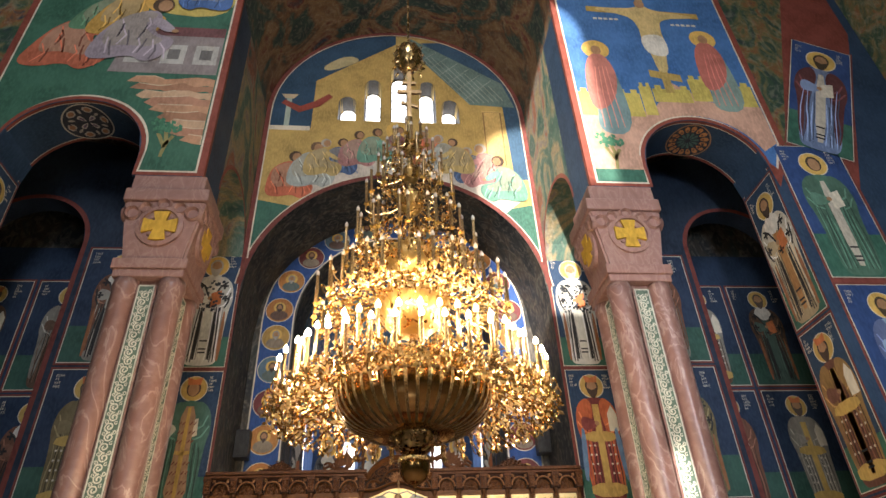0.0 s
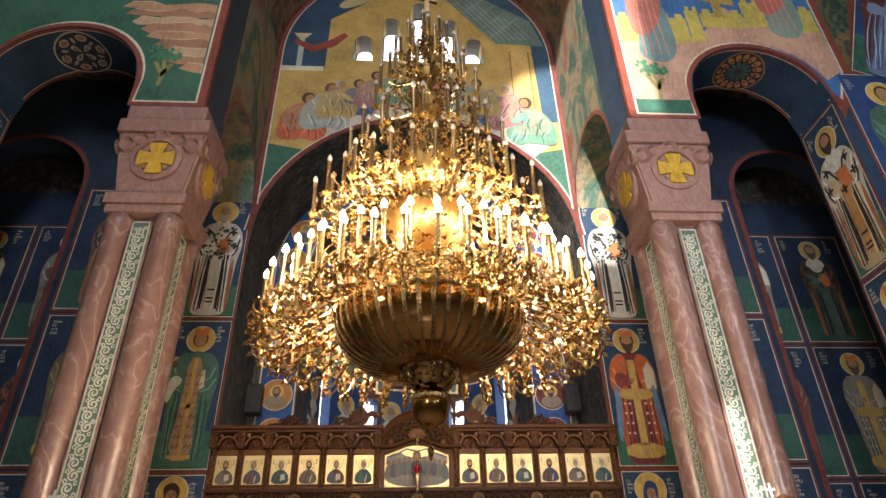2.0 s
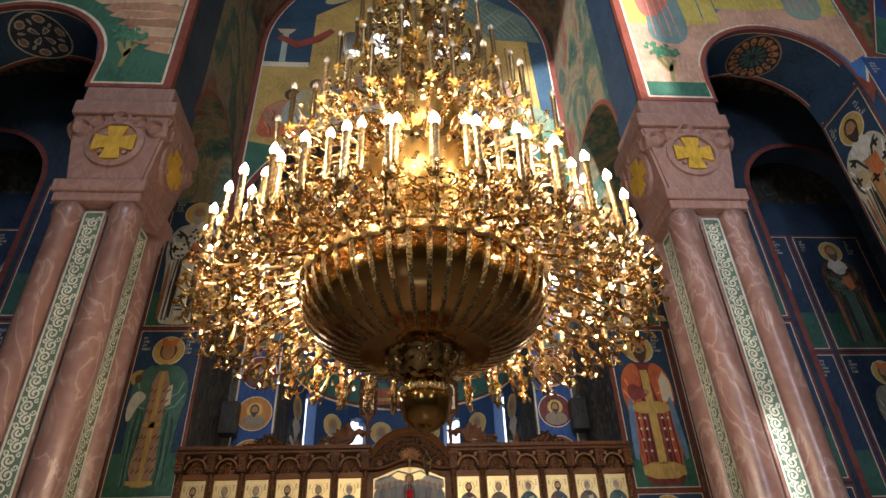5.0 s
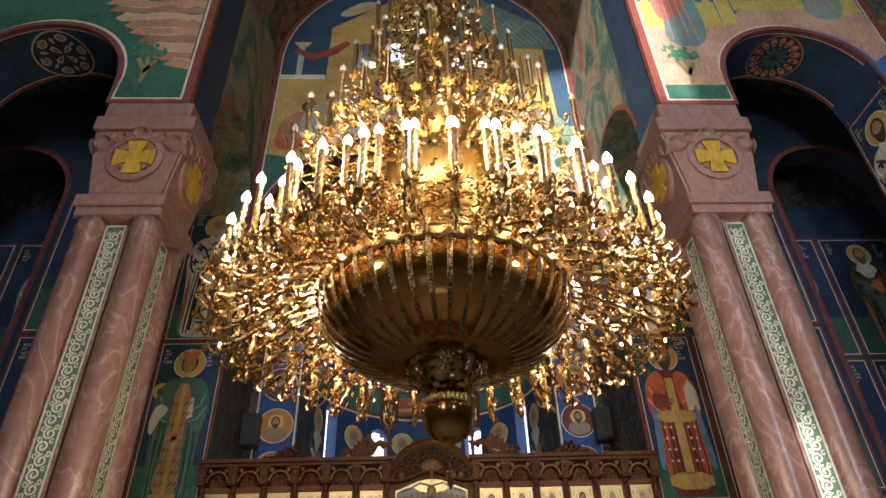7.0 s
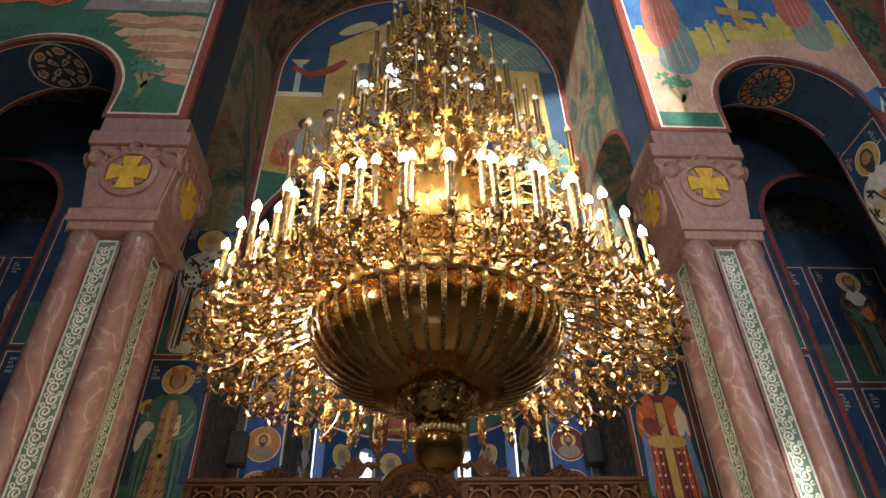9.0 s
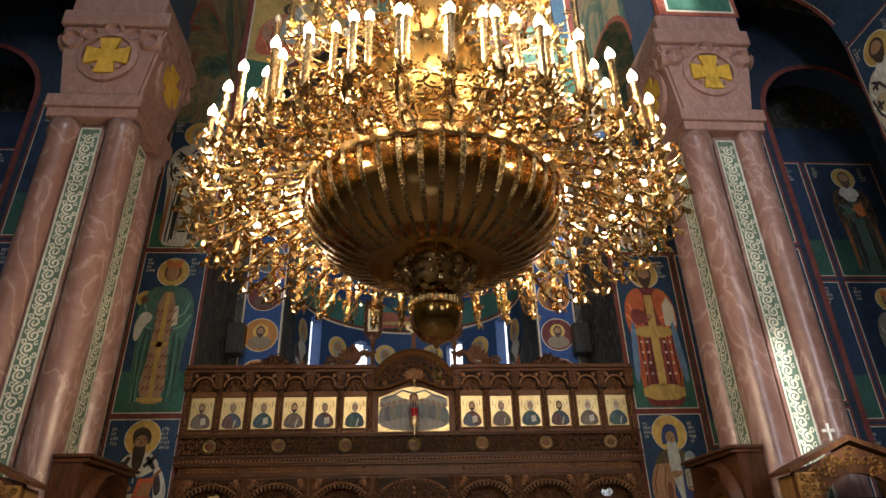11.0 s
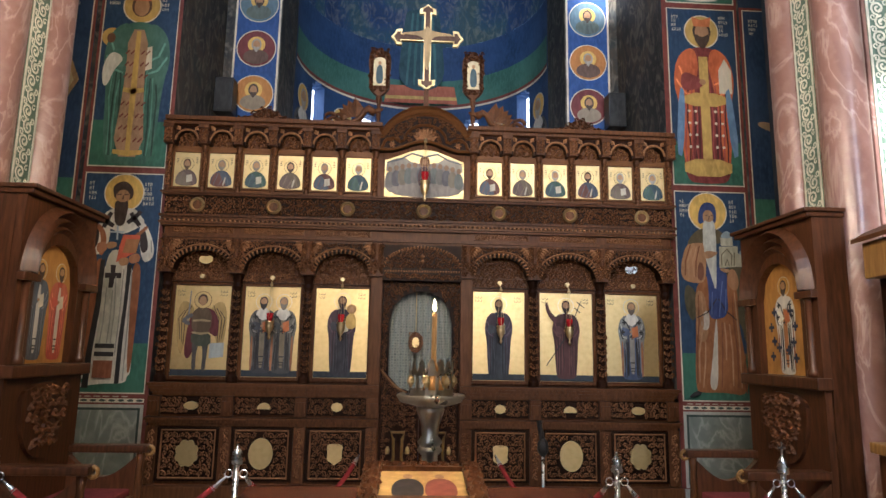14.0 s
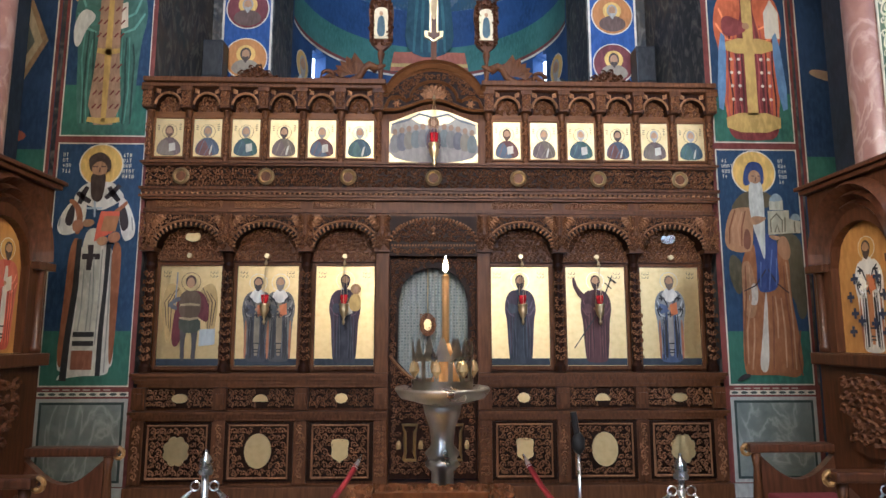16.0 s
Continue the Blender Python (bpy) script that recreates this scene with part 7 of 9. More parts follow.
    for j, (z0, z1) in enumerate(((0.9, 3.2), (3.3, 5.66), (5.76, 8.35))):
        m = pose(s * 6.237, -2.0 if s > 0 else -2.82, z0, 0, 0, turn)
        t = mural(m, 0.82, z1 - z0, "fresco of a vested figure on the jamb of an arch", split=0.26, sky_c=(0.015, 0.04, 0.08))
        saint(t, 0.41, 0.05, (z1 - z0) * 0.92, ((0.20, 0.13, 0.05), (0.13, 0.05, 0.03), (0.36, 0.28, 0.16))[j], ((0.1, 0.08, 0.04), (0.26, 0.15, 0.05), (0.50, 0.46, 0.36))[j], (0.05, 0.03, 0.02), OCHRE, ("plain", "king", "bishop")[j], 71 + j, None, 0.009, True, (0.40, 0.20, 0.07))
    for j, (z0, z1) in enumerate(((1.2, 3.62), (3.74, 6.12), (6.24, 8.95), (9.05, 12.2))):
        lean = 22 * s if j == 3 else 0
        m = pose((6.78 if j == 3 else 6.48) if s > 0 else (-7.96 if j == 3 else -7.66), FRONT - 0.004, z0, 0, lean, 0)
        t = mural(m, 1.18, z1 - z0, "fresco of a robed figure on a deep blue ground", split=0.3, sky_c=(0.02, 0.055, 0.17))
        saint(t, 0.59, 0.06, (z1 - z0) * 0.92, ((0.16, 0.10, 0.05), (0.22, 0.30, 0.42), (0.07, 0.16, 0.11), (0.16, 0.22, 0.36))[j], ((0.2, 0.1, 0.05), (0.10, 0.13, 0.25), (0.06, 0.13, 0.09), (0.10, 0.03, 0.03))[j], (0.06, 0.04, 0.02), GOLDP, "plain", 81 + j, None, 0.009, j != 2, (0.50, 0.45, 0.36))


def robed(parent, x, z, size, colour, d, lean=0.0, seed=None):
    """A seated robed figure in a crowded scene, as plain shapes."""
    w, rnd = size, random.Random(round(x * 100 + z * 10))
    side = 1 if lean >= 0 else -1
    J = lambda u, v: (x + (u * side + lean * v + rnd.uniform(-0.03, 0.03)) * w, z + (v + rnd.uniform(-0.02, 0.02)) * w)
    B = lambda pts: blob([J(u, v) for u, v in pts], 2)
    layer(parent, "robe", B([(-0.42, 0.0), (-0.46, 0.45), (-0.36, 0.82), (-0.14, 1.02), (0.10, 1.0), (0.24, 0.78), (0.20, 0.52), (0.56, 0.44), (0.66, 0.24), (0.58, 0.0), (0.40, -0.08), (0.2, 0.06), (-0.1, -0.06)]), colour, d)
    layer(parent, "mantle", B([(-0.40, 0.5), (-0.34, 0.84), (-0.08, 1.0), (0.14, 0.94), (0.02, 0.7), (0.28, 0.46), (0.50, 0.40), (0.36, 0.2), (0.0, 0.28), (-0.25, 0.2)]), lighter(tuple(0.5 * c + 0.5 * k for c, k in zip(colour, (0.30, 0.26, 0.17))), 1.0), d + 0.0015)
    strokes(parent, "folds", [[J(u, v), J(u + 0.1, v - 0.16), J(u + 0.04 + rnd.uniform(0, 0.2), v - 0.34)] for u, v in ((-0.3, 0.8), (-0.2, 0.6), (0.0, 0.85), (0.1, 0.42), (0.3, 0.38), (-0.3, 0.4), (0.45, 0.34))], w * 0.013, lighter(colour, 1.7), d + 0.003)
    strokes(parent, "folds", [[J(u, v), J(u + 0.06, v - 0.14), J(u + 0.02 + rnd.uniform(0, 0.16), v - 0.32)] for u, v in ((-0.24, 0.72), (-0.1, 0.55), (0.06, 0.7), (0.2, 0.4), (-0.2, 0.34), (0.4, 0.3))], w * 0.014, tuple(v * 0.4 for v in colour), d + 0.003)
    layer(parent, "sleeve", B([(0.05, 0.78), (0.14, 0.88), (0.46, 0.66), (0.5, 0.56), (0.36, 0.54)]), lighter(colour, 1.2), d + 0.0045)
    layer(parent, "hand_shape", oval(*J(0.5, 0.6), 0.05 * w, 0.04 * w, 10), SKIN, d + 0.0055)
    hx, hz = J(0.04, 1.17)
    layer(parent, "hair", oval(hx, hz, 0.15 * w, 0.165 * w, 16), ((0.07, 0.04, 0.02), (0.14, 0.08, 0.04), (0.36, 0.33, 0.28))[rnd.randrange(3)], d + 0.0055)
    layer(parent, "head_shape", oval(hx + 0.03 * w * side, hz - 0.02 * w, 0.10 * w, 0.13 * w, 14), SKIN, d + 0.0065)


# lunette: a gathering round a table before an ochre house
L = thing("wall_painting", pose(0, EAST - 0.002, 0), "lunette fresco of robed figures at a long table", "mural")
arc = lambda r, a0, a1, n=30: [(r * math.cos(radians(a0 + (a1 - a0) * k / n)), 7.55 + r * math.sin(radians(a0 + (a1 - a0) * k / n))) for k in range(n + 1)]
part("ochre_house", sheet([(-3.03, 8.3)] + arc(3.05, 165, 15) + [(3.03, 8.3), (3.03, 12.27), (-3.03, 12.27)], -0.002), paint((0.48, 0.33, 0.10)), L)
for s in (-1, 1):
    part("green_ground", sheet([(s * 3.03, 8.25), (s * 3.03, 9.9), (s * 2.2, 9.72), (s * 2.45, 9.35)], -0.006), paint(GREEN), L)
part("sky", sheet([(-3.03, 12.0), (-2.0, 12.0), (-1.98, 13.6), (-0.05, 15.1), (-0.05, 15.5), (-1.2, 15.25), (-2.2, 14.6), (-2.8, 13.7), (-3.03, 12.6)], -0.005), paint((0.02, 0.06, 0.11)), L)
part("sky", sheet([(3.03, 10.6), (2.62, 10.6), (2.55, 12.9), (1.9, 13.5), (0.6, 15.2), (1.2, 15.25), (2.2, 14.6), (2.8, 13.7), (3.03, 12.6)], -0.005), paint((0.03, 0.08, 0.14)), L)
part("tiled_roof", sheet([(0.2, 15.05), (0.35, 15.35), (2.6, 13.75), (2.85, 12.9), (1.75, 12.95)], -0.0075), paint((0.13, 0.20, 0.18)), L)
strokes(L, "roof_joint", [[(0.3 + 0.28 * k, 15.05 - 0.2 * k), (1.75 + 0.12 * k, 12.98 + 0.02 * k)] for k in range(8)] + [[(0.25 + 0.2 * k, 15.1 - 0.28 * k), (0.45 + 0.27 * k, 15.25 - 0.2 * k)] for k in range(8)], 0.012, (0.28, 0.34, 0.30), 0.010)
part("ledge", sheet(rect(-3.0, -2.02, 11.92, 12.06), -0.009), paint(CREAM), L)
part("painted_column", sheet(rect(-2.62, -2.5, 12.06, 12.95), -0.011), paint((0.35, 0.42, 0.36)), L)
part("painted_capital", sheet([(-2.76, 13.1), (-2.66, 12.95), (-2.46, 12.95), (-2.36, 13.1)], -0.011), paint((0.5, 0.4, 0.25)), L)
strokes(L, "red_drape", [[(-2.7, 12.85), (-2.3, 12.6), (-1.9, 12.8), (-1.6, 13.1)]], 0.11, (0.26, 0.05, 0.03), 0.012)
part("angel_wing", sheet(blob([(-1.9, 14.1), (-1.3, 14.6), (-0.9, 14.45), (-1.2, 14.2), (-1.7, 13.95)], 2), -0.011), paint((0.45, 0.38, 0.2)), L)
part("painted_door", sheet(rect(2.02, 2.5, 11.0, 12.75), -0.008), paint((0.56, 0.38, 0.13)), L)
strokes(L, "door_line", [[(2.05, 11.0), (2.05, 12.7), (2.47, 12.7), (2.47, 11.0)]], 0.02, (0.25, 0.15, 0.05), 0.010)
part("table_cloth", sheet(arc(3.1, 128, 42) + arc(3.62, 42, 128), -0.009), paint((0.56, 0.50, 0.42)), L)
TONES = ((0.50, 0.13, 0.06), (0.12, 0.26, 0.19), (0.36, 0.17, 0.16), (0.06, 0.11, 0.22), (0.42, 0.31, 0.12), (0.34, 0.37, 0.34))
for k, (x, z) in enumerate(((-2.45, 10.05), (-2.0, 10.35), (-1.75, 10.65), (-1.4, 10.7), (-1.0, 10.95), (-0.6, 11.05), (0.75, 11.05), (1.1, 10.9), (1.4, 10.8), (1.75, 10.55), (2.05, 10.45), (2.45, 10.05))):
    robed(L, x, z - 0.05, 0.95 if abs(x) > 1.9 else 0.78, TONES[(k * 5 + 1 * (k == 0) * 5) % 6] if k else TONES[0], 0.013 + 0.006 * (k % 3), 0.12 if x < 0 else -0.12)
part("halo", sheet(oval(0.0, 12.0, 0.27, 0.27, 24), -0.014), paint(GOLDP), L)
robed(L, 0.0, 11.15, 0.72, (0.16, 0.05, 0.06), 0.016)
for name, r0, r1, c, d in (("arch_border", 3.0, 3.10, RED, 0.030), ("arch_line", 3.10, 3.125, CREAM, 0.031)):
    part(name, sheet(arc(r0, 175, 5) + arc(r1, 5, 175), -d), paint(c), L)
vault_arc = lambda r, n=40: [(r * math.cos(math.pi * k / n), 12.5 + r * math.sin(math.pi * k / n)) for k in range(n + 1)]
part("vault_border", sheet([(3.05, 7.9)] + vault_arc(3.04) + [(-3.05, 7.9), (-2.96, 7.9)] + vault_arc(2.94)[::-1] + [(2.96, 7.9)], -0.032), paint(RED), L)
part("vault_line", sheet([(2.96, 8.4)] + vault_arc(2.94) + [(-2.96, 8.4), (-2.93, 8.4)] + vault_arc(2.915)[::-1] + [(2.93, 8.4)], -0.033), paint(CREAM), L)
for x, r, z, h in WINDOWS:
    wn_t = thing("arched_window", pose(x, 0.62, z), "narrow arched church window with leaded panes", "window", "lunette windows", "structure")
    pts = [(-r, 0), (r, 0), (r, h)] + oval(0, h, r, r, 12, 0, 180)[1:-1] + [(-r, h)]
    inner = [(u * 0.86, 0.03 + v * 0.965) for u, v in pts]
    fb = bmesh.new()
    a = [fb.verts.new((u, 0, v)) for u, v in pts]
    b = [fb.verts.new((u, 0, v)) for u, v in inner]
    for i in range(len(pts)):
        j = (i + 1) % len(pts)
        fb.faces.new((a[i], a[j], b[j], b[i]))
    bmesh.ops.solidify(fb, geom=fb.faces[:], thickness=0.05)
    part("window_frame", fb, paint((0.10, 0.09, 0.08)), wn_t)
    # dark grey lining laid over the ochre wall inside the opening
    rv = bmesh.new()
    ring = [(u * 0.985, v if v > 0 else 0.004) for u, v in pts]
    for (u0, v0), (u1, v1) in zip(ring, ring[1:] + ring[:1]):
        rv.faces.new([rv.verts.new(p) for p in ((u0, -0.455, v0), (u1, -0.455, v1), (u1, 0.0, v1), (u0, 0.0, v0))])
    part("reveal", rv, paint((0.085, 0.075, 0.065)), wn_t, "dark grey lining of the window reveal")
    lead = bmesh.new()
    for k in range(1, int(h / 0.3) + 1):
        box(-r, r, -0.006, 0.006, 0.3 * k - 0.006, 0.3 * k + 0.006, lead)
    box(-0.006, 0.006, -0.006, 0.006, 0, h + r, lead)
    part("lead_bars", lead, paint((0.06, 0.06, 0.06)), wn_t)
    part("pane", sheet(inner, 0.012), glow("bright_daylight_pane", (0.93, 0.97, 1.0), 3.0), wn_t, "pane white with daylight")

# paintings over the pillars
def spandrel_outline(s):
    pts = [(3.14, 8.0), (4.03, 8.0)] + [(5.16 + 1.16 * math.cos(radians(a)), 8.43 + 1.16 * math.sin(radians(a))) for a in range(180, -1, -8)] + [(6.4, 8.4), (6.62, 9.0), (6.62, 14.5), (3.14, 14.5)]
    return [(s * x, z) for x, z in pts]


for s in (-1, 1):
    t = thing("wall_painting", pose(0, FRONT - 0.002, 0), "fresco of a cross on a hill with mourning figures" if s > 0 else "fresco of figures bending over a stone tomb", "mural")
    red = [(3.05, 7.94), (4.08, 7.94)] + [(5.16 + 1.09 * math.cos(radians(a)), 8.43 + 1.09 * math.sin(radians(a))) for a in range(180, -1, -8)] + [(6.30, 8.0), (6.70, 8.8), (6.70, 15.5), (3.05, 15.5)]
    part("red_border", sheet([(s * x, z) for x, z in red], -0.003), paint((0.22, 0.05, 0.03)), t)
    part("white_line", sheet(spandrel_outline(s), -0.006), paint(CREAM), t)
    q = [(x + (0.03 if abs(x) < 4 else -0.03) * (1 if x > 0 else -1), z + 0.03) for x, z in spandrel_outline(s)]
    part("painted_field", sheet(q, -0.008), paint((0.05, 0.15, 0.36) if s > 0 else (0.035, 0.12, 0.075)), t)
    if s > 0:
        part("hill", sheet([(3.17, 8.25), (4.0, 8.25), (4.02, 8.6)] + [(5.16 + 1.19 * math.cos(radians(a)), 8.43 + 1.19 * math.sin(radians(a))) for a in range(170, 10, -8)] + [(6.58, 9.0), (6.58, 9.9), (5.6, 10.0), (5.0, 10.5), (4.5, 9.7), (3.17, 9.6)], -0.010), paint((0.52, 0.31, 0.22)), t)
        part("green_foot", sheet(rect(3.17, 4.0, 8.03, 8.3), -0.011), paint(GREEN), t)
        for a, b, z0, z1 in ((3.17, 4.35, 9.55, 10.15), (4.35, 4.6, 9.6, 10.35), (4.6, 5.35, 9.95, 10.3), (5.35, 5.75, 10.0, 10.6), (5.75, 6.58, 9.9, 10.45)):
            part("city_wall", sheet(rect(a, b - 0.02, z0, z1), -0.012), paint((0.52, 0.42, 0.10)), t)
            bm = bmesh.new()
            n = max(2, int((b - a) / 0.22))
            for k in range(n):
                xx = a + (b - a) * (k + 0.25) / n
                bm.faces.new([bm.verts.new((u, -0.012, v)) for u, v in rect(xx, xx + (b - a) / n * 0.5, z1, z1 + 0.1)])
            part("battlement", bm, paint((0.52, 0.42, 0.10)), t)
        part("gate", sheet(rect(5.85, 6.0, 9.95, 10.2) + [(5.92, 10.28)], -0.014), paint(DARK), t)
        part("cross_post", sheet(rect(4.86, 5.02, 10.2, 13.6), -0.015), paint((0.40, 0.28, 0.08)), t)
        part("cross_beam", sheet([(3.75, 12.55), (6.1, 12.45), (6.1, 12.62), (3.75, 12.72)], -0.017), paint((0.42, 0.29, 0.08)), t)
        part("cross_board", sheet(rect(4.5, 5.35, 13.1, 13.25), -0.017), paint((0.42, 0.29, 0.08)), t)
        part("foot_rest", sheet([(4.65, 10.62), (5.25, 10.5), (5.25, 10.7), (4.65, 10.82)], -0.017), paint((0.42, 0.29, 0.08)), t)
        part("figure_shape", sheet(blob([(4.85, 10.75), (4.82, 11.3), (4.72, 11.7), (4.75, 12.1), (4.62, 12.45), (3.95, 12.6), (3.95, 12.7), (4.7, 12.7), (4.94, 12.85), (5.2, 12.65), (5.95, 12.55), (5.95, 12.45), (5.25, 12.4), (5.18, 12.0), (5.2, 11.6), (5.1, 11.2), (5.05, 10.75)], 2), -0.019), paint((0.55, 0.42, 0.18)), t)
        part("loincloth", sheet(blob([(4.72, 11.85), (4.7, 11.5), (4.8, 11.25), (5.15, 11.2), (5.22, 11.5), (5.18, 11.9)], 2), -0.021), paint(WHITE), t)
        part("head_shape", sheet(oval(4.92, 12.86, 0.11, 0.14, 14), -0.022), paint(SKIN), t)
        for x, z, h, ca, cb in ((3.72, 9.1, 2.5, (0.46, 0.17, 0.13), (0.16, 0.25, 0.25)), (6.0, 9.75, 2.3, (0.42, 0.13, 0.10), (0.20, 0.28, 0.24))):
            part("halo", sheet(oval(x, z + h - 0.25, 0.27, 0.27, 22), -0.015), paint(GOLDP), t)
            part("robe", sheet(blob([(x - 0.34, z), (x - 0.22, z + h * 0.3), (x - 0.3, z + h * 0.6), (x - 0.15, z + h * 0.82), (x + 0.15, z + h * 0.82), (x + 0.3, z + h * 0.6), (x + 0.36, z)], 2), -0.016), paint(cb), t)
            part("mantle", sheet(blob([(x - 0.36, z + h * 0.2), (x - 0.34, z + h * 0.65), (x - 0.14, z + h * 0.86), (x + 0.16, z + h * 0.84), (x + 0.3, z + h * 0.6), (x + 0.1, z + h * 0.3)], 2), -0.018), paint(ca), t)
            strokes(t, "folds", [[(x - 0.2 + 0.12 * k, z + 0.15), (x - 0.18 + 0.1 * k, z + h * 0.4), (x - 0.1 + 0.07 * k, z + h * 0.7)] for k in range(4)], 0.010, lighter(ca, 1.5), 0.020)
            part("head_shape", sheet(oval(x, z + h * 0.89, 0.1, 0.13, 14), -0.021), paint(SKIN), t)
        bars(t, [(3.85 + 0.11 * k, 12.3, 0.08, 0.06) for k in range(5)] + [(5.45 + 0.11 * k, 12.2, 0.08, 0.06) for k in range(5)], CREAM, 0.012)
    else:
        part("yellow_hill", sheet(blob([(-4.9, 11.9), (-4.6, 13.0), (-3.9, 13.4), (-3.17, 13.0), (-3.17, 11.7)], 2), -0.010), paint((0.50, 0.38, 0.10)), t)
        rocks = random.Random(12)
        for k in range(9):              # ledges of rock, stepped and shaded in turn
            z = 9.98 - 0.165 * k
            xl = -4.62 + 0.13 * k + rocks.uniform(-0.06, 0.06)
            pts = [(xl, z), (xl + 0.12, z + 0.13)] + [(xl + 0.2 + 0.22 * q + rocks.uniform(-0.05, 0.05), z + 0.12 + rocks.uniform(-0.05, 0.06)) for q in range(1, 7) if xl + 0.25 + 0.22 * q < -3.25] + [(-3.19, z + 0.10), (-3.19, z - 0.09)] + [(-3.3 - 0.25 * q, z - 0.06 + rocks.uniform(-0.06, 0.04)) for q in range(5) if -3.3 - 0.25 * q > xl + 0.1]
            part("rock_ledge", sheet(pts, -0.0102 - 0.0004 * k), paint(((0.46, 0.25, 0.14), (0.34, 0.17, 0.095), (0.50, 0.33, 0.20), (0.40, 0.20, 0.12))[k % 4]), t)
            strokes(t, "ledge_light", [pts[1:4]], 0.012, (0.55, 0.42, 0.28), 0.0145)
        part("tomb", sheet([(-5.0, 10.2), (-3.2, 10.2), (-3.2, 11.2), (-4.85, 11.2)], -0.012), paint((0.24, 0.20, 0.19)), t)
        part("tomb_lid", sheet([(-5.05, 11.2), (-3.2, 11.2), (-3.2, 11.45), (-4.6, 11.45)], -0.013), paint((0.15, 0.06, 0.06)), t)
        for x in (-4.6, -4.0, -3.45):
            part("tomb_panel", sheet(rect(x - 0.2, x + 0.2, 10.45, 10.95), -0.014), paint((0.42, 0.40, 0.36)), t)
            part("tomb_panel", sheet(rect(x - 0.1, x + 0.1, 10.57, 10.83), -0.016), paint((0.15, 0.14, 0.13)), t)
        for k, (x, z, q, c) in enumerate(((-6.0, 10.3, 1.3, (0.44, 0.12, 0.06)), (-5.6, 11.3, 0.9, (0.10, 0.22, 0.12)), (-5.2, 11.2, 1.2, (0.48, 0.28, 0.06)), (-5.0, 10.55, 1.3, (0.30, 0.25, 0.28)), (-3.6, 12.0, 0.9, (0.07, 0.14, 0.32)))):
            robed(t, x, z, q, c, 0.017 + 0.005 * k, 0.35 if x < -4 else -0.1)
    part("red_band", sheet([(s * x, z) for x, z in ((6.44, 1.1), (7.72, 1.1), (7.72, 8.0), (8.1, 9.0), (9.3, 12.2), (9.3, 14.5), (6.70, 14.5), (6.70, 8.9), (6.44, 8.2))], -0.0012), paint((0.20, 0.045, 0.03)), t)
    part("pendentive", sheet([(s * 6.74, 8.95), (s * 8.6, 14.5), (s * 6.74, 14.5)], -0.002), GREENERY, t, "green painted pendentive field")
    bm = bmesh.new()                       # little painted tree
    rnd = random.Random(6)
    xt = 3.55 if s > 0 else -3.75
    for k in range(40):
        a, r = rnd.uniform(0, 6.28), rnd.uniform(0, 0.26)
        leaf(bm, xt + r * math.cos(a), 8.95 + 0.5 * r * math.sin(a), rnd.uniform(0, 6.28), 0.12, -0.016, 0.002)
    part("tree_leaves", bm, paint((0.06, 0.20, 0.11)), t)
    strokes(t, "tree_trunk", [[(xt, 8.3), (xt + 0.04, 8.6), (xt - 0.02, 8.9)], [(xt, 8.5), (xt + 0.12, 8.75)], [(xt, 8.55), (xt - 0.12, 8.8)]], 0.035, (0.25, 0.22, 0.08), 0.015)
    # painted soffit of the side arch: borders and a large rosette, laid on its curve
    f = thing("painted_rosette", pose(0, 0, 0), "painted flower rosette on the soffit of an arch", "mural", "arch rosettes")

    def curved(pts, lift, c=(0.13, -2.36)):
        """Points (along the curve, along the wall) laid on the soffit."""
        return [(s * (5.16 + (1.08 - lift) * math.sin((c[0] + u) / 1.08)), c[1] + v, 8.43 + (1.08 - lift) * math.cos((c[0] + u) / 1.08)) for u, v in pts]

    def on_soffit(name, shapes, lift, colour):
        bm = bmesh.new()
        for pts in shapes:
            m = (sum(p[0] for p in pts) / len(pts), sum(p[1] for p in pts) / len(pts))
            ring = [bm.verts.new(p) for p in curved(pts, lift)]
            half = [bm.verts.new(p) for p in curved([((p[0] + m[0]) / 2, (p[1] + m[1]) / 2) for p in pts], lift)]
            mid = bm.verts.new(curved([m], lift)[0])
            for k in range(len(pts)):
                j = (k + 1) % len(pts)
                bm.faces.new((ring[k], ring[j], half[j], half[k]))
                bm.faces.new((half[k], half[j], mid))
        part(name, bm, paint(colour), f)

    def petal(a, r0, r1, w):
        return [(r * math.cos(a + o), r * math.sin(a + o)) for r, o in ((r0, -w * 0.5), ((r0 + r1) / 2, -w), (r1 * 0.94, -w * 0.7), (r1, 0), (r1 * 0.94, w * 0.7), ((r0 + r1) / 2, w), (r0, w * 0.5))]

    circle = lambda r: [(r * math.cos(radians(a)), r * math.sin(radians(a))) for a in range(0, 360, 12)]
    on_soffit("rosette_rim", [circle(0.41)], 0.005, (0.30, 0.17, 0.09) if s > 0 else (0.42, 0.40, 0.35))
    on_soffit("rosette_ground", [circle(0.385)], 0.008, (0.02, 0.025, 0.04))
    if s > 0:
        on_soffit("petals", [petal(radians(22.5 * k), 0.22, 0.37, 0.16) for k in range(16)], 0.012, (0.46, 0.20, 0.07))
        on_soffit("inner_petals", [petal(radians(30 * k + 10), 0.05, 0.20, 0.2) for k in range(12)], 0.012, (0.06, 0.13, 0.12))
        on_soffit("petal_eye", [[(0.27 * math.cos(radians(22.5 * k)) + 0.022 * math.cos(b), 0.27 * math.sin(radians(22.5 * k)) + 0.022 * math.sin(b)) for b in (0, 1, 2, 3, 4, 5)] for k in range(16)], 0.015, (0.10, 0.05, 0.04))
    else:
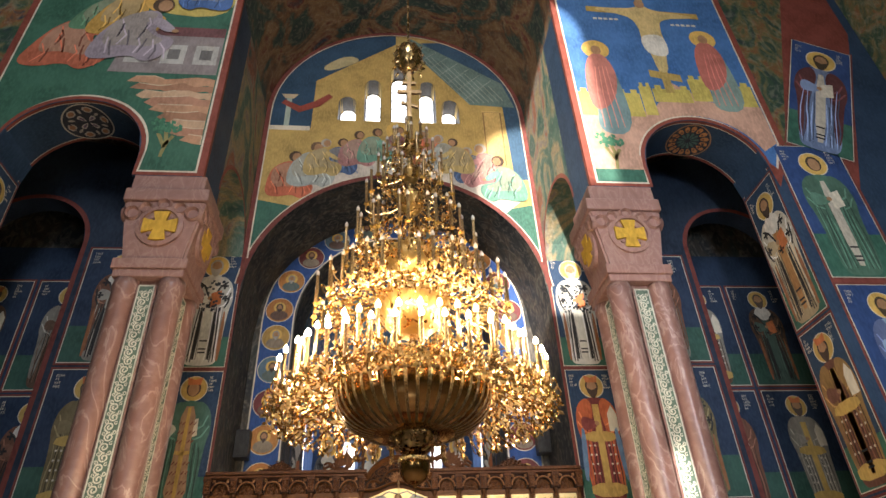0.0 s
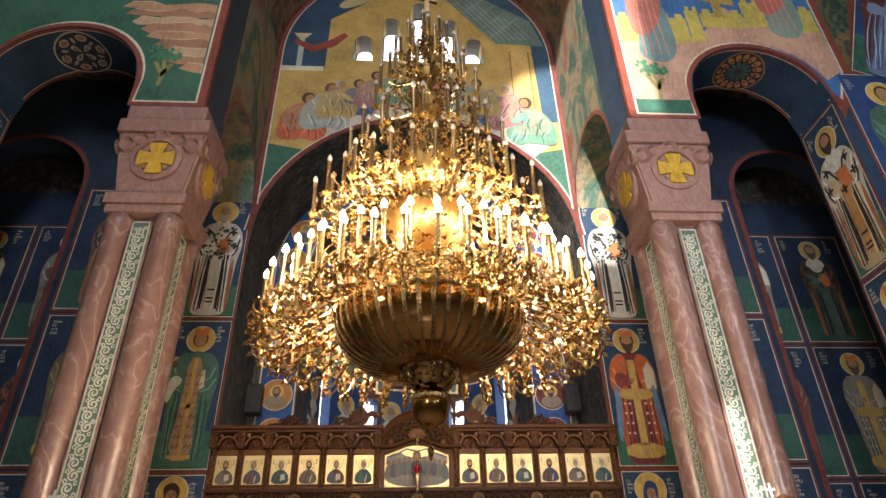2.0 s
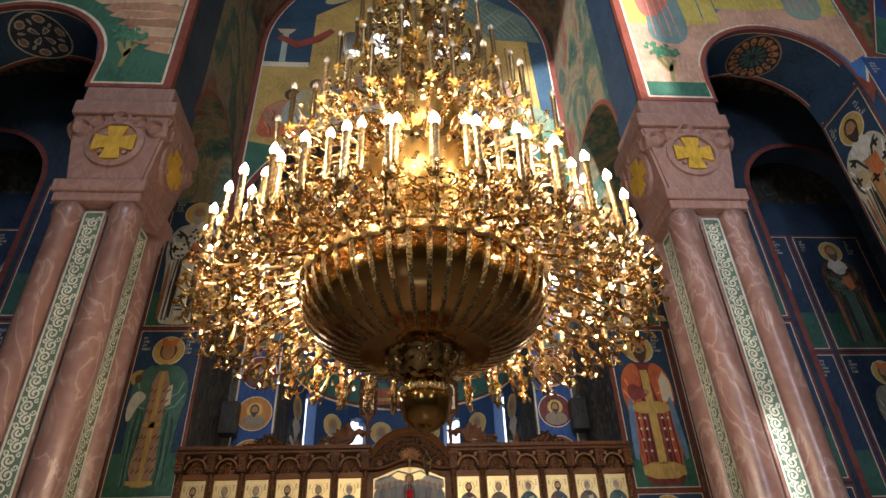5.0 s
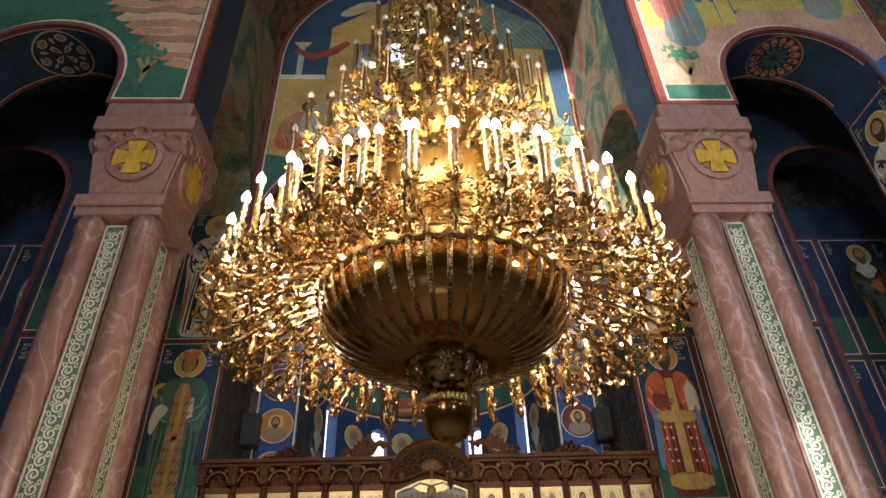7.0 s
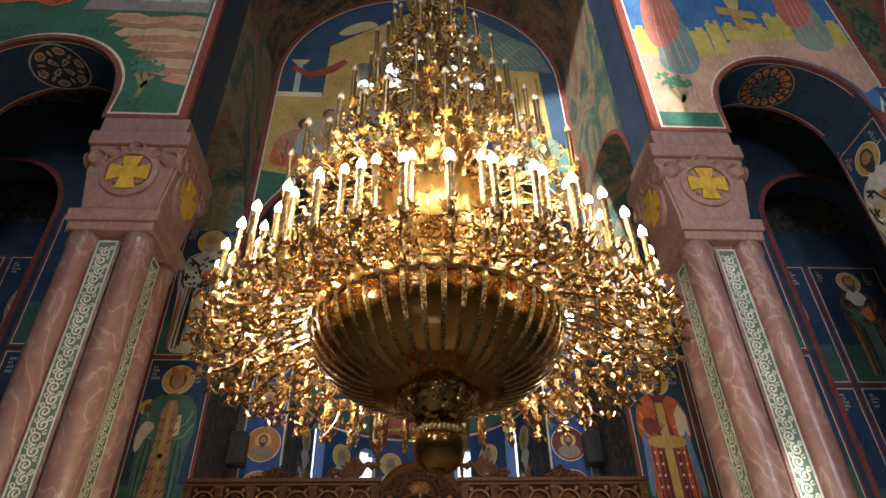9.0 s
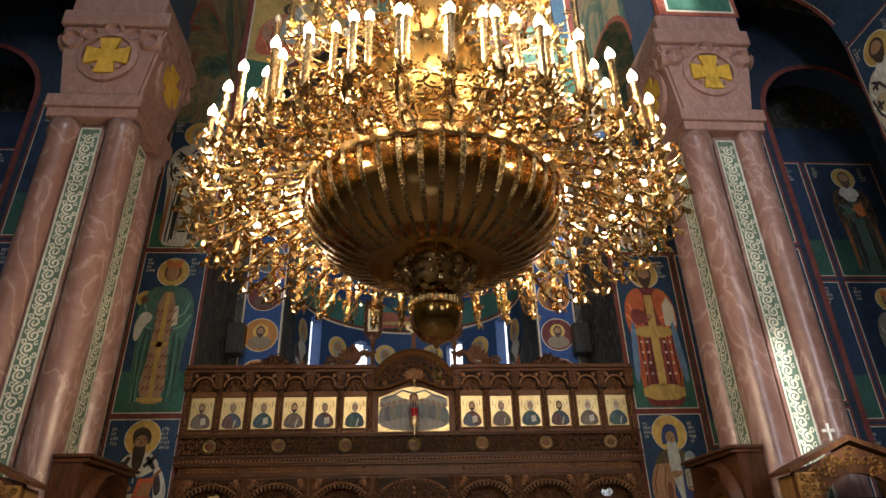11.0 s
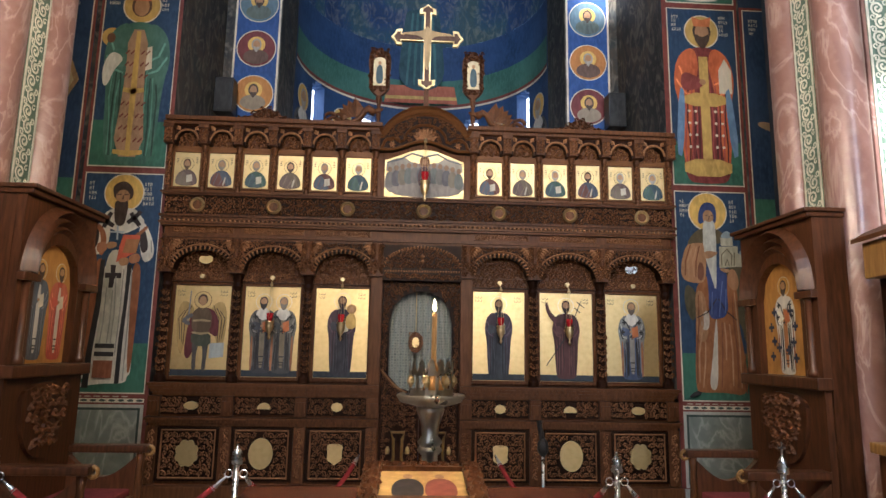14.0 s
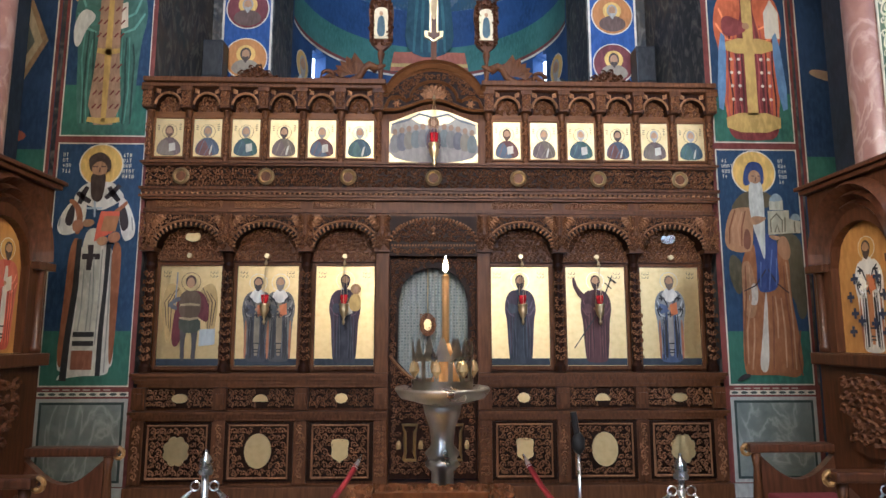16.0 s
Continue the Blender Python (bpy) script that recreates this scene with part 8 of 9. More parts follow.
        on_soffit("petals", [petal(radians(90 * k + 45), 0.03, 0.19, 0.34) for k in range(4)], 0.012, (0.42, 0.40, 0.38))
        on_soffit("petal_core", [petal(radians(90 * k + 45), 0.06, 0.16, 0.20) for k in range(4)], 0.015, (0.14, 0.10, 0.16))
        on_soffit("outer_drop", [petal(radians(60 * k + 15), 0.23, 0.36, 0.30) for k in range(6)], 0.012, (0.40, 0.36, 0.32))
        on_soffit("drop_core", [petal(radians(60 * k + 15), 0.25, 0.34, 0.20) for k in range(6)], 0.015, (0.30, 0.15, 0.08))
        on_soffit("curl", [petal(radians(60 * k + 45), 0.20, 0.31, 0.10) for k in range(6)], 0.014, (0.36, 0.34, 0.30))
    for y0, y1, c, lift in ((FRONT + 0.005, FRONT + 0.055, (0.20, 0.045, 0.03), 0.004), (FRONT + 0.055, FRONT + 0.068, CREAM, 0.005), (BACK - 0.06, BACK - 0.005, (0.20, 0.045, 0.03), 0.004), (BACK - 0.073, BACK - 0.06, CREAM, 0.005)):
        bm = bmesh.new()
        for k in range(36):
            p = [(s * (5.16 + (1.08 - lift) * math.cos(radians(5 * q))), 8.43 + (1.08 - lift) * math.sin(radians(5 * q))) for q in (k, k + 1)]
            bm.faces.new([bm.verts.new(v) for v in ((p[0][0], y0, p[0][1]), (p[0][0], y1, p[0][1]), (p[1][0], y1, p[1][1]), (p[1][0], y0, p[1][1]))])
        solo("trim_soffit", bm, paint(c), "painted border line of the arch soffit", "trim", "structure")
    # borders along the narrow arch beside the pillar
    nb = bmesh.new()
    for a in range(0, 180, 6):
        for r0, r1 in ((1.05, 1.13),):
            v = [nb.verts.new((s * 3.046, -0.895 + r * math.cos(radians(b)), 8.4 + r * math.sin(radians(b)))) for b, r in ((a, r0), (a + 6, r0), (a + 6, r1), (a, r1))]
            nb.faces.new(v)
    solo("trim_" + ("south" if s > 0 else "north"), nb, paint((0.22, 0.05, 0.03)), "red painted border of a narrow arch", "trim", "structure")
    ed = box(*sorted((s * 3.03, s * 3.05)), FRONT - 0.012, FRONT + 0.07, 7.93, 15.4)
    solo("trim_corner", ed, paint((0.22, 0.05, 0.03)), "red painted corner band", "trim", "structure")
    jb = box(*sorted((s * 3.0, s * 3.045)), EAST - 0.008, EAST - 0.001, 1.1, 8.4)
    solo("trim_jamb", jb, paint(RED), "red painted jamb band", "trim", "structure")
    # band of medallions on the inner arch
    band = thing("medallion_band", pose(0, 1.826, 0), "blue painted band of round portrait medallions", "mural", "medallion bands")
    ring = lambda r: [(s * r * math.cos(radians(a)), 7.9 + r * math.sin(radians(a))) for a in range(0, 91, 6)]
    part("white_edge", sheet([(s * 2.19, 4.0), (s * 2.87, 4.0)] + ring(2.87) + ring(2.19)[::-1], -0.002), paint(CREAM), band)
    part("blue_field", sheet([(s * 2.22, 4.0), (s * 2.84, 4.0)] + ring(2.84) + ring(2.22)[::-1], -0.004), paint((0.02, 0.07, 0.24)), band)
    spots = [(2.53, 4.63 + 0.72 * k) for k in range(5)] + [(2.53 * math.cos(radians(a)), 7.9 + 2.53 * math.sin(radians(a))) for a in (6, 23, 40, 57, 74)]
    cols = ((0.42, 0.17, 0.04), (0.46, 0.20, 0.05), (0.15, 0.03, 0.03), (0.10, 0.17, 0.22), (0.40, 0.24, 0.06))
    for k, (x, z) in enumerate(spots):
        x *= s
        c = cols[k % 5] if s < 0 else cols[(2, 2, 0, 3, 1)[k % 5]]
        layer(band, "medallion_rim", oval(x, z, 0.295, 0.295, 28), CREAM, 0.006)
        layer(band, "medallion", oval(x, z, 0.28, 0.28, 28), c, 0.008)
        layer(band, "halo", oval(x, z + 0.06, 0.13, 0.13, 20), GOLDP, 0.010)
        layer(band, "shoulder_shape", blob([(x - 0.2, z - 0.19), (x - 0.17, z - 0.06), (x, z), (x + 0.17, z - 0.06), (x + 0.2, z - 0.19), (x, z - 0.27)], 2), ((0.10, 0.13, 0.12), (0.25, 0.20, 0.14), (0.12, 0.07, 0.05))[k % 3], 0.012)
        layer(band, "hair", oval(x, z + 0.06, 0.075, 0.095, 16), ((0.30, 0.28, 0.24), (0.06, 0.04, 0.03))[k % 2], 0.014)
        layer(band, "head_shape", oval(x, z + 0.055, 0.052, 0.072, 14), SKIN, 0.016)
        layer(band, "beard", blob([(x - 0.05, z + 0.04), (x, z - 0.1), (x + 0.05, z + 0.04), (x, z + 0.01)], 2), ((0.34, 0.32, 0.28), (0.06, 0.04, 0.03))[k % 2], 0.018)
    bx = thing("loudspeaker", pose(s * 2.86, 1.6, 4.93), "black box loudspeaker fixed to the dark reveal", "loudspeaker", "loudspeakers")
    part("cabinet", box(-0.13, 0.13, -0.12, 0.12, 0, 0.52, bevel=0.012), BLACK, bx)
    part("grille", box(-0.11, 0.11, -0.128, -0.121, 0.03, 0.49), paint((0.03, 0.03, 0.03), 0.8), bx)
    part("bracket", box(*sorted((s * 0.1, s * 0.16)), -0.03, 0.03, 0.2, 0.3), BLACK, bx)

# apse paintings
def apse_strip(z0, z1, r, mat, name, label):
    bm = bmesh.new()
    for k in range(60):
        a0, a1 = radians(3 * k), radians(3 * k + 3)
        bm.faces.new([bm.verts.new((r * math.cos(a), 3.0 + r * math.sin(a), z)) for a, z in ((a1, z0), (a0, z0), (a0, z1), (a1, z1))])
    return solo(name, bm, mat, label, "trim", "structure", True)


apse_strip(6.62, 7.15, 2.155, paint((0.05, 0.15, 0.12)), "trim_apse_green", "green painted zone of the apse")
apse_strip(6.56, 6.62, 2.15, paint(RED), "trim_apse_red", "red painted line round the apse")
apse_strip(6.52, 6.56, 2.15, paint(CREAM), "trim_apse_white", "cream painted line round the apse")
for a in (45, 76, 104, 135, 12, 168):
    c, sn = math.cos(radians(a)), math.sin(radians(a))
    t = thing("wall_painting", pose(2.15 * c, 3.0 + 2.15 * sn, 3.9, 0, 0, a - 90), "fresco of a haloed bishop between the apse windows", "mural", "apse figures")
    saint(t, 0.0, 0.0, 2.35, VEST, (0.10, 0.10, 0.10), (0.34, 0.3, 0.25), GOLDP, "bishop", a, None, 0.012, True, (0.5, 0.46, 0.36))
t = thing("wall_painting", pose(0, 5.02, 6.5), "apse fresco of a dark robe above a red cushion", "mural")
layer(t, "cushion", [(-0.75, 0.12), (0.75, 0.12), (0.68, 0.5), (-0.68, 0.5)], (0.36, 0.10, 0.05), 0.0)
layer(t, "cushion_band", [(-0.74, 0.2), (0.74, 0.2), (0.73, 0.27), (-0.73, 0.27)], OCHRE, 0.004)
layer(t, "robe", blob([(-0.5, 0.4), (-0.42, 1.5), (-0.3, 2.4), (0.3, 2.4), (0.42, 1.5), (0.5, 0.4)], 2), (0.015, 0.06, 0.08), 0.006)
strokes(t, "folds", [[(-0.3 + 0.15 * k, 0.5), (-0.26 + 0.13 * k, 1.2), (-0.2 + 0.1 * k, 2.1)] for k in range(5)], 0.03, (0.04, 0.12, 0.13), 0.008)
for a in (28, 62, 118, 152):
    c, sn = math.cos(radians(a)), math.sin(radians(a))
    w_t = thing("apse_window", pose(2.42 * c, 3.0 + 2.42 * sn, 4.9, 0, 0, a - 90), "narrow leaded apse window bright with daylight", "window", "apse windows", "structure")
    h = 1.2 if a in (62, 118) else 1.45
    part("pane", sheet(rect(-0.26, 0.26, -0.05, h + 0.25), 0.0), glow("bright_daylight_pane", (0.93, 0.97, 1.0), 2.2), w_t, "pane white with daylight")
    lead = bmesh.new()
    for k in range(9):
        tube([(-0.22, -0.01, 0.18 * k), (0.0, -0.01, 0.18 * k + 0.14), (0.22, -0.01, 0.18 * k)], 0.006, 4, lead)
    part("lead_bars", lead, BLACK, w_t)


# ---- furniture before the screen ----
# candle stand with a big candle
cs = thing("candle_stand", pose(-0.045, -4.29, 0), "tall silvered candle stand with pierced crown holding one lit candle", "candle stand")
part("foot", lathe([(0.20, 0.0), (0.20, 0.03), (0.12, 0.06), (0.05, 0.10)], 28), SILVER, cs, "", True)
part("shaft", lathe([(0.05, 0.10), (0.033, 0.14), (0.033, 1.18), (0.052, 1.20), (0.04, 1.22)], 24, None, 0, 0, 0.08, 12), SILVER, cs, "", True)
part("collar", lathe([(0.04, 1.21), (0.055, 1.235), (0.035, 1.26), (0.04, 1.31), (0.058, 1.36), (0.062, 1.385)], 24), SILVER, cs, "", True)
part("drip_tray", lathe([(0.06, 1.385), (0.135, 1.405), (0.152, 1.43), (0.148, 1.438), (0.10, 1.425)], 36), SILVER, cs, "", True)
cw = bmesh.new()
for k in range(14):
    a0, a1 = 2 * math.pi * k / 14, 2 * math.pi * (k + 1) / 14
    for j in range(6):
        b0, b1 = a0 + (a1 - a0) * j / 6, a0 + (a1 - a0) * (j + 1) / 6
        t0, t1 = 1.535 + 0.06 * math.sin(math.pi * j / 6) ** 2, 1.535 + 0.06 * math.sin(math.pi * (j + 1) / 6) ** 2
        gap = 1 <= j <= 4
        for lo0, lo1, hi0, hi1 in (((1.43, 1.43, 1.46, 1.46), (1.52, 1.52, t0, t1)) if gap else ((1.43, 1.43, t0, t1),)):
            cw.faces.new([cw.verts.new((0.098 * math.cos(b), 0.098 * math.sin(b), z)) for b, z in ((b0, lo0), (b1, lo1), (b1, hi1), (b0, hi0))])
bmesh.ops.solidify(cw, geom=cw.faces[:], thickness=0.004)
crown = part("pierced_crown", cw, SILVER, cs)
for k in range(7):
    mb = bmesh.new()
    a = 2 * math.pi * k / 7
    lathe([(0.0, 1.465), (0.016, 1.49), (0.012, 1.51), (0.0, 1.525)], 8, mb, 0.1 * math.cos(a), 0.1 * math.sin(a), cap=False)
    part("medallion", mb, BRASS, crown, "small brass drop")
part("melted_wax", lathe([(0.05, 1.432), (0.045, 1.46), (0.03, 1.50), (0.022, 1.55), (0.014, 1.575)], 12), WAX, cs, "heap of melted wax", True, pose(0.01, 0, 0))
part("candle", lathe([(0.0115, 1.42), (0.0115, 1.79), (0.008, 1.797)], 16), WAX, cs, "amber wax candle", True, pose(0.01, 0, 0))
part("wick", lathe([(0.0015, 1.795), (0.0015, 1.81)], 5), BLACK, cs, m=pose(0.01, 0, 0))
part("flame", lathe([(0.001, 1.803), (0.008, 1.812), (0.0085, 1.822), (0.005, 1.84), (0.0005, 1.86)], 12), glow("candle_flame", (1.0, 0.75, 0.38), 18.0), cs, "bright candle flame", True, pose(0.01, 0, 0))
lamp("candle_light", "POINT", 1.2, (1.0, 0.66, 0.34), pose(-0.035, -4.29, 1.845), radius=0.01)

# icon stand with a wide mahogany desk
an = thing("icon_desk", pose(-0.10, -5.10, 0.0), "reddish mahogany icon desk with a wide sloping top", "lectern")
part("body", box(-0.56, 0.56, -0.02, 0.36, 0.0, 1.02, bevel=0.01), WOOD_RED, an)
bm = bmesh.new()
hexa(bm, [(-0.70, -0.16, 1.035), (0.70, -0.16, 1.035), (0.62, 0.40, 1.105), (-0.62, 0.40, 1.105), (-0.70, -0.16, 1.065), (0.70, -0.16, 1.065), (0.62, 0.40, 1.135), (-0.62, 0.40, 1.135)])
bmesh.ops.bevel(bm, geom=bm.edges[:], offset=0.012, segments=2, affect="EDGES")
part("desk_top", bm, WOOD_RED, an, "polished sloping top")
im = thing("framed_icon", pose(-0.085, -4.88, 1.105, -82, 0, 0), "framed icon of two robed figures in a carved wooden frame", "icon")
part("board", box(-0.16, 0.16, -0.012, 0.012, 0.02, 0.32), paint((0.52, 0.32, 0.10)), im)
fb = bmesh.new()
for a, b, c, d in ((-0.225, -0.158, -0.03, 0.37), (0.158, 0.225, -0.03, 0.37), (-0.157, 0.157, 0.322, 0.37), (-0.157, 0.157, -0.03, 0.018)):
    box(a, b, -0.03, 0.015, c, d, fb)
frm = part("frame", fb, WOOD, im)
fc = carving(-0.222, -0.16, -0.02, 0.36, -0.03, 0.06, 0.012, 3)
carving(0.16, 0.222, -0.02, 0.36, -0.03, 0.06, 0.012, 4, fc)
carving(-0.155, 0.155, 0.325, 0.365, -0.03, 0.04, 0.01, 5, fc)
part("frame_carving", fc, WOOD, frm)
for x, c in ((-0.055, (0.03, 0.022, 0.02)), (0.065, (0.22, 0.05, 0.03))):
    layer(im, "robe", blob([(x - 0.055, 0.03), (x - 0.06, 0.16), (x - 0.03, 0.23), (x + 0.03, 0.23), (x + 0.06, 0.16), (x + 0.055, 0.03)], 2), c, 0.0145)
    layer(im, "head_shape", oval(x, 0.25, 0.018, 0.025, 14), SKIN, 0.016)

# rope barrier
POSTS = ((-2.5, -3.25), (-1.16, -3.13), (1.11, -3.3), (2.12, -3.32))


def stanchion(x, y, finial):
    t = thing("stanchion", pose(x, y, 0), "chrome barrier post with a ringed domed top" + (" and a small cross" if finial else ""), "barrier post", "rope barrier posts")
    part("base", lathe([(0.15, 0.0), (0.15, 0.015), (0.10, 0.03), (0.02, 0.045)], 28), CHROME, t, "", True)
    part("pole", lathe([(0.017, 0.04), (0.017, 0.93)], 16), CHROME, t, "", True)
    part("top", lathe([(0.017, 0.93), (0.032, 0.935), (0.036, 0.95), (0.030, 0.96), (0.034, 0.972), (0.028, 0.985), (0.03, 0.995), (0.022, 1.015), (0.01, 1.03), (0.006, 1.05)], 20), CHROME, t, "", True)
    if finial:
        f = box(-0.004, 0.004, -0.004, 0.004, 1.05, 1.12)
        box(-0.025, 0.025, -0.004, 0.004, 1.082, 1.092, f)
        part("cross", f, CHROME, t)
    for s in (-1, 1):
        rb = bmesh.new()
        tube([(s * 0.045 + 0.022 * math.cos(radians(a)), 0, 0.88 + 0.022 * math.sin(radians(a))) for a in range(0, 361, 30)], 0.004, 6, rb)
        part("ring", rb, CHROME, t)


for k, (x, y) in enumerate(POSTS):
    stanchion(x, y, k in (0, 3))


def barrier_rope(p, q):
    """A plush rope with chrome ends that sags from ring to ring."""
    P, Q = Vector((*p, 0.86)), Vector((*q, 0.86))
    d = (Q - P).normalized() * 0.06
    P, Q = P + d, Q - d
    n = 20
    pts = [P.lerp(Q, k / n) - Vector((0, 0, 0.30 * (1 - (2 * k / n - 1) ** 2))) for k in range(n + 1)]
    t = thing("barrier_rope", pose(0, 0, 0), "dark red plush barrier rope with chrome snap ends", "rope", "barrier ropes")
    part("plush", tube(pts[1:-1], 0.017, 10), CORD, t, "", True)
    for a, b in ((pts[0], pts[1]), (pts[-1], pts[-2])):
        e = part("snap_end", tube([a, a.lerp(b, 0.5), b, b + (b - a) * 0.15], 0.013, 8, None, (0.5, 1.5)), CHROME, t, "", True)


barrier_rope(POSTS[0], POSTS[1])
barrier_rope(POSTS[2], POSTS[3])
barrier_rope(POSTS[3], (3.0, -3.6))
barrier_rope((-3.0, -3.6), POSTS[0])
barrier_rope(POSTS[1], (-0.45, -2.2))
barrier_rope(POSTS[2], (0.5, -2.2))
mic = thing("microphone_stand", pose(0.97, -1.9, 0), "black microphone stand with a chrome pole", "microphone stand")
part("pole", lathe([(0.012, 0.02), (0.012, 0.86)], 10), CHROME, mic, "", True)
part("clutch", lathe([(0.02, 0.80), (0.045, 0.84), (0.045, 0.90), (0.02, 0.94)], 14), BLACK, mic, "", True)
part("boom", tube([(0.0, 0, 0.88), (-0.03, 0.0, 1.08)], 0.022, 8), BLACK, mic)
part("base", lathe([(0.13, 0.0), (0.13, 0.02), (0.02, 0.03)], 20), BLACK, mic, "", True)


# bishop's thrones against the pillars
def throne(s):
    """Built facing west in local x (right) and z, then turned to face the nave."""
    t = thing("throne", pose(s * 3.0, -2.33, 0, 0, 0, -90 if s > 0 else 90), "dark carved wooden throne with an arched painted back", "throne", "church thrones")
    W, D, ztop, spring = 0.49, 0.24, 2.70, 2.07
    part("back_frame", pierced(-W, W, -D, -D + 0.06, 1.402, lambda x: ztop - 0.06, [(-0.29, 0.29, flat(1.49), arch(0, spring, 0.29))], 0.04), THRONE, t)
    for q in (-1, 1):
        part("side_panel", box(*sorted((q * (W - 0.035), q * W)), -D + 0.062, 0.0, 0.0, ztop - 0.06), THRONE, t)
        part("capital", box(*sorted((q * 0.30, q * (W + 0.012))), -D - 0.055, -D, spring - 0.02, spring + 0.035, bevel=0.008), THRONE, t)
        part("half_column", lathe([(0.04, 1.49), (0.04, 1.53), (0.026, 1.55), (0.026, spring - 0.05), (0.038, spring - 0.02)], 14), THRONE, t, "", True, pose(q * 0.40, -D - 0.012, 0))
    part("canopy", box(-W - 0.02, W + 0.02, -D - 0.05, 0.0, ztop - 0.06, ztop - 0.025, bevel=0.008), THRONE, t)
    part("canopy_top", box(-W - 0.04, W + 0.04, -D - 0.075, 0.0, ztop - 0.025, ztop + 0.005, bevel=0.008), THRONE, t)
    for r, w, d in ((0.315, 0.03, 0.035), (0.365, 0.035, 0.055), (0.425, 0.045, 0.075)):
        ab = bmesh.new()
        ribbon(ab, [(r * math.cos(radians(a)), spring + 0.04 + r * 1.16 * math.sin(radians(a))) for a in range(180, -1, -9)], -D, w, d)
        part("arch_moulding", ab, THRONE, t)
    part("back_panel", box(-0.30, 0.30, -D + 0.062, -D + 0.08, 1.47, 2.38), paint((0.42, 0.20, 0.04)), t, "ochre painted icon panel")
    pm = pose(0, -D + 0.06, 0)
    if s > 0:
        saint(t, 0.0, 1.50, 0.76, (0.60, 0.56, 0.46), (0.62, 0.58, 0.50), (0.05, 0.03, 0.02), (0.50, 0.28, 0.07), "bishop", 91, pm, 0.002, True, (0.40, 0.16, 0.05), 0.0008)
        for x, z in ((-0.10, 1.98), (0.11, 1.98), (-0.15, 1.86), (0.16, 1.86), (-0.12, 1.75), (0.13, 1.74), (-0.15, 1.63), (0.15, 1.62), (0.06, 1.68), (-0.06, 1.70)):
            layer(t, "dark_cross", [(x - 0.036, z - 0.012), (x - 0.012, z - 0.012), (x - 0.012, z - 0.036), (x + 0.012, z - 0.036), (x + 0.012, z - 0.012), (x + 0.036, z - 0.012), (x + 0.036, z + 0.012), (x + 0.012, z + 0.012), (x + 0.012, z + 0.036), (x - 0.012, z + 0.036), (x - 0.012, z + 0.012), (x - 0.036, z + 0.012)], (0.02, 0.025, 0.05), 0.030, pm)
    else:
        saint(t, -0.12, 1.52, 0.72, (0.08, 0.09, 0.11), (0.10, 0.12, 0.15), (0.05, 0.03, 0.02), (0.50, 0.28, 0.07), "plain", 92, pm, 0.002, True, (0.50, 0.48, 0.44), 0.0008)
        saint(t, 0.13, 1.52, 0.72, (0.40, 0.07, 0.04), (0.48, 0.12, 0.07), (0.05, 0.03, 0.02), (0.50, 0.28, 0.07), "plain", 93, pm, 0.009, True, (0.55, 0.50, 0.44), 0.0008)
    part("rail", box(-W - 0.02, W + 0.02, -D - 0.06, -D + 0.06, 1.40, 1.485, bevel=0.012), THRONE, t)
    part("lower_back", box(-W, W, -D, -D + 0.05, 0.45, 1.40), THRONE, t)
    part("crest_shield", slab(blob([(-0.32, 1.36), (0.32, 1.36), (0.31, 1.1), (0.2, 0.88), (0.0, 0.82), (-0.2, 0.88), (-0.31, 1.1)], 2), -D - 0.03, -D), THRONE, t, "carved heraldic shield")
    part("shield_carving", carving(-0.24, 0.24, 0.90, 1.33, -D - 0.03, 0.08, 0.02, 12, None, lambda x, z: abs(x) < 0.28 - (1.33 - z) * 0.3), WOOD, t)
    part("seat", box(-W, W, -D - 0.52, -D, 0.40, 0.48, bevel=0.015), THRONE, t)
    part("cushion", box(-W + 0.08, W - 0.08, -D - 0.50, -D - 0.02, 0.482, 0.54, bevel=0.02), paint((0.16, 0.02, 0.02), 0.8), t)
    for q in (-1, 1):
        part("armrest", box(*sorted((q * (W - 0.09), q * (W + 0.02))), -D - 0.60, -D, 0.80, 0.86, bevel=0.015), THRONE, t)
        n = 14
        sp = bmesh.new()
        pts = [(-D - 0.52 + 0.52 * k / n, 0.78 - 0.16 * math.sin(math.pi * k / n)) for k in range(n + 1)]
        for (ya, za), (yb, zb) in zip(pts, pts[1:]):
            x0, x1 = sorted((q * (W - 0.07), q * (W - 0.01)))
            hexa(sp, [(x0, ya, 0.05), (x1, ya, 0.05), (x1, yb, 0.05), (x0, yb, 0.05), (x0, ya, za), (x1, ya, za), (x1, yb, zb), (x0, yb, zb)])
        bmesh.ops.remove_doubles(sp, verts=sp.verts[:], dist=1e-5)
        part("arm_panel", sp, THRONE, t)
        part("arm_post", lathe([(0.035, 0.0), (0.035, 0.1), (0.022, 0.2), (0.035, 0.45), (0.02, 0.7), (0.035, 0.8)], 12), WOOD, t, "", True, pose(q * (W - 0.04), -D - 0.54, 0))
        part("arm_scroll", tube([(q * (W - 0.04), -D - 0.60 + 0.05 * math.cos(radians(a)) * (1 - a / 600), 0.81 + 0.05 * math.sin(radians(a)) * (1 - a / 600)) for a in range(90, 480, 30)], 0.014, 6), GILT_WOOD, t)
    part("footboard", box(-W, W, -D - 0.62, 0.0, 0.0, 0.05, bevel=0.01), THRONE, t)


throne(1)
throne(-1)


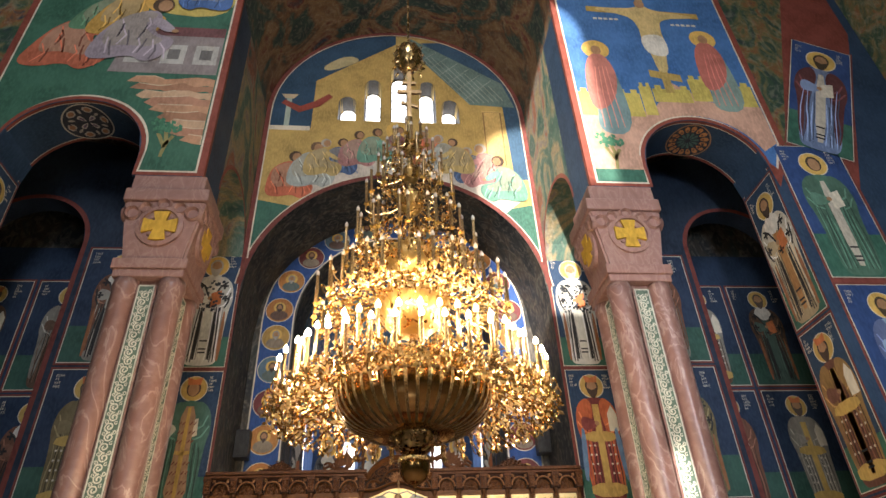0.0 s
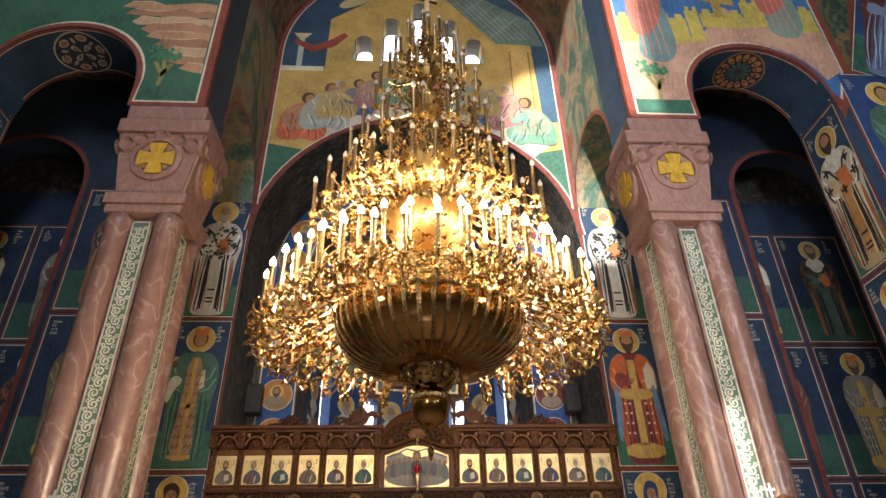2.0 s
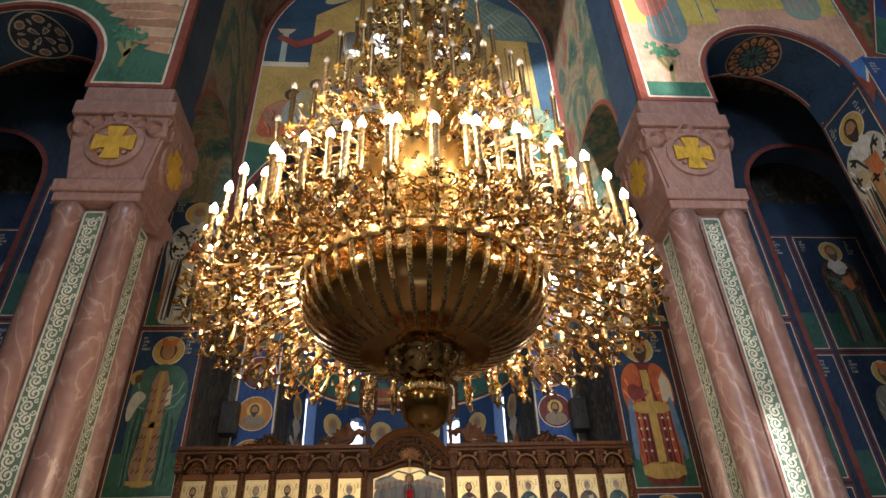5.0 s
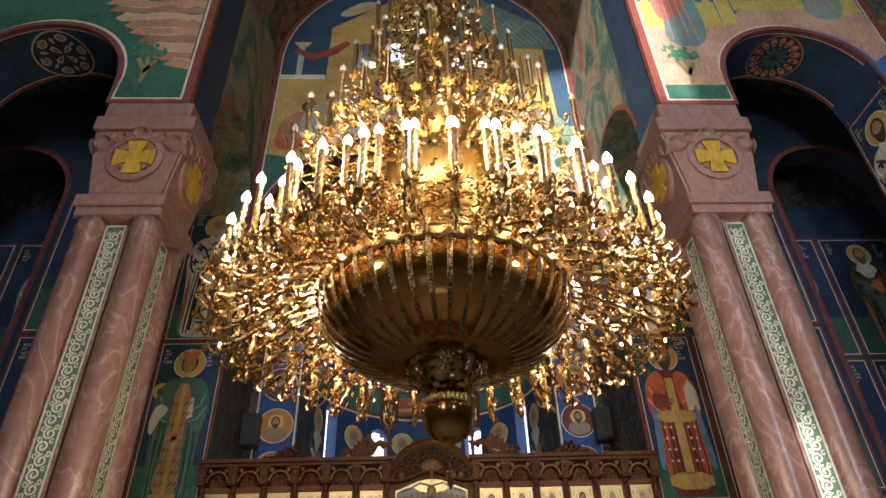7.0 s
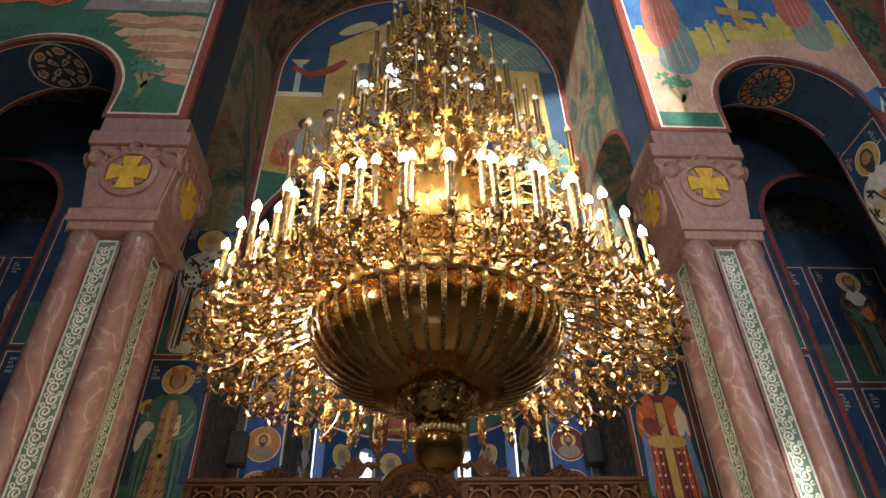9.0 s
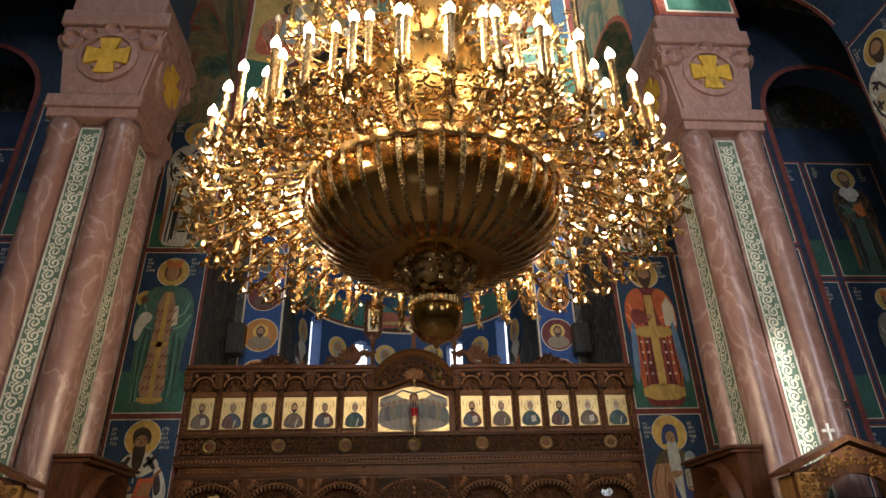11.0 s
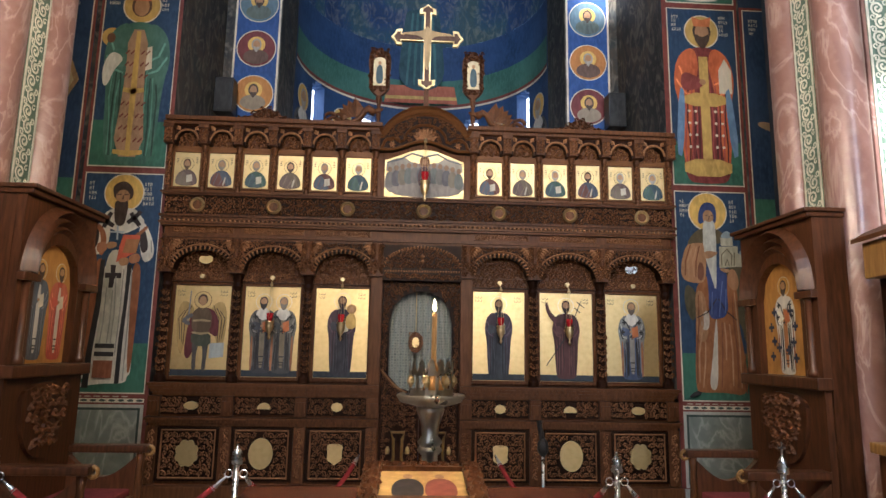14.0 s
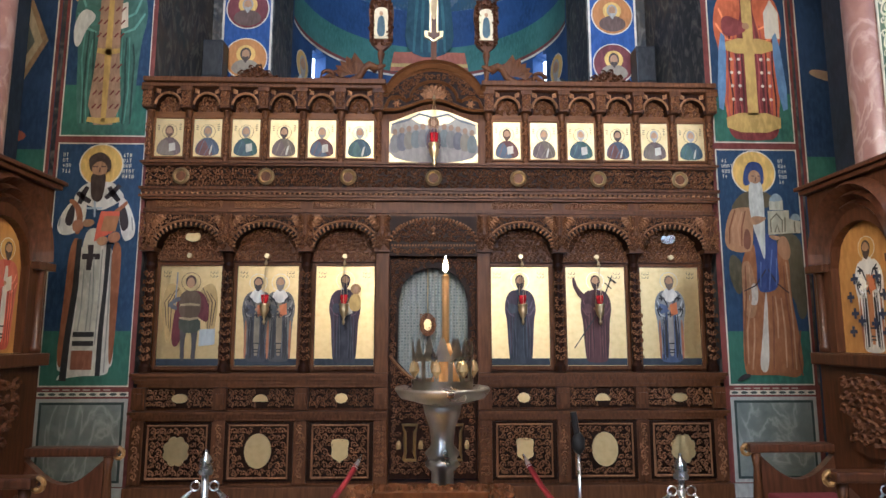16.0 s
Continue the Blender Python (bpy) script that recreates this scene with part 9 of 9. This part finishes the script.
# canopied icon shrines beside the pillars
def shrine(s):
    t = thing("icon_shrine", pose(s * 3.32, -3.30, 0.17, 0, 0, -8 * s), "gilded carved icon shrine with arched canopy and a small cross", "icon shrine", "icon shrines")
    part("base", box(-0.42, 0.42, -0.2, 0.2, -0.17, 0.85, bevel=0.02), WOOD, t)
    part("base_carving", carving(-0.38, 0.38, 0.08, 0.78, -0.2, 0.1, 0.03, 33), GILT_WOOD, t)
    part("shelf", box(-0.47, 0.47, -0.27, 0.2, 0.85, 0.92, bevel=0.012), GILT_WOOD, t)
    for q in (-1, 1):
        c = lathe([(0.05, 0.92), (0.05, 0.98), (0.035, 1.0), (0.042, 1.4), (0.032, 1.88), (0.055, 1.93), (0.06, 1.98)], 16)
        post = part("column", c, GILT_WOOD, t, "", False, pose(q * 0.38, -0.17, 0))
        cb_ = carving(-0.045, 0.045, 1.02, 1.86, -0.036, 0.06, 0.016, 35)
        part("vine", cb_, GOLD, post)
        part("block", box(q * 0.38 - 0.075, q * 0.38 + 0.075, -0.25, 0.1, 1.98, 2.22, bevel=0.008), GILT_WOOD, t)
        part("block_carving", carving(q * 0.38 - 0.065, q * 0.38 + 0.065, 1.99, 2.21, -0.25, 0.07, 0.02, 36), GILT_WOOD, t)
    gable = lambda x: 2.24 + 0.17 * max(0.0, 1 - abs(x) / 0.40)
    part("gable", pierced(-0.46, 0.46, -0.23, -0.17, 1.98, gable, [(-0.30, 0.30, flat(1.97), arch(0, 1.90, 0.305))], 0.04), WOOD, t)
    part("gable_carving", carving(-0.42, 0.42, 2.02, 2.40, -0.23, 0.075, 0.025, 37, None, lambda x, z: z < gable(x) - 0.04 and math.hypot(x, z - 1.90) > 0.33), GILT_WOOD, t)
    part("cornice", slab([(-0.5, 2.22), (-0.40, 2.26), (0.0, 2.44), (0.40, 2.26), (0.5, 2.22), (0.5, 2.25), (0.41, 2.30), (0.0, 2.48), (-0.41, 2.30), (-0.5, 2.25)], -0.27, 0.15), WOOD, t)
    part("back", box(-0.36, 0.36, 0.05, 0.1, 0.92, 2.05), WOOD_DARK, t)
    part("icon_panel", box(-0.30, 0.30, -0.12, -0.09, 0.95, 1.98), paint((0.50, 0.46, 0.30)), t)
    pm = pose(0, -0.12, 0)
    layer(t, "robe", blob([(-0.27, 0.97), (-0.25, 1.45), (-0.10, 1.66), (0.10, 1.66), (0.25, 1.45), (0.27, 0.97)], 2), (0.03, 0.04, 0.07), 0.003, pm)
    layer(t, "tunic", blob([(-0.2, 0.97), (-0.15, 1.4), (0.0, 1.6), (0.05, 1.3), (-0.02, 0.97)], 2), (0.30, 0.05, 0.06), 0.005, pm)
    layer(t, "hair", oval(0, 1.77, 0.085, 0.115, 18), (0.05, 0.03, 0.02), 0.006, pm)
    layer(t, "head_shape", oval(0, 1.765, 0.058, 0.085, 16), SKIN, 0.0075, pm)
    x = box(-0.012, 0.012, -0.012, 0.012, 2.47, 2.62)
    box(-0.05, 0.05, -0.01, 0.01, 2.55, 2.575, x)
    part("cross", x, SILVER, t, "small silver cross")


shrine(1)
shrine(-1)
